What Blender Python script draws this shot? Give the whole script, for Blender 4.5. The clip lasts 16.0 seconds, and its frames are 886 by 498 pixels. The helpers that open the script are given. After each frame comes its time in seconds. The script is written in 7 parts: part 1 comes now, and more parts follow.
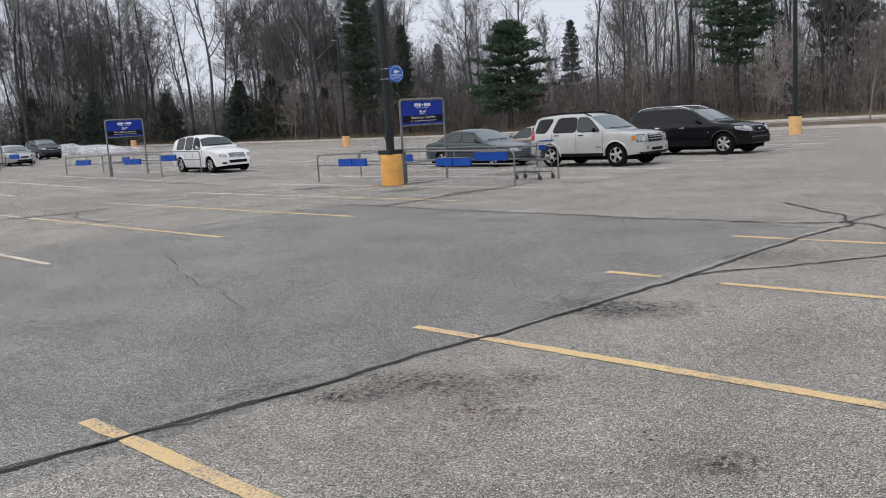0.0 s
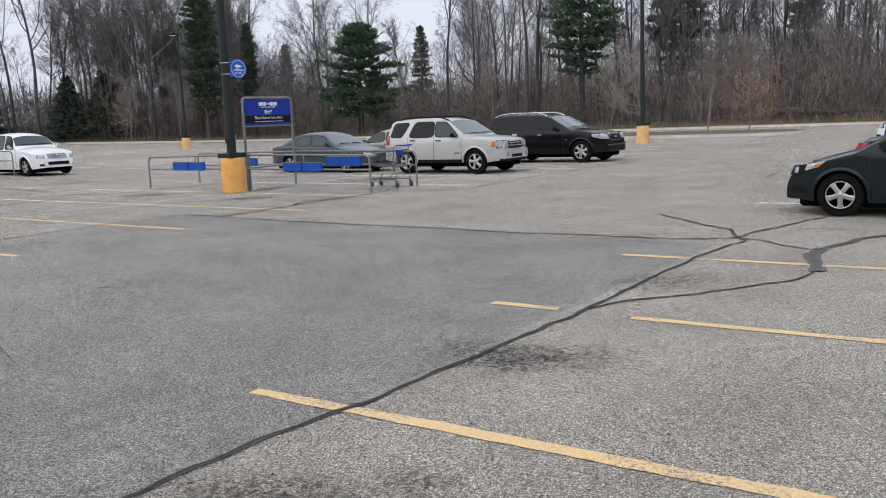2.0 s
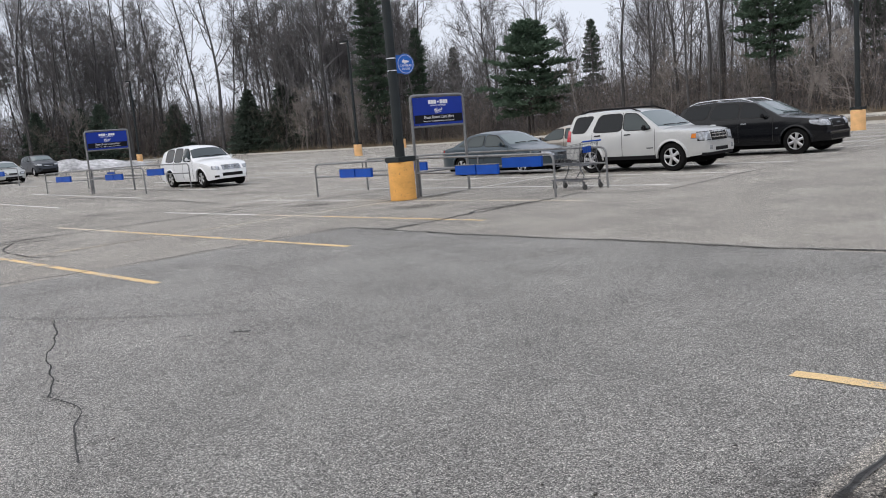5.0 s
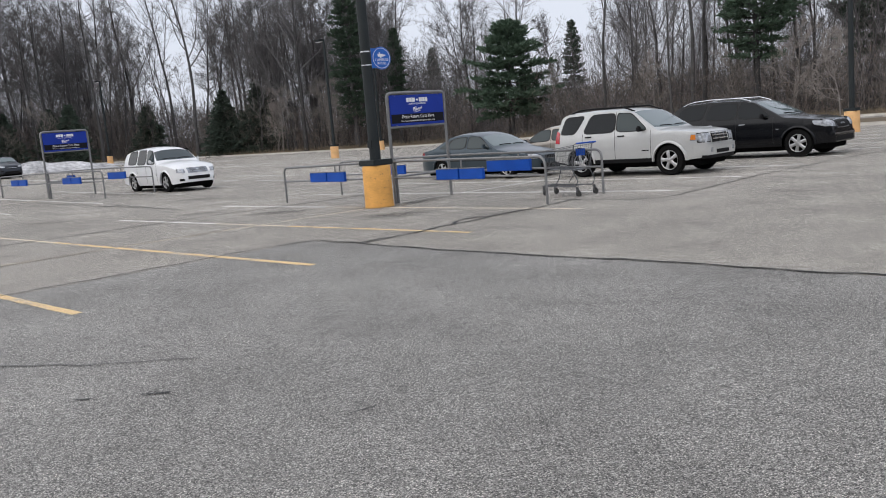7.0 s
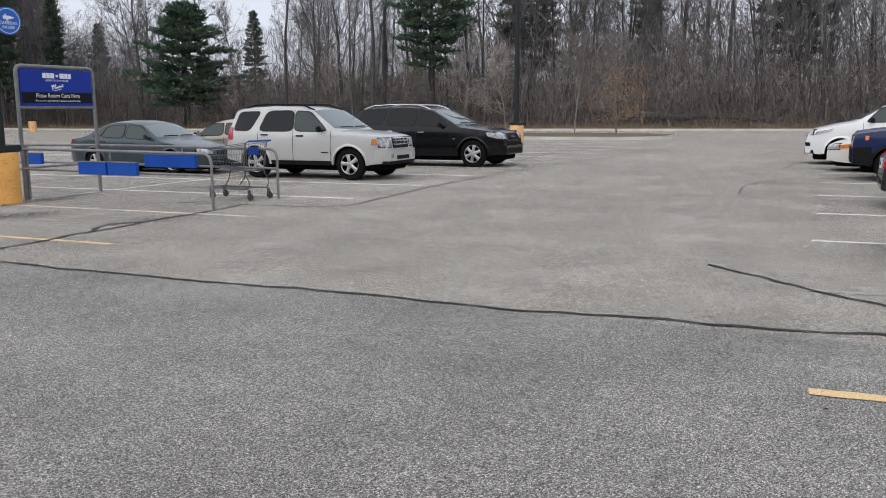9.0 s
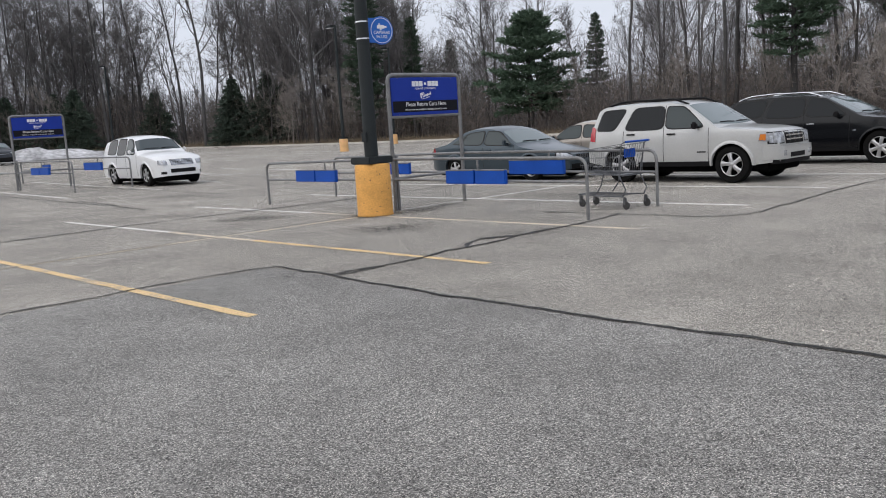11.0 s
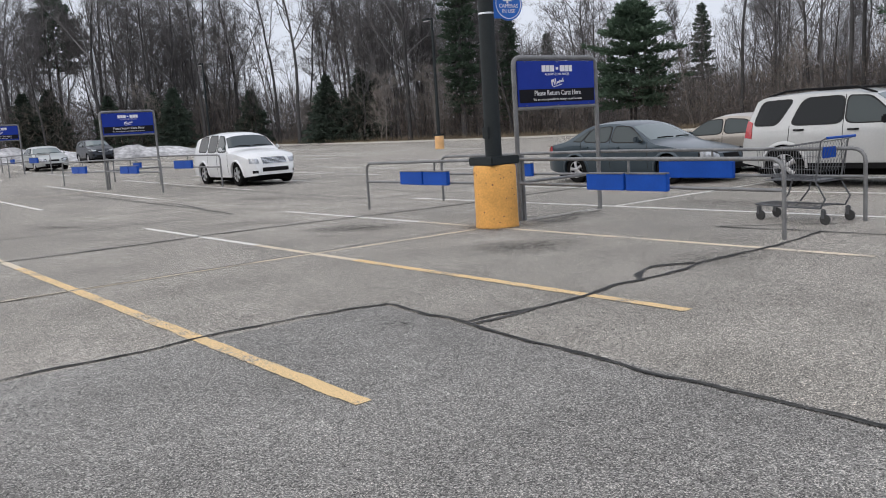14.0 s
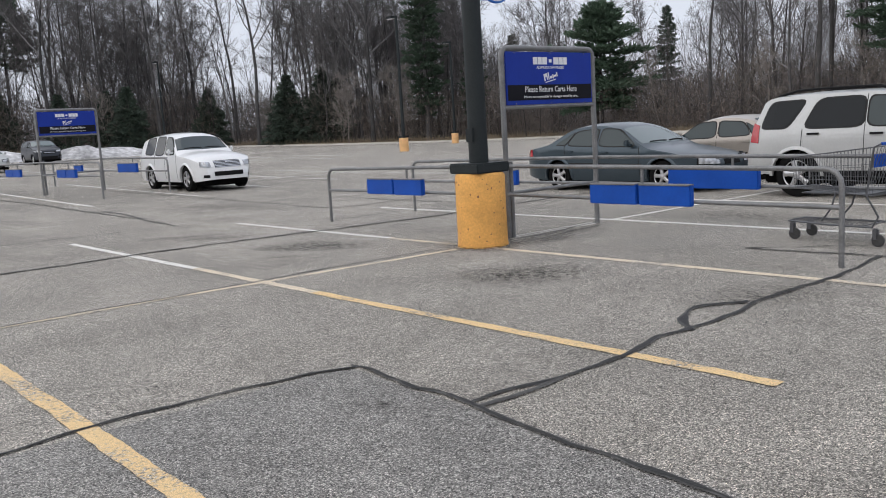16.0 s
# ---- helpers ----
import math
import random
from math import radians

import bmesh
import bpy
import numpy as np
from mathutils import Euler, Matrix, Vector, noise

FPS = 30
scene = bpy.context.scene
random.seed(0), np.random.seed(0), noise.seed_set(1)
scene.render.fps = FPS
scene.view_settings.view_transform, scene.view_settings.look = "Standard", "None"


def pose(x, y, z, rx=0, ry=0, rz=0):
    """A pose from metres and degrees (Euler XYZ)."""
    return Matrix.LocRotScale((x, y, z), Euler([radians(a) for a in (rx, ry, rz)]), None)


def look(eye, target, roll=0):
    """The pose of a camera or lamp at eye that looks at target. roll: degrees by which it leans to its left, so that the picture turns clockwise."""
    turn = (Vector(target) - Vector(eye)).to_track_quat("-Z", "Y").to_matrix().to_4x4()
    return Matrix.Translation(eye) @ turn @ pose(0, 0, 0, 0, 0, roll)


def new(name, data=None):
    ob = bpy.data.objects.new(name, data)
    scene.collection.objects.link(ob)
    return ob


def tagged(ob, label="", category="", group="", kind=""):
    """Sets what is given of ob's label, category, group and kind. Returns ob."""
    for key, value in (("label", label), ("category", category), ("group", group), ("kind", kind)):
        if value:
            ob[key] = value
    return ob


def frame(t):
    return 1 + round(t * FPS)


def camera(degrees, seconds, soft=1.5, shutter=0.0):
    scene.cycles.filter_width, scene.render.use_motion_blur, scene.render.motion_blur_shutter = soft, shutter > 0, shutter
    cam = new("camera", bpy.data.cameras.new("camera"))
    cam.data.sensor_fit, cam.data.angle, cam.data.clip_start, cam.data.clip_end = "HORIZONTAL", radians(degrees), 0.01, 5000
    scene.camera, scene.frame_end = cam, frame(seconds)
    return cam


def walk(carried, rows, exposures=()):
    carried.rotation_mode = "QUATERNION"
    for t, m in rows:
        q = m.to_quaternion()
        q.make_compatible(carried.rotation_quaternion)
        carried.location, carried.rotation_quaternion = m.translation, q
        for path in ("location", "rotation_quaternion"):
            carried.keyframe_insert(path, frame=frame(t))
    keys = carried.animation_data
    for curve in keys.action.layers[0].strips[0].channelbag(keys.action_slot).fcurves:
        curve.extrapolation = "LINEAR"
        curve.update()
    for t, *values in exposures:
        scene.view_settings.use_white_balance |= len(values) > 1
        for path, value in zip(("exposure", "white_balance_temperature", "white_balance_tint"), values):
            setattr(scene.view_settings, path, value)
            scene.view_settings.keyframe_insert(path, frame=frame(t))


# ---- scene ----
cam = camera(55.6, 16.0, soft=1.0)
PATH = [
    (0, (5.156, -1.77, 1.683), (3.719, -0.412, 1.382), -3.6),
    (0.5, (4.899, -1.51, 1.652), (3.576, -0.042, 1.345), -3.1),
    (1, (4.561, -1.196, 1.652), (3.242, 0.276, 1.35), -3.6),
    (1.5, (4.239, -0.951, 1.632), (3.035, 0.615, 1.32), -2.7),
    (2, (3.921, -0.58, 1.612), (2.751, 1.013, 1.305), -2.4),
    (2.5, (3.608, -0.312, 1.601), (2.418, 1.267, 1.303), -2.3),
    (3, (3.368, 0.034, 1.571), (2.175, 1.612, 1.277), -2.0),
    (3.5, (3.091, 0.292, 1.581), (1.773, 1.767, 1.291), -2.6),
    (4, (2.801, 0.532, 1.572), (1.459, 1.99, 1.297), -2.2),
    (4.5, (2.417, 0.858, 1.545), (0.975, 2.218, 1.277), -5.7),
    (4.7, (2.281, 0.937, 1.525), (0.81, 2.264, 1.246), -4.9),
    (6.8, (0.951, 2.037, 1.459), (-0.483, 3.402, 1.174), -4.8),
    (7, (0.852, 2.168, 1.468), (-0.583, 3.533, 1.189), -4.8),
    (7.5, (0.58, 2.483, 1.444), (-0.722, 3.97, 1.138), -3.4),
    (8, (0.538, 2.846, 1.438), (-0.348, 4.608, 1.106), -1.6),
    (8.5, (0.313, 3.196, 1.473), (-0.532, 4.979, 1.145), -1.9),
    (9, (0.026, 3.519, 1.479), (-0.797, 5.313, 1.156), -0.5),
    (9.5, (-0.313, 3.881, 1.486), (-1.323, 5.578, 1.172), -1.7),
    (10, (-0.674, 4.114, 1.417), (-1.969, 5.613, 1.138), -3.6),
    (10.2, (-0.841, 4.219, 1.408), (-2.171, 5.686, 1.133), -3.6),
    (12.3, (-2.606, 5.029, 1.412), (-4.206, 6.19, 1.108), -3.6),
    (12.5, (-2.739, 5.092, 1.402), (-4.34, 6.255, 1.107), -3.4),
    (13, (-3.083, 5.335, 1.376), (-4.678, 6.506, 1.087), -3.4),
    (13.5, (-3.407, 5.553, 1.391), (-5.005, 6.722, 1.108), -3.5),
    (14, (-3.752, 5.745, 1.396), (-5.343, 6.923, 1.114), -3.7),
    (14.5, (-4.136, 6.027, 1.397), (-5.728, 7.205, 1.117), -4.1),
    (15, (-4.54, 6.214, 1.383), (-6.13, 7.393, 1.097), -3.9),
    (15.5, (-4.915, 6.48, 1.381), (-6.458, 7.721, 1.094), -3.5),
    (16, (-5.287, 6.698, 1.401), (-6.823, 7.947, 1.118), -3.4),
]
walk(cam, [(t, look(eye, target, roll)) for t, eye, target, roll in PATH], [(0, 0.15), (1, 0.2), (2, 0.28), (4.5, 0.32), (7, 0.24), (8.5, 0.28), (10, 0.2), (16, 0.2)])

# ---- world and light: a bright overcast early-spring day ----
world = bpy.data.worlds.new("overcast_sky")
scene.world = world
world.use_nodes = True
wn, wl = world.node_tree.nodes, world.node_tree.links
bg = wn["Background"]
sky = wn.new("ShaderNodeTexSky")
sky.sky_type = "NISHITA"
sky.sun_disc = False
sky.sun_elevation, sky.sun_rotation = radians(48), radians(150)
sky.air_density, sky.dust_density, sky.ozone_density = 1.0, 6.0, 1.0
scaled = wn.new("ShaderNodeVectorMath")
scaled.operation = "SCALE"
scaled.inputs["Scale"].default_value = 0.09
cloud = wn.new("ShaderNodeMixRGB")
cloud.inputs["Fac"].default_value = 0.82
cloud.inputs["Color2"].default_value = (0.745, 0.785, 0.885, 1)
wl.new(sky.outputs["Color"], scaled.inputs[0])
wl.new(scaled.outputs[0], cloud.inputs["Color1"])
wl.new(cloud.outputs["Color"], bg.inputs["Color"])
bg.inputs["Strength"].default_value = 1.0

sun_data = bpy.data.lights.new("sun", "SUN")
sun_data.energy, sun_data.angle, sun_data.color = 1.05, radians(100), (1.0, 0.95, 0.88)
sun = new("sun", sun_data)
sun.matrix_basis = look((-20, -34, 42), (0, 0, 0))


# ---- materials ----
def shader(name, base, rough=0.6, metal=0.0, spec=0.5, coat=0.0, scale=8.0, vary=0.15, fine=90.0, fine_vary=0.1,
           bump=0.0, by_object=0.0, by_island=0.0):
    """A principled surface with stains at one scale, grain at another and, if wanted, a spread from piece to piece."""
    m = bpy.data.materials.new(name)
    m.use_nodes = True
    n, l = m.node_tree.nodes, m.node_tree.links
    p = n["Principled BSDF"]
    p.inputs["Roughness"].default_value = rough
    p.inputs["Metallic"].default_value = metal
    p.inputs["Specular IOR Level"].default_value = spec
    p.inputs["Coat Weight"].default_value = coat
    p.inputs["Coat Roughness"].default_value = 0.04
    tc = n.new("ShaderNodeTexCoord")
    val = None
    for sc, amp in ((scale, vary), (fine, fine_vary)):
        if amp <= 0:
            continue
        t = n.new("ShaderNodeTexNoise")
        t.inputs["Scale"].default_value = sc
        t.inputs["Detail"].default_value = 4
        l.new(tc.outputs["Object"], t.inputs["Vector"])
        r = n.new("ShaderNodeMapRange")
        r.inputs["From Min"].default_value, r.inputs["From Max"].default_value = 0.25, 0.75
        r.inputs["To Min"].default_value, r.inputs["To Max"].default_value = 1 - amp, 1 + amp
        l.new(t.outputs["Fac"], r.inputs["Value"])
        if val is None:
            val = r.outputs[0]
        else:
            k = n.new("ShaderNodeMath")
            k.operation = "MULTIPLY"
            l.new(val, k.inputs[0])
            l.new(r.outputs[0], k.inputs[1])
            val = k.outputs[0]
    if by_object > 0 or by_island > 0:
        oi = n.new("ShaderNodeObjectInfo" if by_object > 0 else "ShaderNodeNewGeometry")
        by_object = by_object or by_island
        r = n.new("ShaderNodeMapRange")
        r.inputs["To Min"].default_value, r.inputs["To Max"].default_value = 1 - by_object, 1 + by_object
        l.new(oi.outputs["Random" if oi.type == "OBJECT_INFO" else "Random Per Island"], r.inputs["Value"])
        k = n.new("ShaderNodeMath")
        k.operation = "MULTIPLY"
        l.new(r.outputs[0], k.inputs[0])
        if val is None:
            k.inputs[1].default_value = 1.0
        else:
            l.new(val, k.inputs[1])
        val = k.outputs[0]
    if val is None:
        p.inputs["Base Color"].default_value = (*base, 1)
    else:
        s = n.new("ShaderNodeVectorMath")
        s.operation = "SCALE"
        s.inputs[0].default_value = base
        l.new(val, s.inputs["Scale"])
        l.new(s.outputs[0], p.inputs["Base Color"])
        if bump > 0:
            b = n.new("ShaderNodeBump")
            b.inputs["Strength"].default_value = bump
            b.inputs["Distance"].default_value = 0.01
            l.new(val, b.inputs["Height"])
            l.new(b.outputs[0], p.inputs["Normal"])
    return m


def asphalt_nodes(n, l):
    """Weathered asphalt: pale and dark stones a centimetre across, patches, older and newer paving. Returns colour and height."""
    geo = n.new("ShaderNodeNewGeometry")
    warp = n.new("ShaderNodeTexNoise")
    warp.inputs["Scale"].default_value, warp.inputs["Detail"].default_value = 160, 1
    l.new(geo.outputs["Position"], warp.inputs["Vector"])
    small = n.new("ShaderNodeVectorMath")
    small.operation = "SCALE"
    small.inputs["Scale"].default_value = 0.006
    l.new(warp.outputs["Color"], small.inputs[0])
    moved = n.new("ShaderNodeVectorMath")
    l.new(geo.outputs["Position"], moved.inputs[0])
    l.new(small.outputs[0], moved.inputs[1])
    stones = n.new("ShaderNodeTexVoronoi")
    gaps = n.new("ShaderNodeTexVoronoi")
    gaps.feature = "DISTANCE_TO_EDGE"
    for v in (stones, gaps):
        v.inputs["Scale"].default_value = 180
        l.new(moved.outputs[0], v.inputs["Vector"])
    bw = n.new("ShaderNodeRGBToBW")
    l.new(stones.outputs["Color"], bw.inputs[0])
    ramp = n.new("ShaderNodeValToRGB")
    e = ramp.color_ramp.elements
    e[0].position, e[0].color = 0.18, (0.088, 0.086, 0.082, 1)
    e[1].position, e[1].color = 0.86, (1.16, 1.115, 1.035, 1)
    for at, c in ((0.42, (0.37, 0.358, 0.337, 1)), (0.62, (0.50, 0.482, 0.447, 1))):
        ramp.color_ramp.elements.new(at).color = c
    l.new(bw.outputs[0], ramp.inputs[0])
    pit = n.new("ShaderNodeMapRange")
    pit.inputs["From Max"].default_value = 0.17
    pit.inputs["To Min"].default_value = 0.22
    l.new(gaps.outputs["Distance"], pit.inputs["Value"])
    total = None
    for sc, lo, hi, detail in ((0.13, 0.88, 1.10, 3), (0.9, 0.84, 1.14, 6), (7.0, 0.91, 1.09, 4), (45.0, 0.85, 1.15, 3)):
        t = n.new("ShaderNodeTexNoise")
        t.inputs["Scale"].default_value, t.inputs["Detail"].default_value = sc, detail
        l.new(geo.outputs["Position"], t.inputs["Vector"])
        r = n.new("ShaderNodeMapRange")
        r.inputs["From Min"].default_value, r.inputs["From Max"].default_value = 0.3, 0.7
        r.inputs["To Min"].default_value, r.inputs["To Max"].default_value = lo, hi
        l.new(t.outputs["Fac"], r.inputs["Value"])
        if total is None:
            total = r.outputs[0]
        else:
            k = n.new("ShaderNodeMath")
            k.operation = "MULTIPLY"
            l.new(total, k.inputs[0])
            l.new(r.outputs[0], k.inputs[1])
            total = k.outputs[0]
    k = n.new("ShaderNodeMath")
    k.operation = "MULTIPLY"
    l.new(total, k.inputs[0])
    l.new(pit.outputs[0], k.inputs[1])
    col = n.new("ShaderNodeVectorMath")
    col.operation = "SCALE"
    l.new(ramp.outputs["Color"], col.inputs[0])
    l.new(k.outputs[0], col.inputs["Scale"])
    return geo, col.outputs[0], pit.outputs[0]


def asphalt_material(name, tint):
    m = bpy.data.materials.new(name)
    m.use_nodes = True
    n, l = m.node_tree.nodes, m.node_tree.links
    p = n["Principled BSDF"]
    geo, col, height = asphalt_nodes(n, l)
    # the older paving south of the cross seam, between the two long seams, is a little greyer and darker
    sep = n.new("ShaderNodeSeparateXYZ")
    l.new(geo.outputs["Position"], sep.inputs[0])

    def step(sock, at, width):
        r = n.new("ShaderNodeMapRange")
        r.inputs["From Min"].default_value, r.inputs["From Max"].default_value = at - width, at + width
        l.new(sock, r.inputs["Value"])
        return r.outputs[0]

    def times(a, b):
        k = n.new("ShaderNodeMath")
        k.operation = "MULTIPLY"
        l.new(a, k.inputs[0])
        l.new(b, k.inputs[1])
        return k.outputs[0]

    inside = times(times(step(sep.outputs["X"], -9.55, 0.02), step(sep.outputs["X"], 0.7, -0.02)), step(sep.outputs["Y"], 9.35, -0.02))
    mix = n.new("ShaderNodeMixRGB")
    mix.blend_type = "MULTIPLY"
    l.new(inside, mix.inputs["Fac"])
    l.new(col, mix.inputs["Color1"])
    mix.inputs["Color2"].default_value = (0.77, 0.795, 0.835, 1)
    tinted = n.new("ShaderNodeMixRGB")
    tinted.blend_type = "MULTIPLY"
    tinted.inputs["Fac"].default_value = 1
    tinted.inputs["Color2"].default_value = (*tint, 1)
    l.new(mix.outputs[0], tinted.inputs["Color1"])
    l.new(tinted.outputs[0], p.inputs["Base Color"])
    p.inputs["Roughness"].default_value = 0.85
    p.inputs["Specular IOR Level"].default_value = 0.3
    b = n.new("ShaderNodeBump")
    b.inputs["Strength"].default_value, b.inputs["Distance"].default_value = 0.5, 0.006
    l.new(height, b.inputs["Height"])
    l.new(b.outputs[0], p.inputs["Normal"])
    return m


def worn_paint(name, paint, wear):
    """Road paint, worn through to the stones in specks and patches."""
    m = bpy.data.materials.new(name)
    m.use_nodes = True
    n, l = m.node_tree.nodes, m.node_tree.links
    p = n["Principled BSDF"]
    geo, col, height = asphalt_nodes(n, l)
    a = n.new("ShaderNodeTexNoise")
    a.inputs["Scale"].default_value, a.inputs["Detail"].default_value = 48, 7
    b = n.new("ShaderNodeTexNoise")
    b.inputs["Scale"].default_value, b.inputs["Detail"].default_value = 1.7, 3
    for t in (a, b):
        l.new(geo.outputs["Position"], t.inputs["Vector"])
    s = n.new("ShaderNodeMath")
    s.operation = "ADD"
    l.new(a.outputs["Fac"], s.inputs[0])
    l.new(b.outputs["Fac"], s.inputs[1])
    r = n.new("ShaderNodeMapRange")
    r.inputs["From Min"].default_value, r.inputs["From Max"].default_value = wear - 0.12, wear + 0.10
    l.new(s.outputs[0], r.inputs["Value"])
    mix = n.new("ShaderNodeMixRGB")
    l.new(r.outputs[0], mix.inputs["Fac"])
    l.new(col, mix.inputs["Color1"])
    mix.inputs["Color2"].default_value = (*paint, 1)
    thin = n.new("ShaderNodeMapRange")
    thin.inputs["From Min"].default_value, thin.inputs["From Max"].default_value = 0.3, 0.8
    thin.inputs["To Min"].default_value = 0.5
    l.new(height, thin.inputs["Value"])
    worn = n.new("ShaderNodeVectorMath")
    worn.operation = "SCALE"
    l.new(mix.outputs[0], worn.inputs[0])
    l.new(thin.outputs[0], worn.inputs["Scale"])
    l.new(worn.outputs[0], p.inputs["Base Color"])
    p.inputs["Roughness"].default_value = 0.75
    bp = n.new("ShaderNodeBump")
    bp.inputs["Strength"].default_value, bp.inputs["Distance"].default_value = 0.35, 0.005
    l.new(height, bp.inputs["Height"])
    l.new(bp.outputs[0], p.inputs["Normal"])
    return m


def stain_and_shade_material(name, colour, amount):
    """A patch on the paving, for soaked-in stains and painted shade, broken up by noise and fading at its rim."""
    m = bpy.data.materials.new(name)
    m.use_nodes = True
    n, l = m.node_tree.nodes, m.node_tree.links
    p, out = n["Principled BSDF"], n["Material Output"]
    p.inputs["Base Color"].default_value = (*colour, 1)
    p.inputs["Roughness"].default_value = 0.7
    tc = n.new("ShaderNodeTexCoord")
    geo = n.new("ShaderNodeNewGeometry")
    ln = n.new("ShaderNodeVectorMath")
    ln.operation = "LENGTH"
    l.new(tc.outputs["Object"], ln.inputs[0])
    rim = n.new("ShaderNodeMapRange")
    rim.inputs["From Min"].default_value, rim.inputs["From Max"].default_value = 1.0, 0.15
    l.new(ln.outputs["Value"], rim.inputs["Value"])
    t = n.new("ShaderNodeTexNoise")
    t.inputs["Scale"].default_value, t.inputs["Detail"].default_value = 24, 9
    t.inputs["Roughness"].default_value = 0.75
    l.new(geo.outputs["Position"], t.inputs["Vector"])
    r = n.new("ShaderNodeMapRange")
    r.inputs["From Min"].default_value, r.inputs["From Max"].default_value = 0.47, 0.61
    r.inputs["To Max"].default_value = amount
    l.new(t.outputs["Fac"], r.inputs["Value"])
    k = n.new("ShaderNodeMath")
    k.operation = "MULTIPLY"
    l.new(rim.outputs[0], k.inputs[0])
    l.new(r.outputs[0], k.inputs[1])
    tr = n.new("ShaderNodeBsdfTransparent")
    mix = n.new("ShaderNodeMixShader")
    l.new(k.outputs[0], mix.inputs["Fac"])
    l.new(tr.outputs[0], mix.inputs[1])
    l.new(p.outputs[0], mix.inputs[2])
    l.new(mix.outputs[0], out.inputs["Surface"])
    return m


ASPHALT = asphalt_material("asphalt", (0.97, 0.94, 0.90))
YELLOW_PAINT = worn_paint("yellow_road_paint", (0.90, 0.645, 0.33), 0.88)
CREAM_PAINT = worn_paint("faded_road_paint", (0.84, 0.72, 0.55), 0.87)
WHITE_PAINT = worn_paint("white_road_paint", (0.90, 0.88, 0.83), 0.78)
GHOST_PAINT = worn_paint("nearly_gone_road_paint", (0.6, 0.55, 0.45), 1.08)
TAR = shader("tar_sealer", (0.020, 0.020, 0.020), 0.7, scale=3, vary=0.4, fine=60, fine_vary=0.35, bump=0.3)
OLD_TAR = shader("old_tar_sealer", (0.090, 0.088, 0.085), 0.75, scale=2, vary=0.4, fine=50, fine_vary=0.4, bump=0.3)
GREY_TAR = shader("weathered_grey_tar", (0.075, 0.073, 0.070), 0.8, scale=2, vary=0.4, fine=50, fine_vary=0.4, bump=0.3)
OIL = stain_and_shade_material("oil_stain", (0.020, 0.016, 0.013), 0.95)
DAMP_AND_SHADE = stain_and_shade_material("damp_and_shade", (0.055, 0.05, 0.043), 0.85)
PALE = stain_and_shade_material("pale_stain", (0.5, 0.48, 0.44), 0.5)
RUSTY = stain_and_shade_material("rusty_stain", (0.10, 0.05, 0.035), 0.8)
FOREST_FLOOR = shader("leaf_litter_and_dead_grass", (0.13, 0.10, 0.068), 0.95, scale=0.35, vary=0.35, fine=9, fine_vary=0.35, bump=0.6)
DEAD_GRASS = shader("dead_grass", (0.22, 0.175, 0.115), 0.95, scale=0.6, vary=0.3, fine=14, fine_vary=0.35, bump=0.6)
LITTER = shader("leaf_litter", (0.115, 0.088, 0.060), 0.95, scale=0.35, vary=0.35, fine=9, fine_vary=0.35, bump=0.6)
MULCH = shader("brown_mulch_and_grass", (0.135, 0.105, 0.068), 0.95, scale=0.8, vary=0.3, fine=14, fine_vary=0.35, bump=0.6)
CONCRETE = shader("kerb_concrete", (0.50, 0.475, 0.43), 0.85, scale=1.2, vary=0.2, fine=40, fine_vary=0.15, bump=0.3)
SNOW = shader("dirty_snow", (0.42, 0.42, 0.43), 0.85, scale=0.5, vary=0.55, fine=3, fine_vary=0.45, bump=0.8)
YELLOW_CONCRETE = shader("yellow_painted_concrete", (0.75, 0.385, 0.10), 0.75, scale=4, vary=0.12, fine=35, fine_vary=0.14, bump=0.35)
FADED_CONCRETE = shader("faded_orange_concrete", (0.74, 0.44, 0.20), 0.8, scale=4, vary=0.12, fine=35, fine_vary=0.14, bump=0.3)
CHIP = shader("bare_chipped_concrete", (0.26, 0.13, 0.07), 0.9, scale=20, vary=0.3)
POLE_PAINT = shader("dark_bronze_pole_paint", (0.017, 0.022, 0.024), 0.55, spec=0.3, scale=3, vary=0.2, fine=50, fine_vary=0.15)
UNSEEN_WALL = shader("unseen_tan_wall", (0.16, 0.14, 0.12), 0.9, scale=0.3, vary=0.2, fine=6, fine_vary=0.15)
STEEL = shader("galvanised_steel_tube", (0.21, 0.212, 0.215), 0.5, 0.45, scale=6, vary=0.25, fine=60, fine_vary=0.2)
CART_STEEL = shader("dull_cart_steel", (0.15, 0.155, 0.165), 0.4, 0.7, scale=9, vary=0.2)
SIGN_BLUE = shader("sign_blue", (0.013, 0.040, 0.31), 0.5, spec=0.2, scale=3, vary=0.08, fine=40, fine_vary=0.05)
BOX_BLUE = shader("blue_plastic", (0.006, 0.072, 0.40), 0.5, spec=0.25, scale=3, vary=0.1, fine=40, fine_vary=0.06)
ROUND_BLUE = shader("round_sign_blue", (0.005, 0.12, 0.52), 0.4, scale=3, vary=0.06)
SIGN_BLACK = shader("sign_black", (0.005, 0.005, 0.010), 0.5, spec=0.2, scale=3, vary=0.1)
SIGN_WHITE = shader("sign_white", (0.80, 0.80, 0.82), 0.5, scale=3, vary=0.05)
BARK = shader("grey_brown_bark", (0.074, 0.072, 0.073), 0.95, scale=1.5, vary=0.3, fine=18, fine_vary=0.3, by_object=0.3)
TWIGS = shader("bare_twigs", (0.150, 0.143, 0.145), 0.95, scale=0.6, vary=0.3, fine=0, fine_vary=0, by_object=0.25)
BRUSH = shader("brown_undergrowth", (0.165, 0.138, 0.120), 0.95, scale=0.09, vary=0.35, fine=1.3, fine_vary=0.3, by_island=0.65)
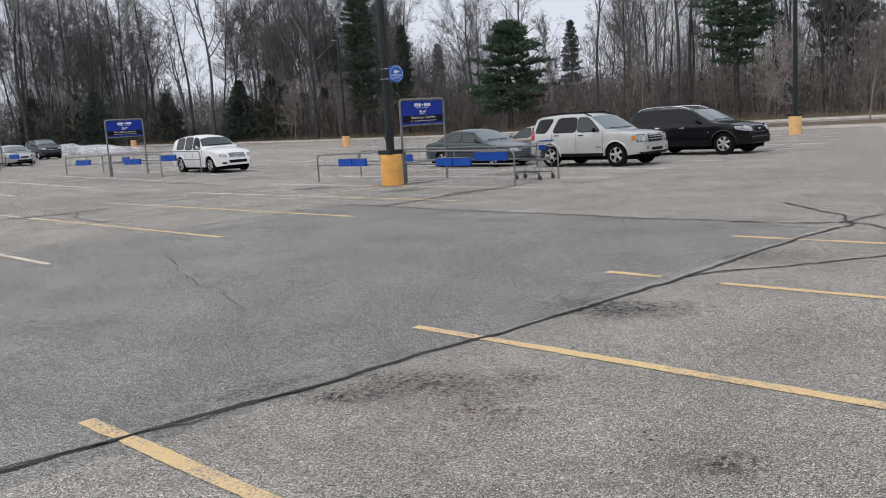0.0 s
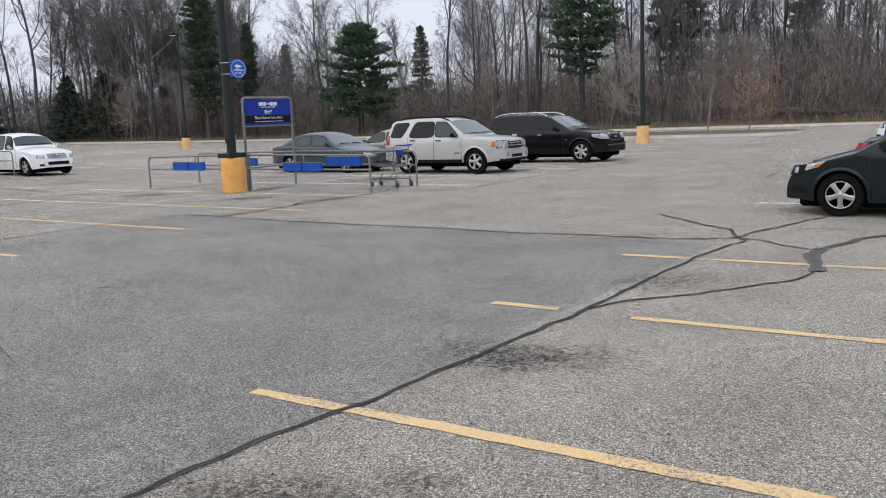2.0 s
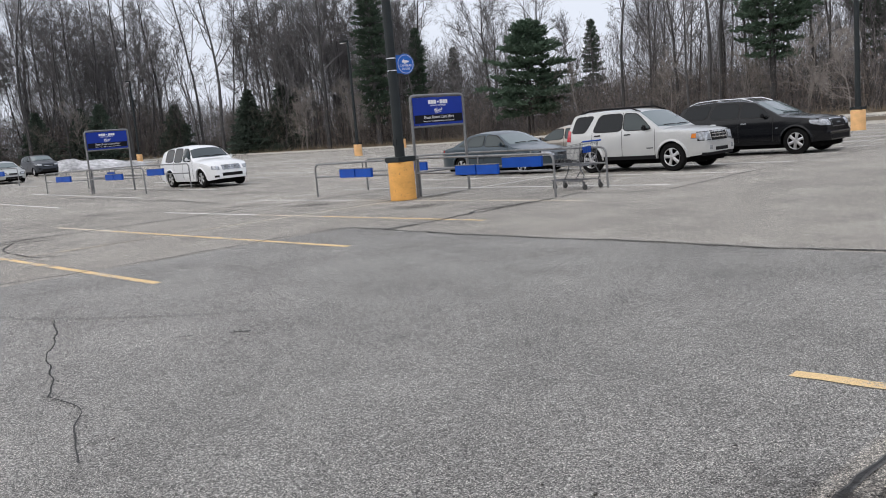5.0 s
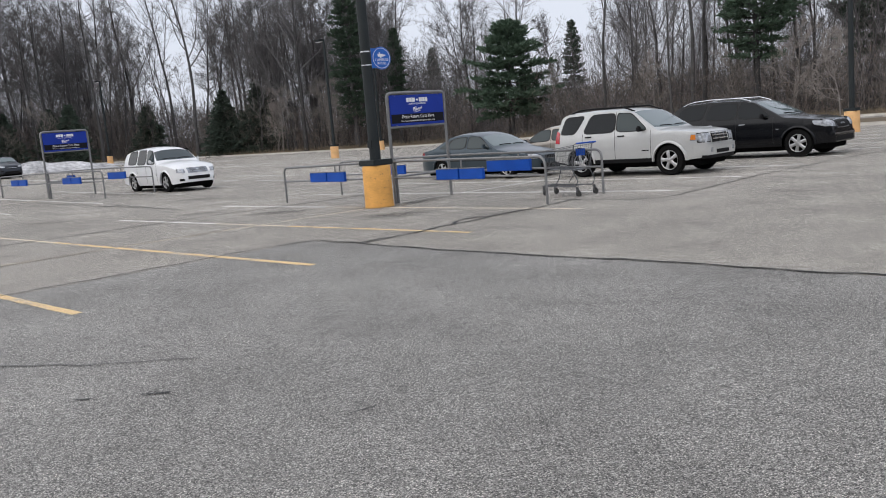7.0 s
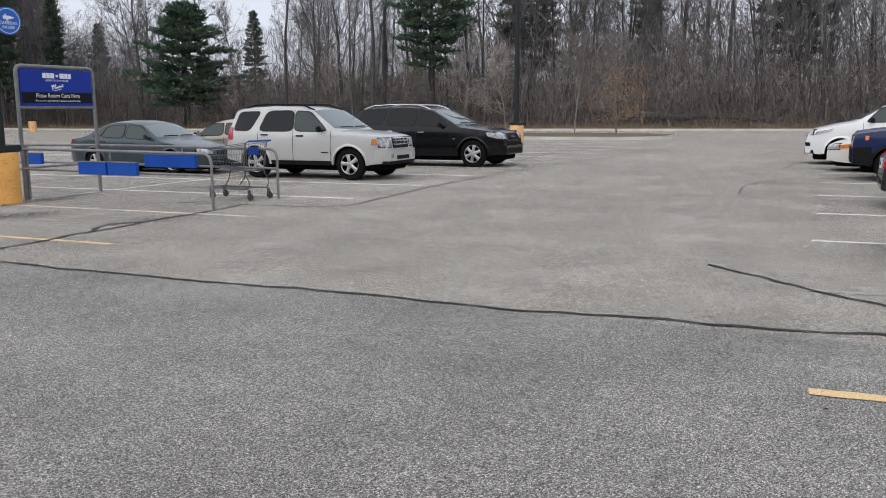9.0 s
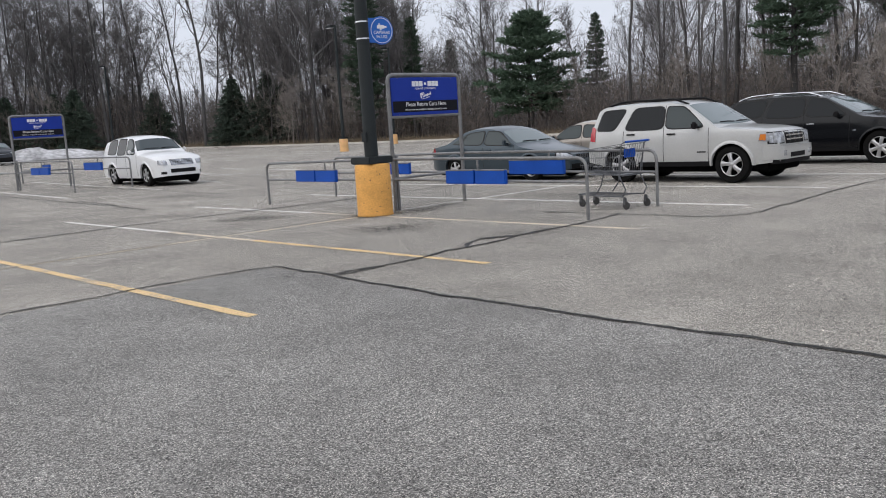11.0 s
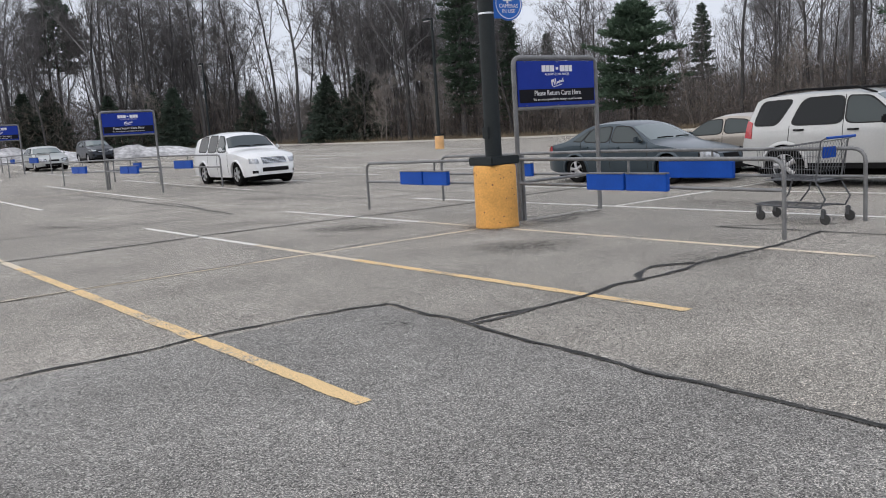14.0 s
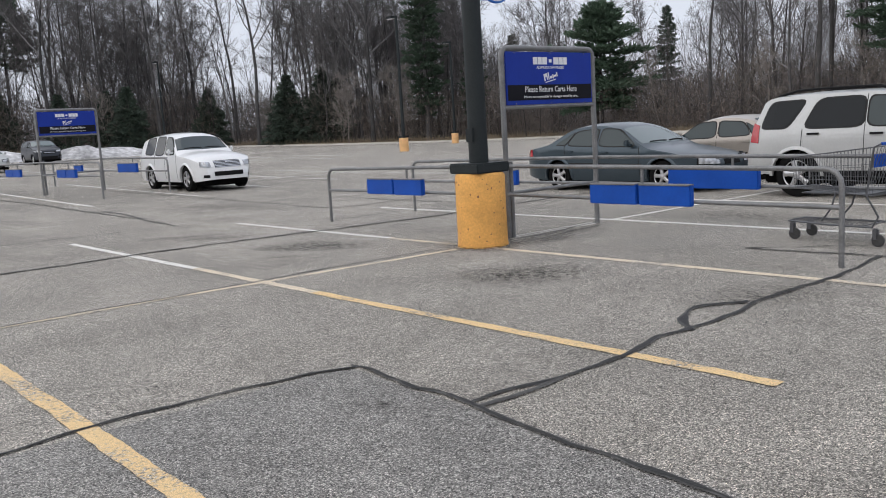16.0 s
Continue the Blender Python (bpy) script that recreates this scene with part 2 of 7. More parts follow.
DEEP_TWIGS = shader("deep_wood_twigs", (0.155, 0.144, 0.143), 0.95, scale=0.09, vary=0.3, fine=0.8, fine_vary=0.3, by_island=0.5)
YOUNG_BARK = shader("young_grey_bark", (0.22, 0.20, 0.185), 0.95, scale=1.5, vary=0.3, fine=18, fine_vary=0.2, by_object=0.35)
PALE_BARK = shader("pale_bark", (0.30, 0.27, 0.235), 0.95, scale=1.5, vary=0.3, fine=18, fine_vary=0.3)
NEEDLES = shader("pine_needles", (0.062, 0.100, 0.066), 0.8, scale=0.7, vary=0.35, fine=7, fine_vary=0.3, by_object=0.2)
DARK_NEEDLES = shader("spruce_needles", (0.056, 0.080, 0.060), 0.8, scale=0.7, vary=0.35, fine=7, fine_vary=0.3, by_object=0.2)
OAK_LEAF = shader("dry_oak_leaves", (0.29, 0.18, 0.105), 0.8, scale=3, vary=0.35)
FAR_WOOD = shader("distant_woods", (0.085, 0.072, 0.064), 1.0, scale=0.12, vary=0.25, fine=2.0, fine_vary=0.3)
TYRE = shader("tyre_rubber", (0.009, 0.009, 0.009), 0.9, spec=0.1, scale=10, vary=0.2)
ALLOY = shader("alloy_rim", (0.52, 0.52, 0.53), 0.3, 0.85, scale=10, vary=0.1)
DARK_PLASTIC = shader("dark_plastic_trim", (0.009, 0.009, 0.010), 0.65, spec=0.15, scale=10, vary=0.15)
UNDER = shader("underbody", (0.005, 0.005, 0.005), 0.95, spec=0.05, scale=6, vary=0.2)
CHROME = shader("chrome", (0.62, 0.63, 0.65), 0.15, 1.0, vary=0, fine_vary=0)
LAMP_CLEAR = shader("clear_headlamp", (0.42, 0.44, 0.47), 0.12, 0.3, 0.7, 0.8, scale=14, vary=0.55)
LAMP_AMBER = shader("amber_lens", (0.65, 0.20, 0.03), 0.15, 0, 0.6, 0.6, scale=25, vary=0.15)
LAMP_RED = shader("red_lens", (0.42, 0.012, 0.02), 0.15, 0, 0.6, 0.6, scale=25, vary=0.15)
PLATE = shader("plate_white", (0.6, 0.62, 0.66), 0.5, scale=20, vary=0.1)
SEAM = shader("panel_gap", (0.012, 0.012, 0.012), 0.8, vary=0, fine_vary=0)
CRUMB = shader("dark_crumbs", (0.03, 0.026, 0.022), 0.9, scale=3, vary=0.4)
RUBBER = shader("grey_rubber", (0.045, 0.045, 0.045), 0.7, scale=30, vary=0.2)


def glass(name, tint, rough=0.02, spec=0.5):
    m = bpy.data.materials.new(name)
    m.use_nodes = True
    p = m.node_tree.nodes["Principled BSDF"]
    p.inputs["Base Color"].default_value = (*tint, 1)
    p.inputs["Roughness"].default_value = rough
    p.inputs["IOR"].default_value = 1.52
    p.inputs["Specular IOR Level"].default_value = spec
    return m


GLASS = glass("car_window_glass", (0.045, 0.058, 0.060), 0.02, 0.35)
# pale base colour stands in for sky reflected in the sloping glass
WINDSCREEN = glass("sky_pale_windscreen", (0.13, 0.165, 0.17), 0.03, 0.9)
DARK_SCREEN = glass("shaded_windscreen_glass", (0.045, 0.06, 0.066), 0.03, 0.6)
DARK_GLASS = glass("tinted_car_glass", (0.006, 0.008, 0.010), 0.02, 0.25)


def car_paint(name, colour, metal=0.4, rough=0.32, coat=0.5):
    return shader(name, colour, rough, metal, 0.25, coat, scale=1.5, vary=0.06, fine=30, fine_vary=0.04)


# ---- helpers for building ----
def mesh_of(name, verts, faces, material, smooth=None):
    me = bpy.data.meshes.new(name)
    me.from_pydata(verts, [], faces)
    me.update()
    me.materials.append(material)
    if smooth:
        me.polygons.foreach_set("use_smooth", [True] * len(me.polygons))
        me.set_sharp_from_angle(angle=radians(smooth))
    return me


def mesh_part(name, verts, faces, material, parent=None, label="", smooth=None):
    ob = new(name, mesh_of(name, verts, faces, material, smooth))
    ob.parent = parent
    return tagged(ob, label)


def part(name, bm, material, parent=None, label="", smooth=None):
    bmesh.ops.recalc_face_normals(bm, faces=bm.faces)
    me = bpy.data.meshes.new(name)
    bm.to_mesh(me)
    bm.free()
    me.materials.append(material)
    if smooth:
        me.polygons.foreach_set("use_smooth", [True] * len(me.polygons))
        me.set_sharp_from_angle(angle=radians(smooth))
    ob = new(name, me)
    ob.parent = parent
    return tagged(ob, label)


def add_box(bm, x0, x1, y0, y1, z0, z1, bevel=0.0):
    made = bmesh.ops.create_cube(bm, size=1)["verts"]
    for v in made:
        v.co = Vector((x0 + (v.co.x + 0.5) * (x1 - x0), y0 + (v.co.y + 0.5) * (y1 - y0), z0 + (v.co.z + 0.5) * (z1 - z0)))
    if bevel > 0:
        bmesh.ops.bevel(bm, geom=list({e for v in made for e in v.link_edges}), offset=bevel, segments=2, affect="EDGES")


def box_bm(*args, **kw):
    bm = bmesh.new()
    add_box(bm, *args, **kw)
    return bm


def lathe(profile, sides, axis="z"):
    """Verts and faces of a profile [(radius, height)] turned about an axis."""
    verts, faces = [], []
    for i in range(sides):
        a = 2 * math.pi * i / sides
        for r, h in profile:
            p = (r * math.cos(a), r * math.sin(a), h)
            verts.append(p if axis == "z" else (p[0], p[2], p[1]))
    k = len(profile)
    for i in range(sides):
        j = (i + 1) % sides
        for q in range(k - 1):
            faces.append((i * k + q, j * k + q, j * k + q + 1, i * k + q + 1))
    return verts, faces


class Tubes:
    """Gathers tubes along paths into one mesh."""

    def __init__(self):
        self.v, self.f = [], []

    def run(self, pts, radii, sides=5, cap=False):
        pts = [Vector(p) for p in pts]
        if not isinstance(radii, (list, tuple)):
            radii = [radii] * len(pts)
        base = len(self.v)
        side = None
        for i, p in enumerate(pts):
            d = (pts[min(i + 1, len(pts) - 1)] - pts[max(i - 1, 0)]).normalized()
            if side is None:
                side = d.orthogonal().normalized()
            side = (side - d * side.dot(d))
            side = side.normalized() if side.length > 1e-6 else d.orthogonal().normalized()
            up = d.cross(side)
            for k in range(sides):
                a = 2 * math.pi * k / sides
                self.v.append(tuple(p + (side * math.cos(a) + up * math.sin(a)) * radii[i]))
        for i in range(len(pts) - 1):
            for k in range(sides):
                a, b = base + i * sides + k, base + i * sides + (k + 1) % sides
                self.f.append((a, b, b + sides, a + sides))
        if cap:
            self.f.append(tuple(range(base + sides - 1, base - 1, -1)))
            e = base + (len(pts) - 1) * sides
            self.f.append(tuple(range(e, e + sides)))
        return self

    def part(self, name, material, parent=None, label="", smooth=60):
        return mesh_part(name, self.v, self.f, material, parent, label, smooth)


def arc(cx, cz, r, a0, a1, n):
    return [(cx + r * math.cos(radians(a0 + (a1 - a0) * i / n)), cz + r * math.sin(radians(a0 + (a1 - a0) * i / n))) for i in range(n + 1)]


def lettering(name, text, size, material, parent, m, label="", thick=0.0015, width=None):
    """Built-in letters as a mesh, centred on m, which faces its own z."""
    cu = bpy.data.curves.new(name, "FONT")
    cu.body, cu.size, cu.align_x, cu.align_y, cu.extrude = text, size, "CENTER", "CENTER", thick
    cu.resolution_u = 2
    tmp = new(name, cu)
    bpy.context.view_layer.update()
    me = bpy.data.meshes.new_from_object(tmp.evaluated_get(bpy.context.evaluated_depsgraph_get()))
    bpy.data.objects.remove(tmp)
    if width:
        xs = [v.co.x for v in me.vertices]
        k = width / (max(xs) - min(xs))
        for v in me.vertices:
            v.co.x *= k
    me.materials.clear()
    me.materials.append(material)
    ob = new(name, me)
    ob.parent = parent
    ob.matrix_basis = m
    return tagged(ob, label)


def thing(name, m, label, category, group=""):
    ob = new(name)
    ob.empty_display_size = 0.2
    ob.matrix_basis = m
    return tagged(ob, label, category, group)


# ---- the lie of the land: flat, rising gently to the west ----
def height(x, y):
    q = min(70.0, max(0.0, -x - 19 - 0.8 * min(max(y - 14, 0), 60)))
    return 0.02 * q * q / (q + 7)


EDGE = [(140, 66), (60, 64.5), (-58, 63), (-66, 57), (-76, 51), (-90, 46.5), (-95, 30), (-97, 0), (-100, -60), (-105, -120)]


def edge_point(s, depth):
    """A point s metres along the edge of the lot and depth metres behind it, into the woods."""
    for (ax, ay), (bx, by) in zip(EDGE, EDGE[1:]):
        d = math.hypot(bx - ax, by - ay)
        tx, ty = (bx - ax) / d, (by - ay) / d
        if s <= d:
            return ax + tx * s + ty * depth, ay + ty * s - tx * depth
        s -= d
    return bx + ty * depth, by - tx * depth


EDGE_LENGTH = sum(math.hypot(b[0] - a[0], b[1] - a[1]) for a, b in zip(EDGE, EDGE[1:]))


# ---- ground, lot, kerbs ----
def sheet(name, xs, ys, z, material, label, category):
    verts = [(x, y, z(x, y)) for y in ys for x in xs]
    k = len(xs)
    faces = [(j * k + i, j * k + i + 1, (j + 1) * k + i + 1, (j + 1) * k + i) for j in range(len(ys) - 1) for i in range(k - 1)]
    ob = new(name, mesh_of(name, verts, faces, material, 60))
    return tagged(ob, label, category, kind="structure")


FAR = [-3000, -1500, -700, -350, -200]
sheet("ground", FAR + list(range(-180, 181, 30)) + [-f for f in reversed(FAR)],
      FAR + list(range(-180, 181, 30)) + [-f for f in reversed(FAR)], lambda x, y: -0.6, FOREST_FLOOR,
      "brown leaf litter and dead grass under the woods", "ground")
sheet("parking_lot", list(range(-136, 141, 4)), list(range(-140, 77, 4)), height, ASPHALT,
      "weathered grey asphalt parking lot with pale stones showing", "asphalt")


def verge(name, depths, material, label):
    verts, faces = [], []
    for i in range(121):
        for d in depths:
            x, y = edge_point(EDGE_LENGTH * i / 120, d)
            bump = 0.10 * noise.noise((x * 0.2, y * 0.2, 3)) * min(1, d / 4)
            verts.append((x, y, height(x, y) + 0.14 + 0.012 * min(d, 30) + bump))
    k = len(depths)
    for i in range(120):
        for j in range(k - 1):
            faces.append((i * k + j, i * k + j + 1, (i + 1) * k + j + 1, (i + 1) * k + j))
    tagged(new(name, mesh_of(name, verts, faces, material, 60)), label, "grass", kind="structure")


def kerb_run(name, pts, closed, label):
    """A concrete kerb with a rounded top along a line, standing 15 cm proud of the asphalt."""
    prof = [(-0.02, -0.1), (0.0, 0.11), (0.03, 0.15), (0.14, 0.155), (0.18, 0.14), (0.18, -0.1)]
    verts, faces = [], []
    n = len(pts)
    for i, p in enumerate(pts):
        a = pts[i - 1] if (i or closed) else p
        b = pts[(i + 1) % n] if (i < n - 1 or closed) else p
        t = Vector((b[0] - a[0], b[1] - a[1])).normalized()
        for off, z in prof:
            x, y = p[0] + t.y * off, p[1] - t.x * off
            verts.append((x, y, height(p[0], p[1]) + z))
    k = len(prof)
    for i in range(n if closed else n - 1):
        j = (i + 1) % n
        for q in range(k - 1):
            faces.append((i * k + q, i * k + q + 1, j * k + q + 1, j * k + q))
    tagged(new(name, mesh_of(name, verts, faces, CONCRETE, 40)), label, "kerb", kind="structure")


verge("grass_verge", (0.16, 1.0, 2.2), DEAD_GRASS, "strip of tan dead grass and leaves along the woods")
verge("forest_floor", (2.2, 3.6, 6.0, 14, 40, 120, 400, 1500), LITTER, "dark brown leaf litter on the floor of the wood")
kerb_run("kerb", [edge_point(EDGE_LENGTH * i / 150, 0) for i in range(151)], False, "worn concrete kerb between the lot and the woods")


def island(name, x0, x1, y0, y1, r):
    pts = []
    for cx, cy, a in ((x1 - r, y0 + r, -90), (x1 - r, y1 - r, 0), (x0 + r, y1 - r, 90), (x0 + r, y0 + r, 180)):
        pts += [(cx + r * math.cos(radians(a + 15 * k)), cy + r * math.sin(radians(a + 15 * k))) for k in range(7)]
    pts = pts[::-1]
    kerb_run("island_kerb", pts, True, "concrete kerb round a planted island")
    verts = [(x, y, height(x, y) + 0.14) for x, y in pts]
    c = ((x0 + x1) / 2, (y0 + y1) / 2)
    mids = [(c[0] + (x - c[0]) * 0.6, c[1] + (y - c[1]) * 0.6) for x, y in pts]
    verts += [(x, y, height(x, y) + 0.20) for x, y in mids] + [(*c, height(*c) + 0.24)]
    n = len(pts)
    faces = [(i, (i + 1) % n, n + (i + 1) % n, n + i) for i in range(n)] + [(n + i, n + (i + 1) % n, 2 * n) for i in range(n)]
    tagged(new(name, mesh_of(name, verts, faces, MULCH, 60)), "kerbed island of dead grass and mulch", "grass", kind="structure")


island("planted_island", -27, -7.4, 45.4, 53.0, 3.0)


# ---- paint on the asphalt ----
def strip(name, pts, width, lift, material, label, category, jitter=0.0, ragged=0.0, step=0.25, seed=0):
    """A flat strip on the asphalt along a line, with its edges and its run uneven where asked."""
    fine = []
    for a, b in zip(pts, pts[1:]):
        d = math.hypot(b[0] - a[0], b[1] - a[1])
        k = max(1, int(d / step))
        fine += [(a[0] + (b[0] - a[0]) * i / k, a[1] + (b[1] - a[1]) * i / k) for i in range(k)]
    fine.append(pts[-1])
    verts, faces = [], []
    for i, p in enumerate(fine):
        a, b = fine[max(i - 1, 0)], fine[min(i + 1, len(fine) - 1)]
        t = Vector((b[0] - a[0], b[1] - a[1])).normalized()
        n = (-t.y, t.x)
        off = jitter * (noise.noise((p[0] * 1.1, p[1] * 1.1, seed)) + 0.5 * noise.noise((p[0] * 3.7, p[1] * 3.7, seed + 5)))
        w = width / 2
        for sgn, zz in ((1, 11), (-1, 23)):
            ww = w * max(0.25, 1 + ragged * (noise.noise((p[0] * 3.1, p[1] * 3.1, zz + seed)) + 0.7 * noise.noise((p[0] * 11, p[1] * 11, zz + seed))))
            x, y = p[0] + n[0] * (off + sgn * ww), p[1] + n[1] * (off + sgn * ww)
            verts.append((x, y, height(x, y) + lift))
    for i in range(len(fine) - 1):
        faces.append((2 * i + 1, 2 * i + 3, 2 * i + 2, 2 * i))
    ob = new(name, mesh_of(name, verts, faces, material))
    return tagged(ob, label, category, kind="structure")


def stall_line(x0, x1, y, material, colour, width=0.1, skew=0.0):
    strip("parking_line", [(x0, y + skew * (x0 + 7.5)), (x1, y + skew * (x1 + 7.5))], width, 0.005, material, colour + " parking line worn into the asphalt", "parking line",
          0.0, 0.24, 0.05, int(y * 7))


# the row on the aisle's far side (two stalls deep) and the rows beyond it
for k in range(5):
    xc = -12.85 - 18.4 * k
    for i in range(-4, 14):
        y = {-1: 2.32, 0: 5.10, 1: 7.90, 2: 10.63}.get(i, 5.19 + 2.72 * i)
        if k > 2 and i < 0:
            continue
        if k == 0 and i in (0, 1):
            stall_line(xc - 5.8, xc - 2.5, y, CREAM_PAINT, "cream-yellow", 0.1, 0.027)
            stall_line(xc - 2.5, xc + 5.4, y, YELLOW_PAINT, "faded yellow", 0.11, 0.027)
        elif k == 0 and i == 2:
            stall_line(xc - 5.8, xc - 1.5, y, WHITE_PAINT, "off-white", 0.1, 0.027)
            stall_line(xc - 1.5, xc + 1.0, y, CREAM_PAINT, "cream-yellow", 0.1, 0.027)
            stall_line(xc + 1.0, xc + 5.4, y, YELLOW_PAINT, "faded yellow", 0.1, 0.027)
        elif k == 0 and i in (-1, 3):
            stall_line(xc - 5.8, xc - 1.5, y, WHITE_PAINT, "off-white", 0.1, 0.027)
            stall_line(xc - 1.5, xc + 5.4, y, CREAM_PAINT, "cream-yellow", 0.1, 0.027)
        else:
            stall_line(xc - 5.4, xc + 5.4, y, WHITE_PAINT, "off-white", 0.11 if y < 20 else 0.13, 0.027)
    if k < 3:
        strip("parking_line", [(xc - 0.02, -5.7), (xc + 0.02, 9.5), (xc + 0.15, 13.0)], 0.085, 0.0052, CREAM_PAINT, "thin cream line down the middle of a parking row",
              "parking line", 0.02, 0.3)
        strip("parking_line", [(xc, 15.9), (xc, 37.6)], 0.09, 0.0052, WHITE_PAINT, "thin white line down the middle of a parking row",
              "parking line", 0.02, 0.3)
for x in (-12.79, -12.90):
    strip("parking_line", [(x, 13.98), (x, 15.55)], 0.04, 0.0056, WHITE_PAINT, "narrow white strip worn into the asphalt", "parking line", 0.01, 0.3)
# the row on the near side of the aisle
for j in range(-2, 13):
    y = 2.73 * j - 0.058 * 7.5
    if j == 4:
        stall_line(-0.1, 2.6, y, GHOST_PAINT, "nearly worn-away", 0.1, 0.058)
    elif j <= 3:
        if j == 2:
            stall_line(0.0, 0.62, y, YELLOW_PAINT, "faded yellow", 0.11, 0.058)
            stall_line(1.28, 10.8, y - 0.06, YELLOW_PAINT, "faded yellow", 0.1, 0.058)
        else:
            stall_line(0.0, 10.8, y, YELLOW_PAINT, "faded yellow", 0.108, 0.058)
    else:
        stall_line(-0.1, 10.8, y + 0.2, WHITE_PAINT, "off-white", 0.1, 0.05)


# ---- cracks filled with tar ----
def seam(pts, width, material=TAR, jitter=0.06, lift=0.008, ragged=0.8):
    word = "black tar sealing a long crack in the asphalt" if material == TAR else "greyed old tar over a crack in the asphalt"
    seed = int(pts[0][0] * 13 + pts[0][1] * 7)
    for _ in range(2 if len(pts) > 2 else 0):
        cut = [pts[0]]
        for a, b in zip(pts, pts[1:]):
            q = 0.25 if math.hypot(b[0] - a[0], b[1] - a[1]) < 2 else 0.12
            cut += [(a[0] + (b[0] - a[0]) * q, a[1] + (b[1] - a[1]) * q), (b[0] - (b[0] - a[0]) * q, b[1] - (b[1] - a[1]) * q)]
        pts = cut + [pts[-1]]
    if width < 0.03:
        strip("tar_seam", pts, width, lift, material, word, "tar seam", jitter, ragged, 0.06, seed)
        return
    strip("tar_seam", pts, width * (0.62 if material == TAR else 0.8), lift, OLD_TAR, "grey sealer band over a crack in the asphalt", "tar seam", jitter, ragged * 0.9, 0.04, seed)
    strip("crack", pts, width * (0.30 if material == TAR else 0.24), lift + 0.003, TAR if material == TAR else GREY_TAR, word, "crack", jitter * 1.15, 1.9, 0.035, seed)


seam([(0.3, -6), (0.42, -1.5), (0.45, -0.5), (0.5, 0.1), (0.6, 1.05), (0.74, 2.75), (0.85, 5.5), (0.78, 7.8), (0.88, 9.3)], 0.065)
seam([(0.48, -3), (0.5, 0.1), (0.62, 1.3)], 0.03, jitter=0.12)
seam([(-9.53, 9.37), (-9.37, 9.42), (-9.1, 9.35), (-8.76, 9.36), (-8.45, 9.38), (-7.2, 9.30), (-5.17, 9.28), (-3.5, 9.36), (-2.2, 9.36), (-1.4, 9.42), (0.26, 9.48), (0.75, 9.8)], 0.06, lift=0.0085)
seam([(-9.5, 9.38), (-9.59, 9.16), (-9.59, 8.86), (-9.65, 8.3), (-9.64, 7.86), (-9.58, 6.6), (-9.62, 5.4), (-9.9, 2.5), (-9.8, -6)], 0.05)
seam([(-8.37, 9.38), (-8.36, 9.6), (-8.34, 9.81), (-8.37, 10.0)], 0.05, OLD_TAR, 0.03, 0.009)
seam([(-8.45, 9.38), (-8.47, 9.65), (-8.42, 9.9), (-8.38, 10.25), (-8.38, 10.52), (-8.48, 10.93), (-8.47, 11.21), (-8.45, 11.45), (-8.47, 11.8), (-8.57, 12.22), (-8.52, 12.75), (-8.54, 13.52), (-8.65, 14.62)], 0.07)
seam([(-8.47, 11.25), (-8.63, 11.42), (-8.78, 11.66), (-8.79, 11.92), (-8.68, 12.1), (-8.57, 12.24)], 0.09, lift=0.0095)
seam([(-9.95, 14.5), (-8.86, 15.3)], 0.04)
seam([(-9.95, 14.5), (-8.6, 14.62), (-6.87, 14.67), (-7.0, 16.5), (-7.17, 18.4), (-7.04, 24.6), (-6.4, 30), (-5.5, 40), (-4.5, 52)], 0.05)
seam([(-7.0, 24.7), (-6.35, 24.8), (-3, 25.4), (-1.0, 25.6), (-0.8, 28.2)], 0.035, OLD_TAR)
seam([(-8.2, 26), (-9.0, 33), (-7.5, 46), (-4, 50)], 0.05, OLD_TAR)
# the knot of cracks by the near row
seam([(-0.98, 11.8), (-0.4, 11.3), (0.1, 10.75), (0.5, 10.55), (0.6, 10.2), (0.75, 9.9)], 0.07)
seam([(0.85, 9.3), (0.95, 9.6), (0.75, 9.9), (1.0, 11.0), (1.26, 12.1), (1.6, 13.2)], 0.06, lift=0.009)
seam([(0.7, 9.85), (1.08, 9.75), (1.4, 9.4), (1.85, 9.25)], 0.05, lift=0.0095)
seam([(1.82, 9.35), (1.9, 8.7), (2.12, 7.95)], 0.18, OLD_TAR, 0.03, 0.009)
seam([(2.12, 7.95), (1.95, 7.3), (1.67, 6.8), (1.0, 6.0), (0.86, 5.6)], 0.045)
seam([(1.85, 9.25), (2.0, 9.8), (2.1, 10.3), (2.4, 10.7), (4.5, 11.6), (8, 12)], 0.11, OLD_TAR, 0.05, 0.0095)
seam([(-1.0, 18.45), (-1.41, 19.0), (-1.45, 20.3), (-1.37, 21.5), (-0.64, 22.8), (0.3, 23.5), (3, 24)], 0.035, OLD_TAR, 0.04)
seam([(-4, 18.6), (-1, 18.5), (3, 18.6)], 0.03, OLD_TAR)
seam([(-5, 21.4), (-1.4, 21.8)], 0.025, OLD_TAR)
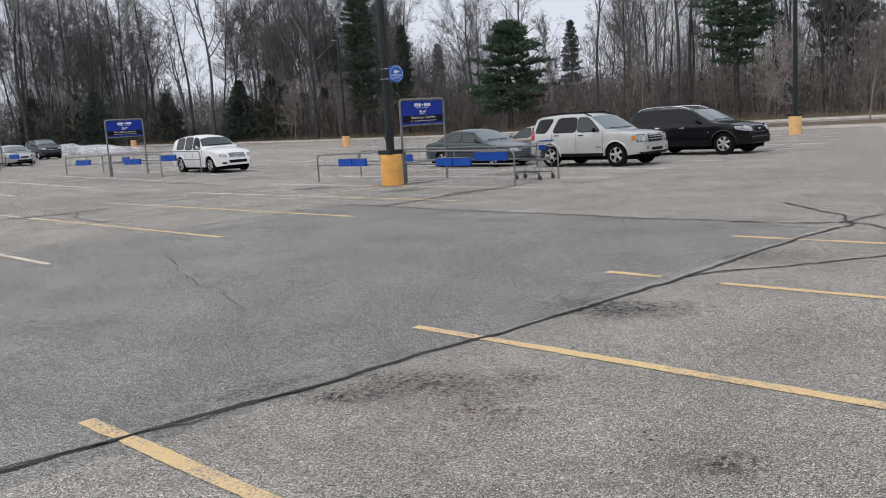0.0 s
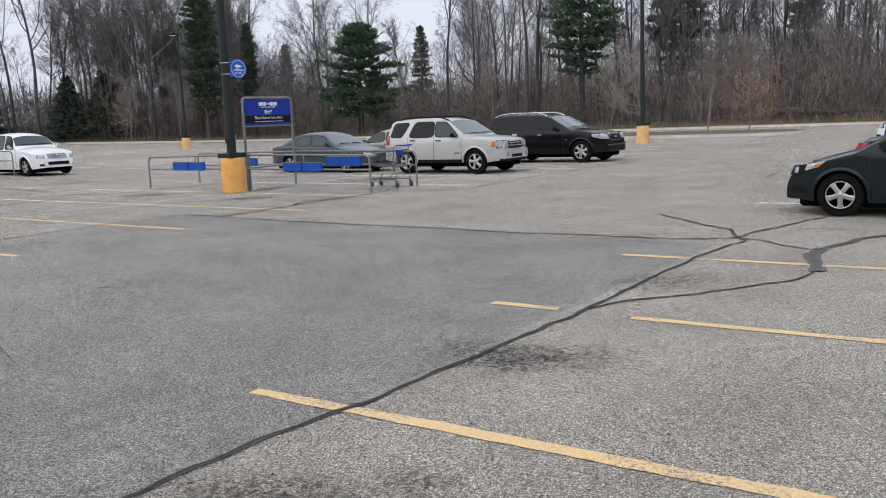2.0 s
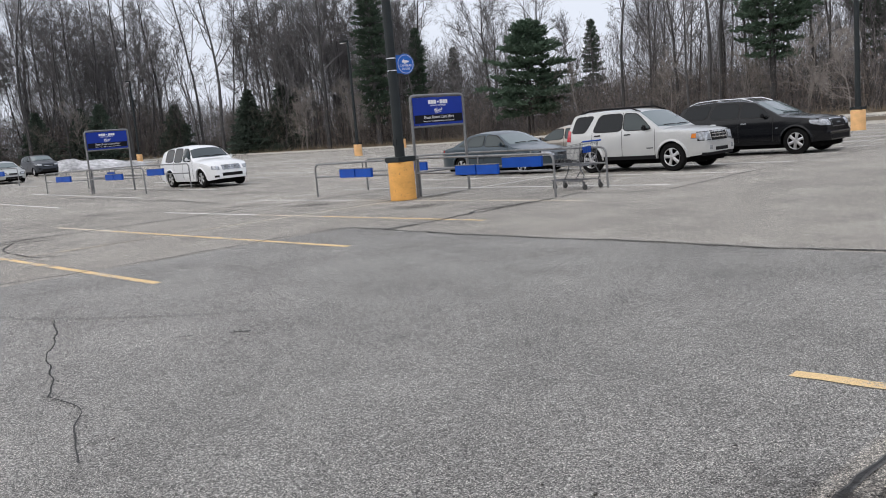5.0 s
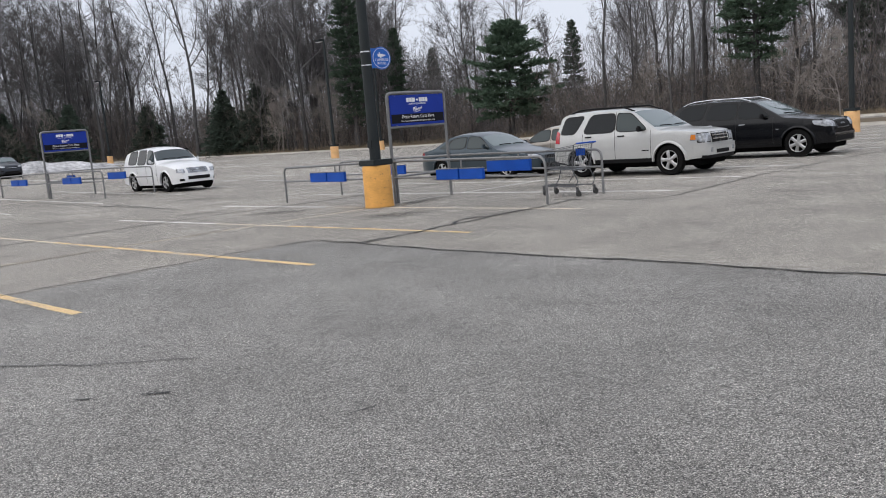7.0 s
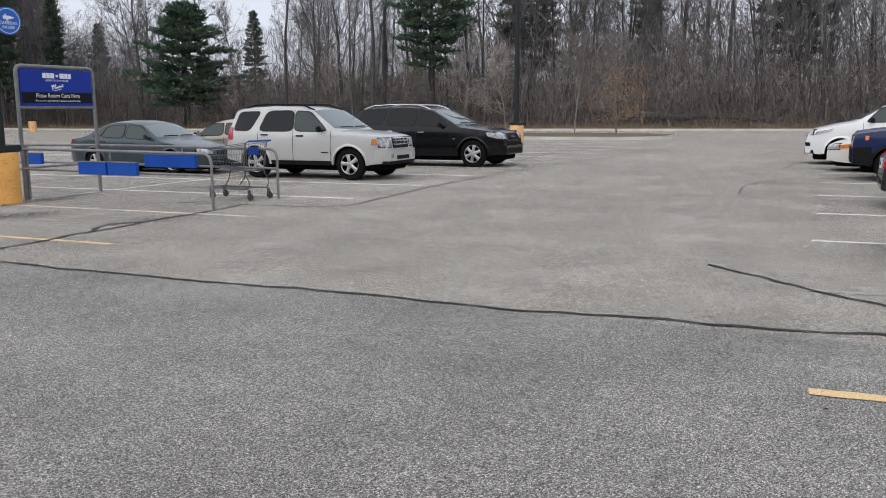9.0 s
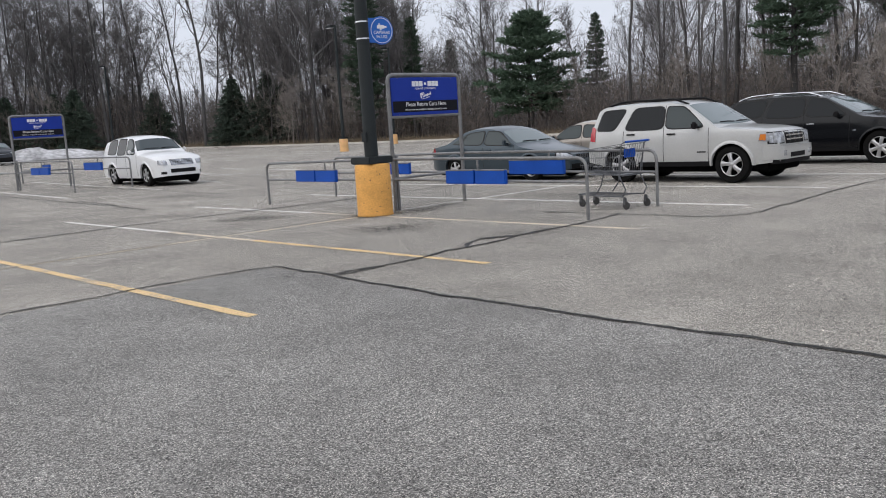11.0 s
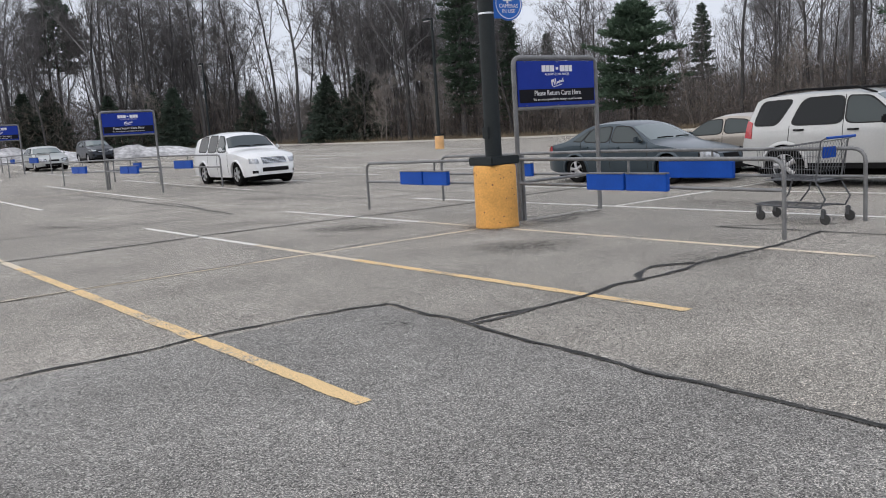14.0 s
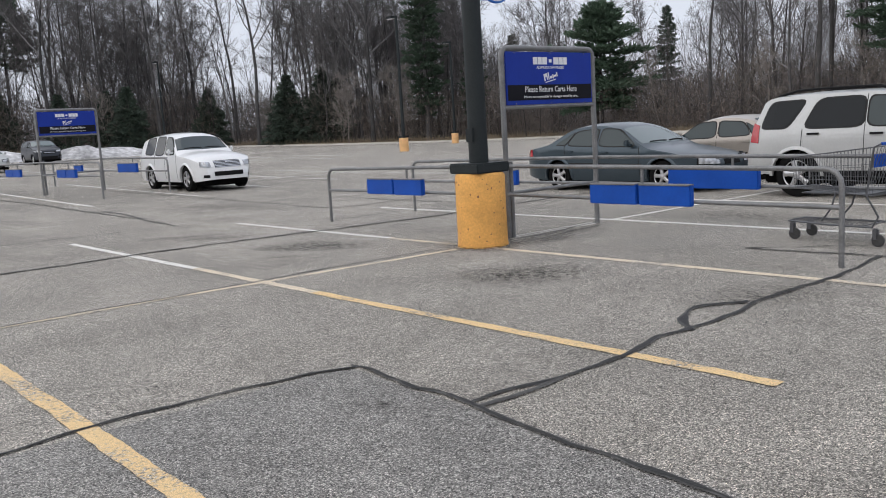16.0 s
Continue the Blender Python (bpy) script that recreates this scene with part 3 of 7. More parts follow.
# round the far rows
seam([(-16.4, 0), (-16.23, 8.83), (-16.2, 9.6), (-16.3, 10.44), (-16.25, 11.3), (-16.2, 12.3), (-16.02, 13.5), (-15.89, 15.4), (-16.1, 18), (-16, 30)], 0.09)
seam([(-19.7, 0), (-19.62, 9.55), (-19.58, 10.8), (-19.43, 12.26)], 0.05)
seam([(-30.9, 11.94), (-28.6, 12.25), (-25, 12.3), (-21.4, 12.4), (-19.43, 12.26)], 0.08)
seam([(-24.2, 12.54), (-23.1, 12.62), (-21.4, 12.45)], 0.09, OLD_TAR)
seam([(-31, 14.9), (-27.2, 15.26), (-24, 15.37), (-21.7, 15.35), (-19.3, 15.28), (-19.06, 15.9), (-19.3, 18.2)], 0.06)
seam([(-22, 15.25), (-22.7, 16.8), (-22, 17.6)], 0.05, OLD_TAR)
seam([(-17.3, 13.98), (-17.25, 14.7), (-17.2, 15.5)], 0.03)
seam([(-4.43, 3.94), (-4.35, 4.01)], 0.025, jitter=0.02)
seam([(-4.15, 4.25), (-4.02, 4.37)], 0.025, jitter=0.02)
seam([(-2.71, 4.74), (-2.68, 4.92)], 0.012, jitter=0.02)
seam([(-26, 17.8), (-22.5, 17.2), (-20.5, 16.9), (-16.3, 17)], 0.05)
seam([(-15.9, 5.9), (-14.5, 5.3), (-12.5, 5.2), (-12.0, 5.6)], 0.05)
seam([(-17, 4.2), (-15.8, 5.8), (-15.4, 6.5)], 0.05, OLD_TAR)
seam([(-3.6, 2.65), (-3.1, 2.7), (-2.7, 2.45), (-2.2, 2.35)], 0.010, jitter=0.06)
seam([(-6.4, 3.6), (-5.0, 3.1), (-3.6, 2.65)], 0.012, jitter=0.06)
seam([(-7.6, 3.1), (-5.8, 3.9), (-4.6, 4.9)], 0.016, OLD_TAR, 0.08)
seam([(-12.9, -4), (-12.75, 5), (-12.95, 12.8)], 0.03, OLD_TAR, 0.05, 0.0072)
seam([(-12.6, 13.95), (-12.75, 14.8), (-12.85, 15.6)], 0.035, jitter=0.04)
seam([(-12.4, 13.9), (-12.6, 15.4)], 0.03, OLD_TAR, 0.06)


# ---- stains, and shade painted under the cars ----
def stain(x, y, rx, ry, turn, material, label):
    verts = [(0, 0, 0)] + [((1 + 0.2 * noise.noise((math.cos(a) * 2, math.sin(a) * 2, x))) * math.cos(a),
                            (1 + 0.2 * noise.noise((math.cos(a) * 2, math.sin(a) * 2, x))) * math.sin(a), 0)
                           for a in (2 * math.pi * i / 20 for i in range(20))]
    ob = new("stain", mesh_of("stain", verts, [(0, i + 1, (i + 1) % 20 + 1) for i in range(20)], material))
    ob.matrix_basis = pose(x, y, height(x, y) + 0.0125 + 0.0003 * (len(bpy.data.objects) % 7), 0, 0, turn) @ Matrix.Diagonal((rx, ry, 1, 1))
    return tagged(ob, label, "stain", kind="structure")


for x, y, rx, ry, turn in ((0.95, 1.25, 0.5, 0.22, 30), (1.25, 1.75, 0.8, 0.3, 20), (0.9, 4.0, 0.55, 0.5, 0), (1.3, 4.2, 0.7, 0.4, 30),
                           (3.3, 1.72, 0.3, 0.2, 40), (0.95, 6.9, 0.7, 0.5, 60), (0.4, 1.0, 0.5, 0.12, 80), (3.2, 9.6, 0.6, 0.2, 20), (0.97, 1.2, 0.16, 0.10, 20), (-8.79, 9.02, 0.14, 0.08, 30)):
    stain(x, y, rx, ry, turn, OIL, "black oil stain soaked into the asphalt")
for x, y, rx, ry, turn in ((1.9, 1.6, 0.5, 0.3, 0), (1.7, 2.2, 0.25, 0.2, 0), (-12.5, 13.15, 0.45, 0.3, 0)):
    stain(x, y, rx, ry, turn, RUSTY, "reddish-brown stain on the asphalt")
# damp spots; the car-length ellipses are shade painted below four parked cars
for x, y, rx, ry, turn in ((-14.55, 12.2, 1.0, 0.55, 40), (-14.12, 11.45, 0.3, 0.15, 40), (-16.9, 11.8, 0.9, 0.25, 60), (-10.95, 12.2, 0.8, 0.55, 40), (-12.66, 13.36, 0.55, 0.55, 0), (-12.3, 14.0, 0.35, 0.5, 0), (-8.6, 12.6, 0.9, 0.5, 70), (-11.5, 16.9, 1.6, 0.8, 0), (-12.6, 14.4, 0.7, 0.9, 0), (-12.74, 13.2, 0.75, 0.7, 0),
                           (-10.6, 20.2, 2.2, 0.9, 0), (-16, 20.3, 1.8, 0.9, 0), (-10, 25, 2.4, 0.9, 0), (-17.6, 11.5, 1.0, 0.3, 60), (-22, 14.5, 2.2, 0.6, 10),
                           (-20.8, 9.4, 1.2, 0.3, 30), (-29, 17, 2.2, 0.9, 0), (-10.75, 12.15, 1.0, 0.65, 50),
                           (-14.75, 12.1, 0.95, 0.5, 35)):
    stain(x, y, rx, ry, turn, DAMP_AND_SHADE, "dark patch on the asphalt: damp spots, and shade painted under cars")
for x, y, rx, ry, turn in ((1.75, 4.25, 0.4, 0.25, 0), (1.5, 1.0, 0.35, 0.25, 0), (-3.5, 5.2, 0.03, 0.03, 0), (2.4, 3.5, 0.3, 0.2, 0)):
    stain(x, y, rx, ry, turn, PALE, "pale dusty patch on the asphalt")


# ---- plain walls added out of view, so the cars reflect a dark band ----
bm = box_bm(-110, 120, -53, -52, -0.3, 9.5, bevel=0.05)
tagged(part("wall_south", bm, UNSEEN_WALL), "plain tan wall added out of view to darken reflections", "wall", kind="structure")
bm = box_bm(119, 120, -52, 66, -0.3, 9.5, bevel=0.05)
tagged(part("wall_east", bm, UNSEEN_WALL), "plain tan wall added out of view to darken reflections", "wall", kind="structure")


# ---- lamp poles standing on yellow concrete bases ----
def lamp_pole(x, y, sign=False, chips=False, height_m=8.5):
    base = thing("concrete_bollard", pose(x, y, height(x, y)), "yellow-painted round concrete pole base with chipped paint", "bollard", "pole bases")
    rad = 0.298
    prof = [(0.0, -0.05), (rad + 0.005, -0.05), (rad + 0.006, 0.02), (rad, 0.06), (rad - 0.003, 0.45), (rad - 0.004, 0.83), (rad - 0.02, 0.858), (rad - 0.05, 0.866), (0.0, 0.868)]
    v, f = lathe(prof, 40)
    v = [(px + 0.006 * noise.noise((px * 7, py * 7, pz * 6 + x)), py + 0.006 * noise.noise((px * 7, py * 7, pz * 6 + 9)), pz) for px, py, pz in v]
    mesh_part("base_body", v, f, YELLOW_CONCRETE if chips else FADED_CONCRETE, base, smooth=50)
    if chips:
        rnd = random.Random(5)
        for i in range(26):
            a, z = rnd.uniform(200, 380), rnd.uniform(0.04, 0.8)
            bm = bmesh.new()
            bmesh.ops.create_icosphere(bm, subdivisions=1, radius=1)
            bmesh.ops.scale(bm, vec=(0.004, rnd.uniform(0.006, 0.016), rnd.uniform(0.006, 0.018)), verts=bm.verts)
            bmesh.ops.transform(bm, matrix=pose(0, 0, z, 0, 0, a) @ Matrix.Translation((rad - 0.001, 0, 0)), verts=bm.verts)
            part("paint_chip", bm, CHIP, base, "bare chip in the paint" if i == 0 else "")
    pole = thing("lamp_post", pose(x, y, height(x, y) + 0.866), "tall dark bronze lamp post bolted to a yellow concrete base", "lamp post", "lamp posts")
    bm = box_bm(-0.255, 0.255, -0.255, 0.255, 0.0, 0.115, bevel=0.015)
    part("base_cover", bm, POLE_PAINT, pole, "dark metal cover over the bolts", 40)
    t = Tubes().run([(0, 0, 0.1), (0, 0, 3), (0, 0, 6), (0, 0, height_m - 0.9)], [0.115, 0.103, 0.092, 0.08], 20, True)
    t.part("shaft", POLE_PAINT, pole)
    bm = box_bm(-0.06, 0.06, -0.135, -0.1, 0.36, 0.52, bevel=0.006)
    part("access_cover", bm, POLE_PAINT, pole, "small cover low on the shaft")
    top = height_m - 0.95
    part("lamp_arm", box_bm(-0.3, 0, -0.04, 0.04, top - 0.05, top + 0.03, bevel=0.01), POLE_PAINT, pole)
    head = part("lamp_head", box_bm(-0.85, -0.25, -0.18, 0.18, top - 0.07, top + 0.09, bevel=0.03), POLE_PAINT, pole)
    part("lens", box_bm(-0.8, -0.3, -0.14, 0.14, top - 0.085, top - 0.071), SIGN_WHITE, head, "pale lamp lens")
    if sign:
        s = thing("camera_sign", pose(x, y, height(x, y)), "round blue sign on a flag bracket strapped to the lamp post", "sign")
        zc = 3.04
        # the sign faces the aisle, a quarter turn from the row
        face = pose(0, 0, zc, 0, 0, 82)
        bm = box_bm(0.10, 0.24, -0.012, 0.012, -0.2, 0.2, bevel=0.004)
        b = part("bracket", bm, ROUND_BLUE, s, "blue flag-shaped bracket")
        b.matrix_basis = face
        v, f = lathe([(0.0, -0.014), (0.225, -0.014), (0.23, -0.008), (0.23, 0.008), (0.225, 0.014), (0.0, 0.014)], 40, "y")
        d = mesh_part("sign_disc", v, f, ROUND_BLUE, s, smooth=40)
        d.matrix_basis = face @ Matrix.Translation((0.36, 0, 0))
        v, f = lathe([(0.197, -0.019), (0.206, -0.019), (0.206, -0.0145), (0.197, -0.0145), (0.197, -0.019)], 40, "y")
        mesh_part("ring", v, f, SIGN_WHITE, d, "white ring")
        bm = bmesh.new()
        add_box(bm, -0.085, 0.055, -0.019, -0.0145, 0.03, 0.085)
        add_box(bm, 0.055, 0.10, -0.019, -0.0145, 0.045, 0.07)
        add_box(bm, -0.05, -0.03, -0.019, -0.0145, 0.085, 0.115)
        add_box(bm, -0.03, 0.0, -0.019, -0.0145, 0.0, 0.03)
        part("camera_pictogram", bm, SIGN_WHITE, d, "white camera shape")
        for text, z in (("CAMERAS", -0.035), ("IN USE", -0.105)):
            lettering("lettering", text, 0.072, SIGN_WHITE, d, pose(0, -0.0165, z, 90, 0, 0), "white letters")
        for z in (-0.14, 0.13):
            v, f = lathe([(0.108, -0.012), (0.114, -0.012), (0.114, 0.012), (0.108, 0.012)], 20)
            o = mesh_part("strap", v, f, CHROME, s, "steel strap round the post")
            o.matrix_basis = pose(0, 0, zc + z)
    return base


# ---- cart corrals ----
def hanging_box(parent, x0, x1, y, z0, z1):
    bm = bmesh.new()
    add_box(bm, x0, x1, y - 0.035, y + 0.035, z0, z1, bevel=0.008)
    b = part("advert_panel", bm, BOX_BLUE, parent, "plain blue panel hung on the rails")
    part("panel_rim", box_bm(x0 + 0.01, x1 - 0.01, y - 0.042, y + 0.042, z1 - 0.003, z1 + 0.012), STEEL, b)


def corral(m):
    """Two pens end to end, open at both ends, with a sign on a hoop where they meet. Origin: middle of the near rail."""
    c = thing("cart_corral", m, "galvanised tube cart corral with blue panels on its rails", "cart corral", "cart corrals")
    wide, r = 1.72, 0.024
    for yy in (0.0, wide):
        for sgn in (-1, 1):
            # top rail bending down into the end post
            end = sgn * 4.15
            bend = [(end - sgn * 0.16 + sgn * a, b) for a, b in ((0, 0.86), (0.06, 0.852), (0.115, 0.82), (0.148, 0.77), (0.16, 0.70))]
            pts = [(sgn * 0.02, yy, 0.895), (sgn * 1.6, yy, 0.885)] + [(px, yy, pz) for px, pz in bend] + [(end, yy, -0.03)]
            Tubes().run(pts, r, 10, True).part("top_rail", STEEL, c)
            Tubes().run([(sgn * 0.02, yy, 0.545), (end, yy, 0.525)], r * 0.85, 8, True).part("lower_rail", STEEL, c)
            Tubes().run([(sgn * 2.05, yy, 0.885), (sgn * 2.05, yy, 0.54)], r * 0.7, 8).part("rail_post", STEEL, c)
    hanging_box(c, 1.4, 2.03, 0.0 - 0.05, 0.49, 0.70)
    hanging_box(c, 2.06, 2.69, 0.0 - 0.05, 0.49, 0.70)
    hanging_box(c, -2.95, -2.30, 0.0 - 0.05, 0.50, 0.72)
    hanging_box(c, -2.27, -1.62, 0.0 - 0.05, 0.50, 0.72)
    hanging_box(c, 1.2, 2.42, wide - 0.05, 0.50, 0.74)
    hanging_box(c, -2.1, -1.5, wide - 0.05, 0.50, 0.72)
    # hoop with the sign panel
    sg = thing("corral_sign", m, "blue cart-return sign with a black band on a grey tube hoop", "sign", "cart return signs")
    y0, y1, top, rr = 0.0, wide - 0.04, 2.33, 0.1
    pts = [(0, y0, -0.03), (0, y0, 1.2), (0, y0, top - rr)]
    pts += [(0, y0 + rr - rr * math.cos(radians(a)), top - rr + rr * math.sin(radians(a))) for a in (30, 60, 90)]
    pts += [(0, y1 - rr + rr * math.sin(radians(a)), top - rr + rr * math.cos(radians(a))) for a in (0, 30, 60, 90)]
    pts += [(0, y1, 1.2), (0, y1, -0.03)]
    Tubes().run(pts, 0.034, 12, True).part("hoop", STEEL, sg)
    Tubes().run([(0, y0, 1.61), (0, y1, 1.61)], 0.022, 8).part("cross_bar", STEEL, sg)
    Tubes().run([(0, y0, 0.56), (0, y1, 0.56)], 0.022, 8).part("cross_bar", STEEL, sg)
    Tubes().run([(0.0, y0 + 0.075, 0.0), (0.0, y0 + 0.075, 0.95)], 0.03, 8, True).part("brace_post", STEEL, sg)
    bm = box_bm(0.0, 0.022, y0 + 0.05, y1 - 0.05, 1.635, 2.285, bevel=0.004)
    panel = part("sign_panel", bm, SIGN_BLUE, sg, "blue printed panel")
    xf = 0.022
    yc = (y0 + y1) / 2
    face = Matrix(((0, 0, 1, xf + 0.0015), (1, 0, 0, yc), (0, 1, 0, 0), (0, 0, 0, 1)))
    part("black_band", box_bm(xf, xf + 0.004, y0 + 0.07, y1 - 0.07, 1.69, 1.88), SIGN_BLACK, panel, "black band")

    def at(px, pz, lift=0.0):
        return face @ Matrix.Translation((px, pz, lift))

    # trade mark as plain bars and a star-like lozenge
    for bx0, bx1 in ((-0.31, -0.235), (-0.225, -0.155), (-0.145, -0.06), (0.06, 0.155), (0.165, 0.235), (0.245, 0.31)):
        part("mark_bar", box_bm(xf, xf + 0.004, yc + bx0, yc + bx1, 2.13, 2.22), SIGN_WHITE, panel, "plain white bar of a trade mark")
    part("mark_bar", box_bm(xf, xf + 0.004, yc - 0.025, yc + 0.025, 2.155, 2.195), SIGN_WHITE, panel, "small white lozenge of a trade mark")
    bm = bmesh.new()
    for q, (a, b, z0, z1) in enumerate(((-0.125, -0.105, 1.945, 2.035), (-0.10, -0.062, 1.99, 2.035), (-0.075, -0.06, 1.95, 2.0), (-0.045, -0.03, 1.95, 2.04), (-0.015, 0.025, 1.955, 1.985), (0.035, 0.05, 1.945, 2.0), (0.06, 0.10, 1.96, 1.985), (0.11, 0.125, 1.955, 2.01), (-0.11, 0.08, 1.922, 1.932))):
        add_box(bm, xf, xf + 0.004, yc + a, yc + b, z0, z1)
    bmesh.ops.rotate(bm, cent=(xf, yc, 1.985), matrix=Matrix.Rotation(radians(12), 3, "X"), verts=bm.verts)
    part("script_bar", bm, SIGN_WHITE, panel, "slanting white bars of a script mark")
    lettering("lettering", "ALWAYS LOW PRICES", 0.05, SIGN_WHITE, panel, at(0, 2.09), "small white letters", width=0.5)
    lettering("lettering", "Please Return Carts Here", 0.105, SIGN_WHITE, panel, at(0, 1.82, 0.004), "white letters on black", 0.002, width=0.95)
    lettering("lettering", "We are not responsible for damages caused by carts.", 0.045, SIGN_WHITE, panel, at(0, 1.73, 0.004), "small white letters on black", width=1.0)
    for py in (y0 + 0.2, yc, y1 - 0.2):
        for pz in (1.65, 2.27):
            v, f = lathe([(0, 0.0), (0.008, 0.0), (0.008, 0.006), (0, 0.006)], 8)
            o = mesh_part("bolt", v, f, CHROME, panel)
            o.matrix_basis = Matrix(((0, 0, 1, xf), (1, 0, 0, py), (0, 1, 0, pz), (0, 0, 0, 1)))
    return c


lamp_pole(-12.69, 13.34, sign=True, chips=True)
for px, py in ((-12.4, 38.4), (-48.7, 39.3), (-60.2, 53.4), (-85.0, 38.0)):
    lamp_pole(px, py)
for cx, cy in ((-12.84, 13.92), (-31.7, 13.3), (-50.0, 12.6)):
    corral(pose(cx, cy, height(cx, cy), 0, 0, 0 if cx > -20 else 4) @ Matrix.Scale(1.0 if cx > -20 else 1.05, 4))


# ---- shopping cart ----
def shopping_cart(m):
    """A wire cart; x forward, handle at the back."""
    c = thing("shopping_cart", m, "worn steel wire shopping cart with a blue child seat flap", "shopping cart")
    # basket: a tapering box of wires
    def corner(u, v, w):
        # u 0 rear .. 1 nose, v -1..1 across, w 0 bottom .. 1 rim
        xx = -0.42 + u * (0.92 - 0.06 * (1 - w)) + (1 - w) * 0.03
        half = (0.27 - 0.07 * u) * (0.86 + 0.14 * w)
        low, high = 0.50 + 0.06 * u, 0.98 - 0.10 * u
        return (xx, v * half, low + (high - low) * w)

    t = Tubes()
    for i in range(25):
        u = i / 24
        t.run([corner(u, -1, 1), corner(u, -1, 0), corner(u, 1, 0), corner(u, 1, 1)], 0.0028, 4)
    for w in (0.3, 0.6):
        t.run([corner(0, -1, w), corner(1, -1, w), corner(1, 1, w), corner(0, 1, w)], 0.0035, 4)
    for i in range(9):
        v = -1 + i / 4
        t.run([corner(0, v, 0), corner(1, v, 0), corner(1, v, 1)], 0.0028, 4)
    t.part("wire_basket", CART_STEEL, c, "closely wired steel basket")
    t = Tubes()
    t.run([corner(0, -1, 1), corner(1, -1, 1), corner(1, 1, 1), corner(0, 1, 1)], 0.006, 6)
    t.run([corner(0, -1, 0), corner(1, -1, 0), corner(1, 1, 0), corner(0, 1, 0), corner(0, -1, 0)], 0.006, 6)
    t.part("basket_rim", CART_STEEL, c)
    t = Tubes()
    for i in range(9):
        v = -0.95 + 1.9 * i / 8
        t.run([(-0.42, v * 0.27, 0.98), (-0.30, v * 0.24, 0.60)], 0.003, 4)
    t.part("rear_gate", CART_STEEL, c)
    part("child_seat_flap", box_bm(-0.36, -0.345, -0.13, 0.13, 0.77, 0.90, bevel=0.004), BOX_BLUE, c, "blue plastic child seat flap")
    Tubes().run([(-0.50, -0.28, 1.01), (-0.50, 0.28, 1.01)], 0.016, 10, True).part("handle", BOX_BLUE, c, "blue plastic handle")
    for v in (-1, 1):
        Tubes().run([(-0.50, v * 0.28, 1.01), (-0.42, v * 0.272, 0.98), (-0.34, v * 0.25, 0.5), (-0.46, v * 0.25, 0.30), (-0.40, v * 0.25, 0.19)], 0.011, 8).part("side_frame", CART_STEEL, c)
        Tubes().run([(0.0, v * 0.2, 0.53), (0.05, v * 0.2, 0.36), (0.16, v * 0.19, 0.22)], 0.010, 8).part("strut", CART_STEEL, c)
        Tubes().run([(-0.40, v * 0.25, 0.19), (0.1, v * 0.22, 0.19), (0.55, v * 0.17, 0.20)], 0.011, 8).part("lower_frame", CART_STEEL, c)
    t = Tubes()
    for i in range(7):
        v = -1 + i / 3
        t.run([(-0.36, v * 0.22, 0.20), (0.54, v * 0.15, 0.205)], 0.004, 4)
    t.run([(0.55, -0.17, 0.20), (0.57, 0, 0.2), (0.55, 0.17, 0.20)], 0.010, 6)
    t.run([(-0.30, -0.24, 0.20), (-0.30, 0.24, 0.20)], 0.007, 6)
    t.part("bottom_rack", CART_STEEL, c)
    part("basket_floor_pan", box_bm(-0.34, 0.38, -0.2, 0.2, 0.505, 0.515), CART_STEEL, c)
    for wx, wy in ((-0.44, -0.25), (-0.44, 0.25), (0.50, -0.165), (0.50, 0.165)):
        w = part("caster", box_bm(wx - 0.028, wx + 0.032, wy - 0.022, wy + 0.022, 0.062, 0.185, bevel=0.012), CART_STEEL, c, "caster fork")
        v, f = lathe([(0.0, -0.015), (0.045, -0.016), (0.061, -0.012), (0.064, 0.0), (0.061, 0.012), (0.045, 0.016), (0.0, 0.015)], 18, "y")
        o = mesh_part("wheel", v, f, RUBBER, w, "grey rubber wheel", 40)
        o.matrix_basis = Matrix.Translation((wx - 0.02, wy + 0.0, 0.064))
    return c


shopping_cart(pose(-9.35, 15.42, 0.0, 0, 0, 176))


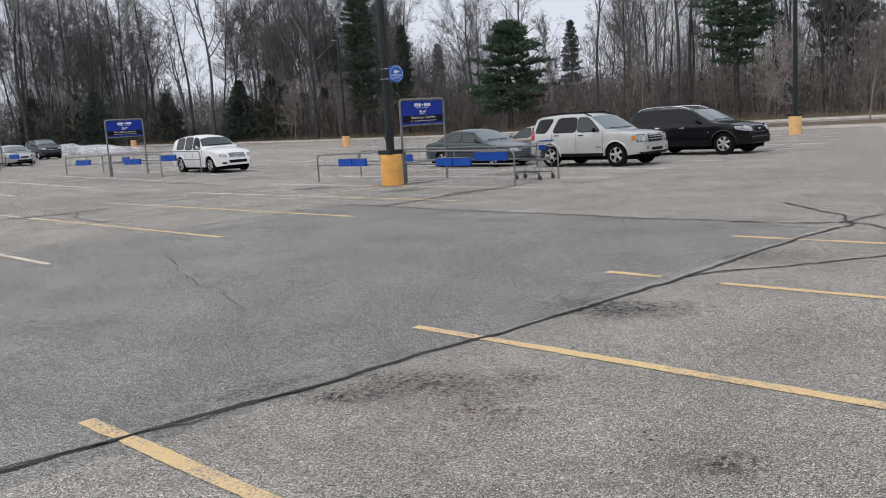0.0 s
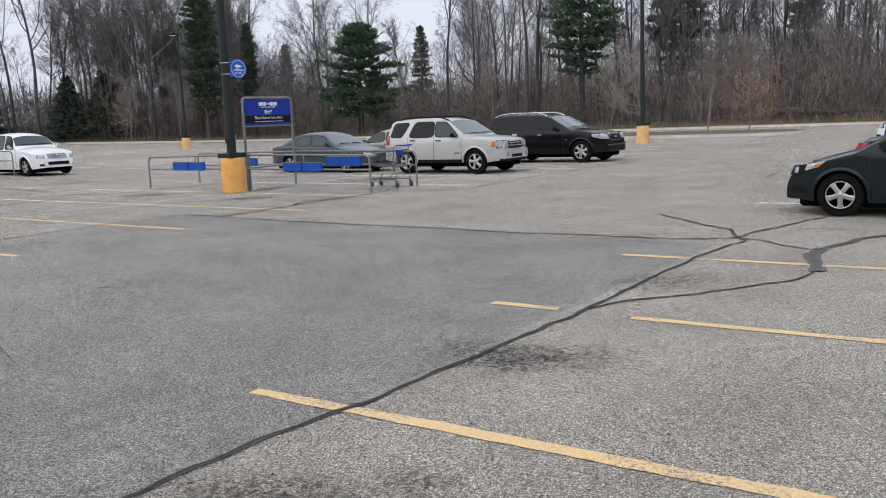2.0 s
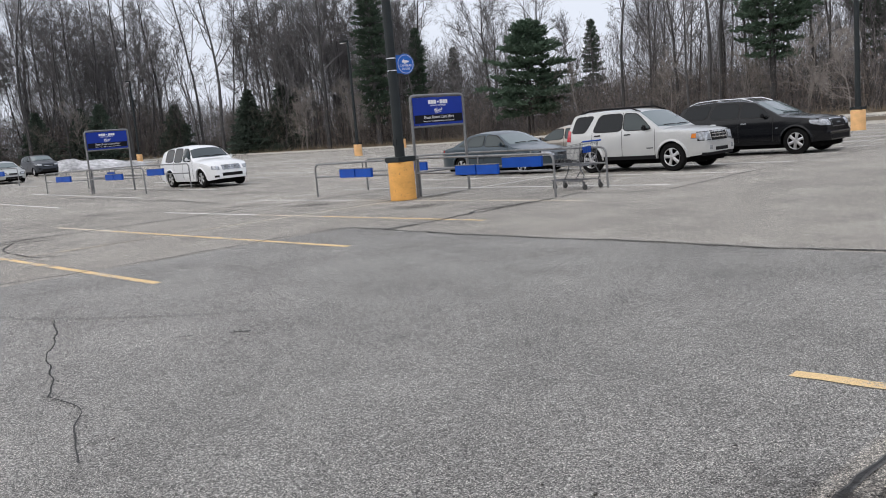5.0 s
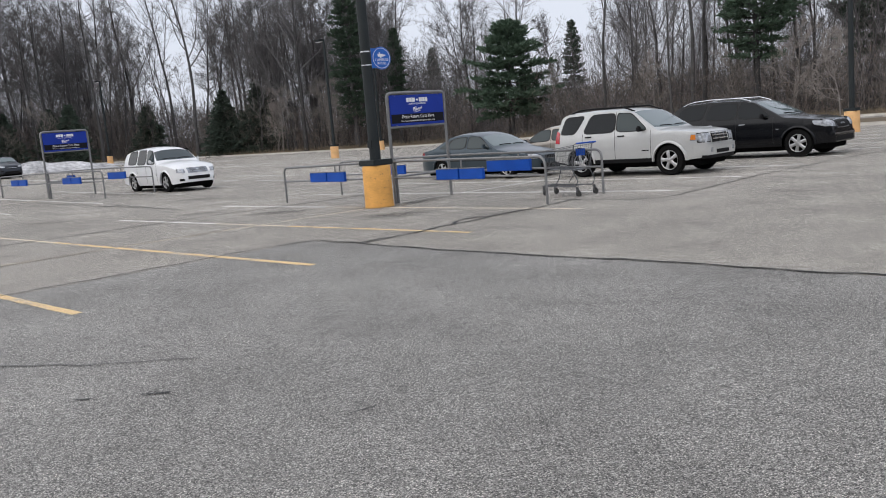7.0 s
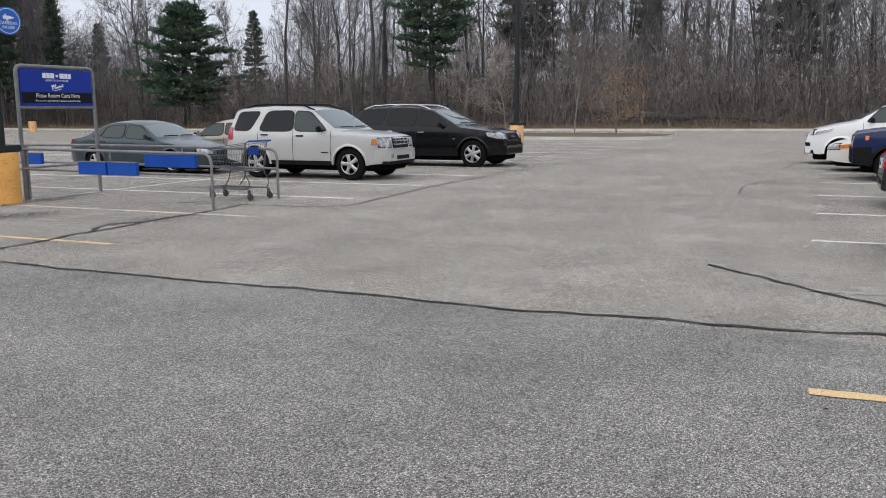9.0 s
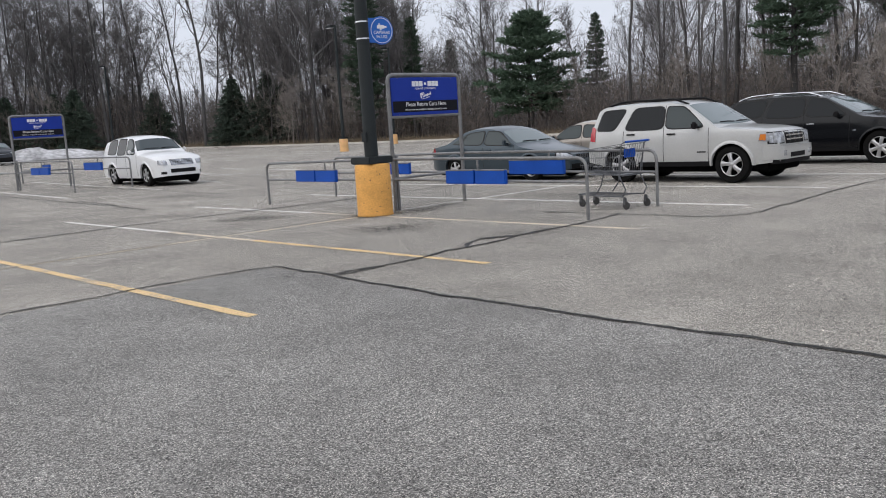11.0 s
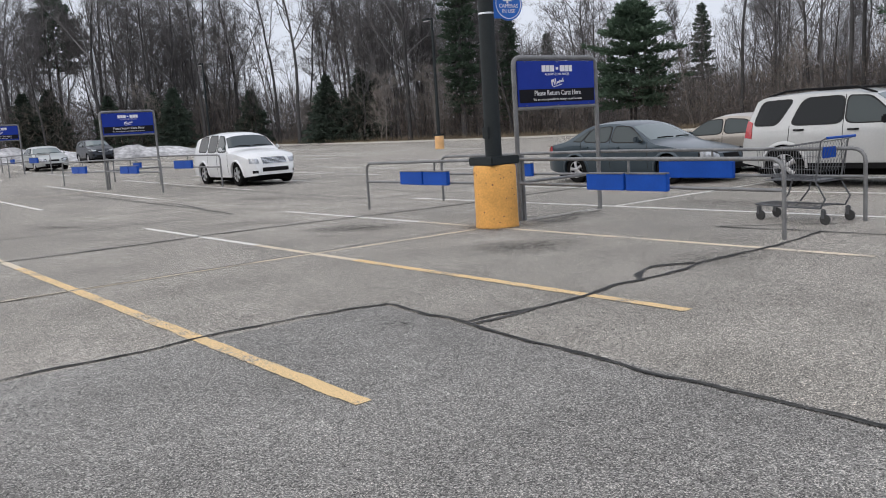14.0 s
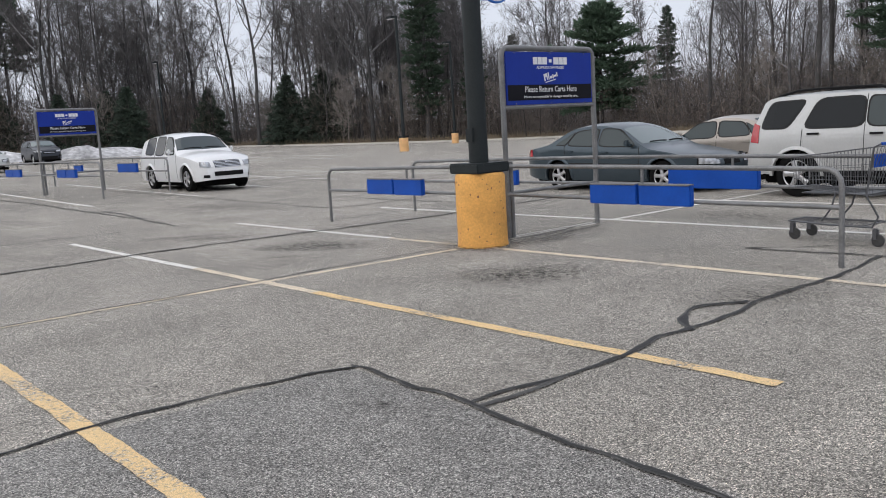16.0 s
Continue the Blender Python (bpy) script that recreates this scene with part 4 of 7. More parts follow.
# ---- parked cars ----
class Shape:
    """A car body as a surface over s (metres back from the nose) and z. x points forward."""

    def __init__(self, **k):
        self.L, self.W, self.wb, self.fo, self.R = k["L"], k["W"], k["wb"], k["fo"], k["R"]
        self.top_pts, self.sill, self.belt = k["top"], k["sill"], k["belt"]
        self.tumble = k.get("tumble", 0.32)
        self.nose, self.tail = k.get("nose", 0.16), k.get("tail", 0.10)
        self.crown = k.get("crown", 0.05)
        ss = np.linspace(0, self.L, 500)
        zs = np.interp(ss, [p[0] for p in self.top_pts], [p[1] for p in self.top_pts])
        ker = np.hanning(k.get("soft", 15))
        pad = len(ker) // 2
        sm = np.convolve(np.pad(zs, pad, mode="edge"), ker / ker.sum(), mode="valid")
        ends = np.clip(np.minimum(ss, self.L - ss) / 0.12, 0, 1)
        self.ss, self.zs = ss, zs * (1 - ends) + sm[:500] * ends
        self.wheels = (self.fo, self.fo + self.wb)
        self.arch = self.R * 1.14

    def top(self, s):
        return float(np.interp(s, self.ss, self.zs))

    def half(self, s):
        w = self.W / 2
        f = max(0.0, 1 - s / 0.75)
        r = max(0.0, 1 - (self.L - s) / 0.6)
        return w * (1 - self.nose * f * f - self.tail * r * r)

    def belt_z(self, s):
        return min(self.belt[0] + (self.belt[1] - self.belt[0]) * s / self.L, self.top(s) - self.crown - 0.005)

    def bottom(self, s):
        z = self.sill + 0.05 * max(0, 1 - s / 0.5) + 0.09 * max(0, 1 - (self.L - s) / 0.6)
        for c in self.wheels:
            d = self.arch ** 2 - (s - c) ** 2
            if d > 0:
                z = max(z, self.R * 0.98 + math.sqrt(d))
        return z

    def side(self, s, z):
        zb = self.belt_z(s)
        w = self.half(s)
        zm = 0.62
        low = w * (1 - 0.05 * ((min(z, zb) - zm) / 0.45) ** 2 * (1.6 if z < zm else 0.55))
        return low - self.tumble * max(0.0, z - zb)

    def roof(self, s, y):
        t = self.top(s)
        e = max(0.05, self.side(s, t - self.crown))
        return t - self.crown * min(1.0, abs(y) / e) ** 3

    def nose_s(self, y, z, rear=False):
        for i in range(0, 400):
            s = i * 0.006
            q = self.L - s if rear else s
            if self.top(q) - 0.01 >= z and self.side(q, z) >= abs(y):
                return q
        return self.L - 1.0 if rear else 1.0

    def x(self, s):
        return self.L / 2 - s


def grid_part(name, rows, inner, material, parent, label="", smooth=60):
    """A panel with thickness: a grid of outer points and the same grid set inwards, joined round the rim."""
    h, w = len(rows), len(rows[0])
    verts = [p for r in rows for p in r] + [p for r in inner for p in r]
    n = h * w
    faces = []
    for i in range(h - 1):
        for j in range(w - 1):
            a = i * w + j
            faces.append((a, a + 1, a + w + 1, a + w))
    rim = [j for j in range(w)] + [i * w + w - 1 for i in range(1, h)] + [(h - 1) * w + j for j in range(w - 2, -1, -1)] + [i * w for i in range(h - 2, 0, -1)]
    for a, b in zip(rim, rim[1:] + rim[:1]):
        faces.append((b, a, a + n, b + n))
    return mesh_part(name, verts, faces, material, parent, label, smooth)


def side_panel(sh, name, corners, sgn, material, parent, label="", lift=0.005, nu=9, nv=5, soft=0.0):
    """A panel on the flank between four corners (s, z): front-low, rear-low, rear-high, front-high."""
    rows, inner = [], []
    for j in range(nv):
        v = j / (nv - 1)
        ro, ri = [], []
        for i in range(nu):
            a, b = 2 * i / (nu - 1) - 1, 2 * v - 1
            u, v_ = (a * (1 - soft * b ** 6) + 1) / 2, (b * (1 - soft * 1.3 * a ** 8) + 1) / 2
            s = (1 - v_) * ((1 - u) * corners[0][0] + u * corners[1][0]) + v_ * ((1 - u) * corners[3][0] + u * corners[2][0])
            z = (1 - v_) * ((1 - u) * corners[0][1] + u * corners[1][1]) + v_ * ((1 - u) * corners[3][1] + u * corners[2][1])
            y = sh.side(s, z)
            ro.append((sh.x(s), sgn * (y + lift), z))
            ri.append((sh.x(s), sgn * (y - 0.02), z))
        rows.append(ro)
        inner.append(ri)
    return grid_part(name, rows, inner, material, parent, label)


def top_panel(sh, name, s0, s1, frac0, frac1, material, parent, label="", lift=0.006, bow=0.0):
    rows, inner = [], []
    for i in range(9):
        u = i / 8
        ro, ri = [], []
        for j in range(15):
            q = -1 + j / 7
            s = s0 + (s1 - s0) * u + bow * q * q * (1 - u if bow > 0 else u)
            e = max(0.05, sh.side(s, sh.top(s) - sh.crown))
            y = q * e * (frac0 + (frac1 - frac0) * u)
            z = sh.roof(s, y)
            ro.append((sh.x(s), y, z + lift))
            ri.append((sh.x(s), y, z - 0.02))
        rows.append(ro)
        inner.append(ri)
    return grid_part(name, rows, inner, material, parent, label)


def end_panel(sh, name, y0, y1, z0, z1, material, parent, rear=False, label="", lift=0.010, slant=0.0, nu=8, nv=4):
    """A panel on the nose or tail between y0..y1 and z0..z1; slant raises its outer end."""
    rows, inner = [], []
    d = -1 if rear else 1
    for j in range(nv):
        ro, ri = [], []
        for i in range(nu):
            u = i / (nu - 1)
            y = y0 + (y1 - y0) * u
            z = z0 + (z1 - z0) * j / (nv - 1) + slant * u * (0.3 + 0.7 * j / (nv - 1))
            s = sh.nose_s(y, z, rear)
            ro.append((sh.x(s) + d * lift, y, z))
            ri.append((sh.x(s) - d * 0.03, y * 0.995, z))
        rows.append(ro)
        inner.append(ri)
    return grid_part(name, rows, inner, material, parent, label)


WHEEL_MESHES = {}


def wheel_meshes(R, style):
    """Tyre, rim barrel and spokes, shared by alike wheels; the outer face looks to -y."""
    key = (R, style)
    if key in WHEEL_MESHES:
        return WHEEL_MESHES[key]
    w, ri = 0.105, R * 0.67
    v, f = lathe([(ri, -w * 0.9), (R * 0.86, -w), (R * 0.955, -w * 0.88), (R, -w * 0.6), (R, w * 0.6), (R * 0.95, w * 0.9), (R * 0.8, w), (ri, w * 0.9)], 36, "y")
    tyre = mesh_of("tyre", v, f, TYRE, 40)
    v, f = lathe([(ri + 0.004, w * 0.8), (ri, -w * 0.6), (ri + 0.012, -w * 0.93), (ri - 0.012, -w * 0.95), (ri - 0.03, -w * 0.5), (ri * 0.9, w * 0.2), (0.0, w * 0.25)], 30, "y")
    barrel = mesh_of("rim", v, f, UNDER if style != "cover" else ALLOY, 40)
    verts, faces = [], []
    count = {"five": 5, "six": 6, "seven": 7, "cover": 9, "star": 5}[style]
    for k in range(count):
        a = 2 * math.pi * k / count
        for side_i, (r0, r1, w0, w1) in enumerate(((0.02, ri - 0.005, 0.042, 0.058) if style in ("five", "star") else (0.02, ri - 0.005, 0.042, 0.048),)):
            b = len(verts)
            for r, ww, yy in ((r0, w0, -w * 0.82), (ri * 0.55, w0 * 0.85, -w * 0.86), (r1, w1, -w * 0.72)):
                for s_, dy in ((-1, 0), (-0.6, -0.012), (0.6, -0.012), (1, 0), (1, 0.03), (-1, 0.03)):
                    px, pz = r, s_ * ww * R / 0.36
                    verts.append((px * math.cos(a) - pz * math.sin(a), yy + dy, px * math.sin(a) + pz * math.cos(a)))
            for q in range(2):
                for e in range(6):
                    i0, i1 = b + q * 6 + e, b + q * 6 + (e + 1) % 6
                    faces.append((i0, i1, i1 + 6, i0 + 6))
    b = len(verts)
    hv, hf = lathe([(0.0, -w * 0.98), (0.035, -w * 0.97), (0.065, -w * 0.85), (0.075, -w * 0.6)], 18, "y")
    verts += hv
    faces += [tuple(b + q for q in fc) for fc in hf]
    rim_lip, lf = lathe([(ri - 0.001, -w * 0.90), (ri - 0.018, -w * 0.93), (ri - 0.03, -w * 0.82)], 36, "y")
    b = len(verts)
    verts += rim_lip
    faces += [tuple(b + q for q in fc) for fc in lf]
    spokes = mesh_of("spokes", verts, faces, ALLOY, 35)
    WHEEL_MESHES[key] = (tyre, barrel, spokes)
    return WHEEL_MESHES[key]


def build_car(label, sh, m, paint, glass_side, windows, windscreen, backlight, wheel="five", category="car", lower=None,
              lamps=(), doors=(), handles=(), rails=False, mirror=(0, 0), handle_mat=None, name="car", extras=None, dark_rear=None, arch_mat=None, screen=None):
    c = thing(name, m, label, category, "parked cars")
    st = sorted(set([round(v, 3) for v in np.linspace(0, sh.L, 44)] + [0.02, 0.05, 0.09, sh.L - 0.02, sh.L - 0.05, sh.L - 0.09]
                    + [round(w + sh.arch * q, 3) for w in sh.wheels for q in (-1.0, -0.985, -0.94, -0.86, -0.74, -0.6, -0.42, -0.22, 0, 0.22, 0.42, 0.6, 0.74, 0.86, 0.94, 0.985, 1.0)]))
    st = [s for s in st if 0 <= s <= sh.L]
    verts, faces = [], []
    ring = 0
    for s in st:
        z0, zb, t = sh.bottom(s), sh.belt_z(s), sh.top(s)
        z0 = min(z0, zb - 0.02)
        e_z = t - sh.crown
        pts = [(sh.side(s, z0) - 0.05, z0 + 0.005)]
        pts += [(sh.side(s, z), z) for z in np.linspace(z0, zb, 8)]
        pts += [(sh.side(s, z), z) for z in np.linspace(zb, max(e_z, zb + 0.001), 5)[1:]]
        e = max(0.05, pts[-1][0])
        pts += [(e * q, sh.roof(s, e * q)) for q in (0.93, 0.84, 0.7, 0.5, 0.25)]
        full = [(y, z) for y, z in pts] + [(0.0, sh.roof(s, 0))] + [(-y, z) for y, z in reversed(pts)]
        ring = len(full)
        verts += [(sh.x(s), y, z) for y, z in full]
    for i in range(len(st) - 1):
        for j in range(ring - 1):
            a = i * ring + j
            faces.append((a, a + ring, a + ring + 1, a + 1))
    faces.append(tuple(range(ring)))
    e = (len(st) - 1) * ring
    faces.append(tuple(range(e + ring - 1, e - 1, -1)))
    body = mesh_part("body", verts, faces, paint, c, smooth=32)
    # dark floor and wheel wells
    wi = sh.W / 2 - 0.24
    bm = bmesh.new()
    add_box(bm, sh.x(sh.L - 0.25), sh.x(0.2), -wi, wi, max(0.13, sh.sill - 0.14), min(0.78, sh.belt[0] - 0.2), bevel=0.03)
    add_box(bm, sh.x(sh.wheels[1] - sh.arch), sh.x(sh.wheels[0] + sh.arch), -sh.W / 2 + 0.1, sh.W / 2 - 0.1, sh.sill - 0.005, sh.sill + 0.1, bevel=0.02)
    part("underbody", bm, UNDER, c, "dark floor and wheel wells")
    # wheels
    tyre, barrel, spokes = wheel_meshes(sh.R, wheel)
    for s in sh.wheels:
        for sgn in (-1, 1):
            w = new("wheel", tyre)
            w.parent = c
            w.matrix_basis = pose(sh.x(s), sgn * (sh.half(sh.L / 2) - 0.125), sh.R, 0, 17 if sgn > 0 else 40, 0 if sgn < 0 else 180)
            tagged(w, "black tyre on a silver wheel")
            for nm, me in (("rim", barrel), ("spokes", spokes)):
                o = new(nm, me)
                o.parent = w
    # glass
    for sgn in (-1, 1):
        for k, q in enumerate(windows):
            cs, cz = sum(a for a, b in q) / 4, sum(b for a, b in q) / 4
            side_panel(sh, "window_seal", [(a + math.copysign(0.028, a - cs), b + math.copysign(0.022, b - cz)) for a, b in q], sgn, SEAM, c, lift=0.0025, nu=13, nv=9, soft=0.10)
            side_panel(sh, "window", q, sgn, glass_side if k < 1 else (dark_rear or glass_side), c, nu=13, nv=9, soft=0.10)
        for s0, s1, z0, z1, lean in doors:
            side_panel(sh, "door_gap", [(s0, z0), (s0 + 0.010, z0), (s0 + lean + 0.010, z1), (s0 + lean, z1)], sgn, SEAM, body, lift=0.004, nu=2, nv=12)
        for s0, z0 in handles:
            side_panel(sh, "door_handle", [(s0, z0), (s0 + 0.19, z0), (s0 + 0.19, z0 + 0.032), (s0, z0 + 0.032)], sgn, handle_mat or paint, c, lift=0.03, nu=5, nv=3)
        if mirror[0]:
            ms, mz = mirror
            y = sh.side(ms, mz)
            bm = box_bm(sh.x(ms) - 0.07, sh.x(ms) + 0.06, sgn * (y + 0.045) - 0.09 * (sgn < 0), sgn * (y + 0.045) + 0.09 * (sgn > 0) + 0.0, mz - 0.02, mz + 0.12, bevel=0.03)
            for v in bm.verts:
                v.co.y += sgn * 0.03
            add_box(bm, sh.x(ms) - 0.03, sh.x(ms) + 0.03, min(sgn * (y - 0.05), sgn * (y + 0.09)), max(sgn * (y - 0.05), sgn * (y + 0.09)), mz - 0.01, mz + 0.04, bevel=0.01)
            part("wing_mirror", bm, DARK_PLASTIC if lower or name == "suv" else paint, c, smooth=40)
        for s in sh.wheels:
            rows, inner = [], []
            for rr, lf in ((sh.arch - 0.004, 0.022), (sh.arch + 0.03, 0.024), (sh.arch + 0.055, 0.004)):
                ro, ri = [], []
                for q in range(19):
                    a = radians(-6 + 192 * q / 18)
                    ss, zz = s - rr * math.cos(a), max(sh.R * 0.98 + rr * math.sin(a), sh.sill)
                    y = sh.side(min(max(ss, 0), sh.L), zz)
                    ro.append((sh.x(ss), sgn * (y + lf), zz))
                    ri.append((sh.x(ss), sgn * (y - 0.03), zz))
                rows.append(ro)
                inner.append(ri)
            grid_part("arch_lip", rows, inner, arch_mat or paint, c)
        if lower:
            a, b = sh.wheels[0] + sh.arch + 0.02, sh.wheels[1] - sh.arch - 0.02
            side_panel(sh, "rocker_trim", [(a, sh.sill - 0.01), (b, sh.sill - 0.01), (b, sh.sill + lower), (a, sh.sill + lower)], sgn, DARK_PLASTIC, c, "dark plastic sill trim", lift=0.012, nu=8, nv=3)
        if rails:
            pts = []
            for q in range(13):
                sr = rails[0] + (rails[1] - rails[0]) * q / 12
                up = 0.062 * min(1, q / 2, (12 - q) / 2)
                pts.append((sh.x(sr), sgn * sh.W * 0.335, sh.roof(sr, sh.W * 0.335) + up))
            Tubes().run(pts, 0.021, 8, True).part("roof_rail", rails[2], c)
    ws = top_panel(sh, "windscreen", windscreen[0], windscreen[1], 0.93, 0.90, screen or WINDSCREEN, c, bow=0.10)
    top_panel(sh, "rear_window", backlight[0], backlight[1], 0.86, 0.84, dark_rear or glass_side, c)
    for sgn in (-1, 1):
        s0 = windscreen[0] + 0.06
        pts = [(sh.x(s), sgn * y0, sh.roof(s, y0) + 0.018) for s, y0 in ((s0 + 0.02, 0.55), (s0 + 0.01, 0.25), (s0 - 0.01, 0.05))]
        Tubes().run(pts, 0.011, 5).part("wiper", DARK_PLASTIC, ws)
    for q in lamps:
        kind, y0, y1, z0, z1, mat, rear, slant = q
        for sgn in ((-1, 1) if y0 > 0 else (1,)):
            if kind == "headlamp":
                end_panel(sh, "lamp_bezel", sgn * (y0 - 0.02), sgn * (y1 + 0.015), z0 - 0.018, z1 + 0.018, DARK_PLASTIC, c, rear, slant=slant, lift=0.006)
            end_panel(sh, kind, sgn * y0, sgn * y1, z0, z1, mat, c, rear, slant=slant, lift=0.062 if kind == "fog_lamp" else 0.012 if kind != "grille_bar" else 0.02)
    if extras:
        extras(sh, c, body)
    return c


def ground_at(x, y, rz, k=0.93):
    return pose(x, y, height(x, y), 0, 0, rz) @ Matrix.Diagonal((k, k, k, 1))


def bars_on_plate(sh, c, z, rear):
    p = end_panel(sh, "number_plate", -0.16, 0.16, z, z + 0.15, PLATE, c, rear, "white number plate with plain bars", lift=0.02, nu=4, nv=3)
    end_panel(sh, "plate_bar", -0.11, 0.11, z + 0.05, z + 0.10, SIGN_BLUE, p, rear, lift=0.026, nu=4, nv=2)


SILVER = car_paint("pale_silver_paint", (0.50, 0.505, 0.50), 0.3, 0.3, 0.7)
# upright compact SUV, pale silver
ESCAPE = Shape(L=4.43, W=1.81, wb=2.62, fo=0.88, R=0.372, sill=0.35, belt=(1.02, 1.09), tumble=0.26, nose=0.30, tail=0.13, soft=13, crown=0.045,
               top=[(0, 0.68), (0.03, 0.95), (0.12, 1.03), (0.5, 1.09), (1.18, 1.145), (1.92, 1.63), (2.3, 1.70), (3.3, 1.715), (3.95, 1.69), (4.12, 1.64), (4.36, 1.05), (4.40, 0.95), (4.43, 0.6)])


def escape_extras(sh, c, body):
    bumper = end_panel(sh, "front_bumper", -0.80, 0.80, 0.44, 0.70, SILVER, c, lift=0.055, nu=20, nv=6)
    end_panel(sh, "chin", -0.70, 0.70, 0.36, 0.44, DARK_PLASTIC, bumper, lift=0.035, nu=14, nv=3)
    end_panel(sh, "lower_grille", -0.30, 0.30, 0.47, 0.56, DARK_PLASTIC, c, lift=0.062)
    for z in (0.80, 0.88):
        end_panel(sh, "grille_bar", -0.36, 0.36, z, z + 0.028, CHROME, c, lift=0.022, nv=2)
    for y in (-0.2, 0.0, 0.2):
        end_panel(sh, "grille_bar", y - 0.012, y + 0.012, 0.73, 0.97, CHROME, c, lift=0.021, nu=2)
    end_panel(sh, "plate_mount", -0.17, 0.17, 0.53, 0.70, DARK_PLASTIC, c, lift=0.03, nu=4)
    for sgn in (-1, 1):
        side_panel(sh, "quarter_badge", [(1.42, 0.62), (1.62, 0.62), (1.62, 0.645), (1.42, 0.645)], sgn, DARK_PLASTIC, c, nu=3, nv=2)
        side_panel(sh, "tail_lamp", [(4.19, 0.90), (4.36, 0.92), (4.30, 1.24), (4.18, 1.20)], sgn, LAMP_RED, c, "red tail lamp", lift=0.012, nu=4)
        side_panel(sh, "side_lamp", [(0.10, 0.79), (0.34, 0.81), (0.32, 0.95), (0.12, 0.96)], sgn, LAMP_CLEAR, c, "clear side of the headlamp", lift=0.012, nu=4)
        side_panel(sh, "side_marker", [(0.22, 0.82), (0.33, 0.83), (0.31, 0.94), (0.22, 0.94)], sgn, LAMP_AMBER, c, "amber side marker", lift=0.016, nu=4)
    part("antenna", box_bm(sh.x(1.6) - 0.004, sh.x(1.6) + 0.004, 0.60, 0.608, 1.2, 1.72), DARK_PLASTIC, c)


build_car("pale silver compact SUV with dark tinted rear windows, parked facing out", ESCAPE, ground_at(-10.80, 20.3, 0, 0.955), SILVER, GLASS,
          [[(1.44, 1.13), (2.36, 1.13), (2.36, 1.585), (1.97, 1.56)], [(2.43, 1.13), (3.40, 1.13), (3.16, 1.585), (2.43, 1.59)], [(3.68, 1.14), (4.15, 1.15), (3.98, 1.565), (3.37, 1.58)]],
          (1.20, 1.90), (4.13, 4.33), "five", "SUV", 0.09,
          lamps=[("headlamp", 0.45, 0.74, 0.76, 0.96, LAMP_CLEAR, False, 0.0), ("grille", -0.38, 0.38, 0.73, 0.98, DARK_PLASTIC, False, 0),
                 ("fog_lamp", 0.47, 0.58, 0.51, 0.61, LAMP_CLEAR, False, 0)],
          doors=[(1.36, 0, 0.42, 1.12, 0.0), (2.40, 0, 0.42, 1.62, 0.0), (3.42, 0, 0.72, 1.12, -0.02)], handles=[(2.12, 1.0), (3.12, 1.02)],
          rails=(1.95, 3.95, DARK_PLASTIC), mirror=(1.62, 1.12), handle_mat=DARK_PLASTIC, name="suv", extras=escape_extras, dark_rear=DARK_GLASS)

BLACK = car_paint("black_paint", (0.003, 0.0035, 0.005), 0.0, 0.2, 0.2)
# large black crossover
ACADIA = Shape(L=5.10, W=1.98, wb=3.02, fo=0.89, R=0.395, sill=0.33, belt=(1.06, 1.16), tumble=0.30, nose=0.28, tail=0.16, soft=17, crown=0.05,
               top=[(0, 0.62), (0.04, 0.90), (0.16, 1.02), (0.6, 1.11), (1.32, 1.19), (2.20, 1.66), (2.65, 1.745), (3.6, 1.77), (4.4, 1.73), (4.72, 1.66), (5.02, 1.12), (5.07, 1.0), (5.10, 0.65)])


def acadia_extras(sh, c, body):
    end_panel(sh, "front_bumper", -0.88, 0.88, 0.36, 0.66, BLACK, c, lift=0.04, nu=20, nv=6)
    end_panel(sh, "grille_surround", -0.40, 0.40, 0.74, 0.99, CHROME, c, lift=0.014)
    end_panel(sh, "grille", -0.36, 0.36, 0.77, 0.96, DARK_PLASTIC, c, lift=0.024)
    end_panel(sh, "grille_badge", -0.12, 0.12, 0.845, 0.89, CHROME, c, lift=0.032, nu=4, nv=2, label="plain silver badge bar")
    end_panel(sh, "bumper_trim", -0.70, 0.70, 0.575, 0.62, CHROME, c, lift=0.05, nu=14, nv=2)
    end_panel(sh, "lower_intake", -0.6, 0.6, 0.40, 0.54, DARK_PLASTIC, c, lift=0.047, nu=12)
    for sgn in (-1, 1):
        side_panel(sh, "lamp_side", [(0.16, 0.82), (0.44, 0.88), (0.50, 1.0), (0.20, 0.98)], sgn, LAMP_CLEAR, c, "clear side of the headlamp", lift=0.012, nu=6, soft=0.1)
        side_panel(sh, "fender_badge", [(1.42, 0.80), (1.50, 0.80), (1.50, 0.83), (1.42, 0.83)], sgn, CHROME, c, nu=2, nv=2)
        side_panel(sh, "tail_lamp", [(4.86, 0.95), (5.04, 0.95), (4.98, 1.22), (4.84, 1.22)], sgn, LAMP_RED, c, lift=0.012, nu=4)


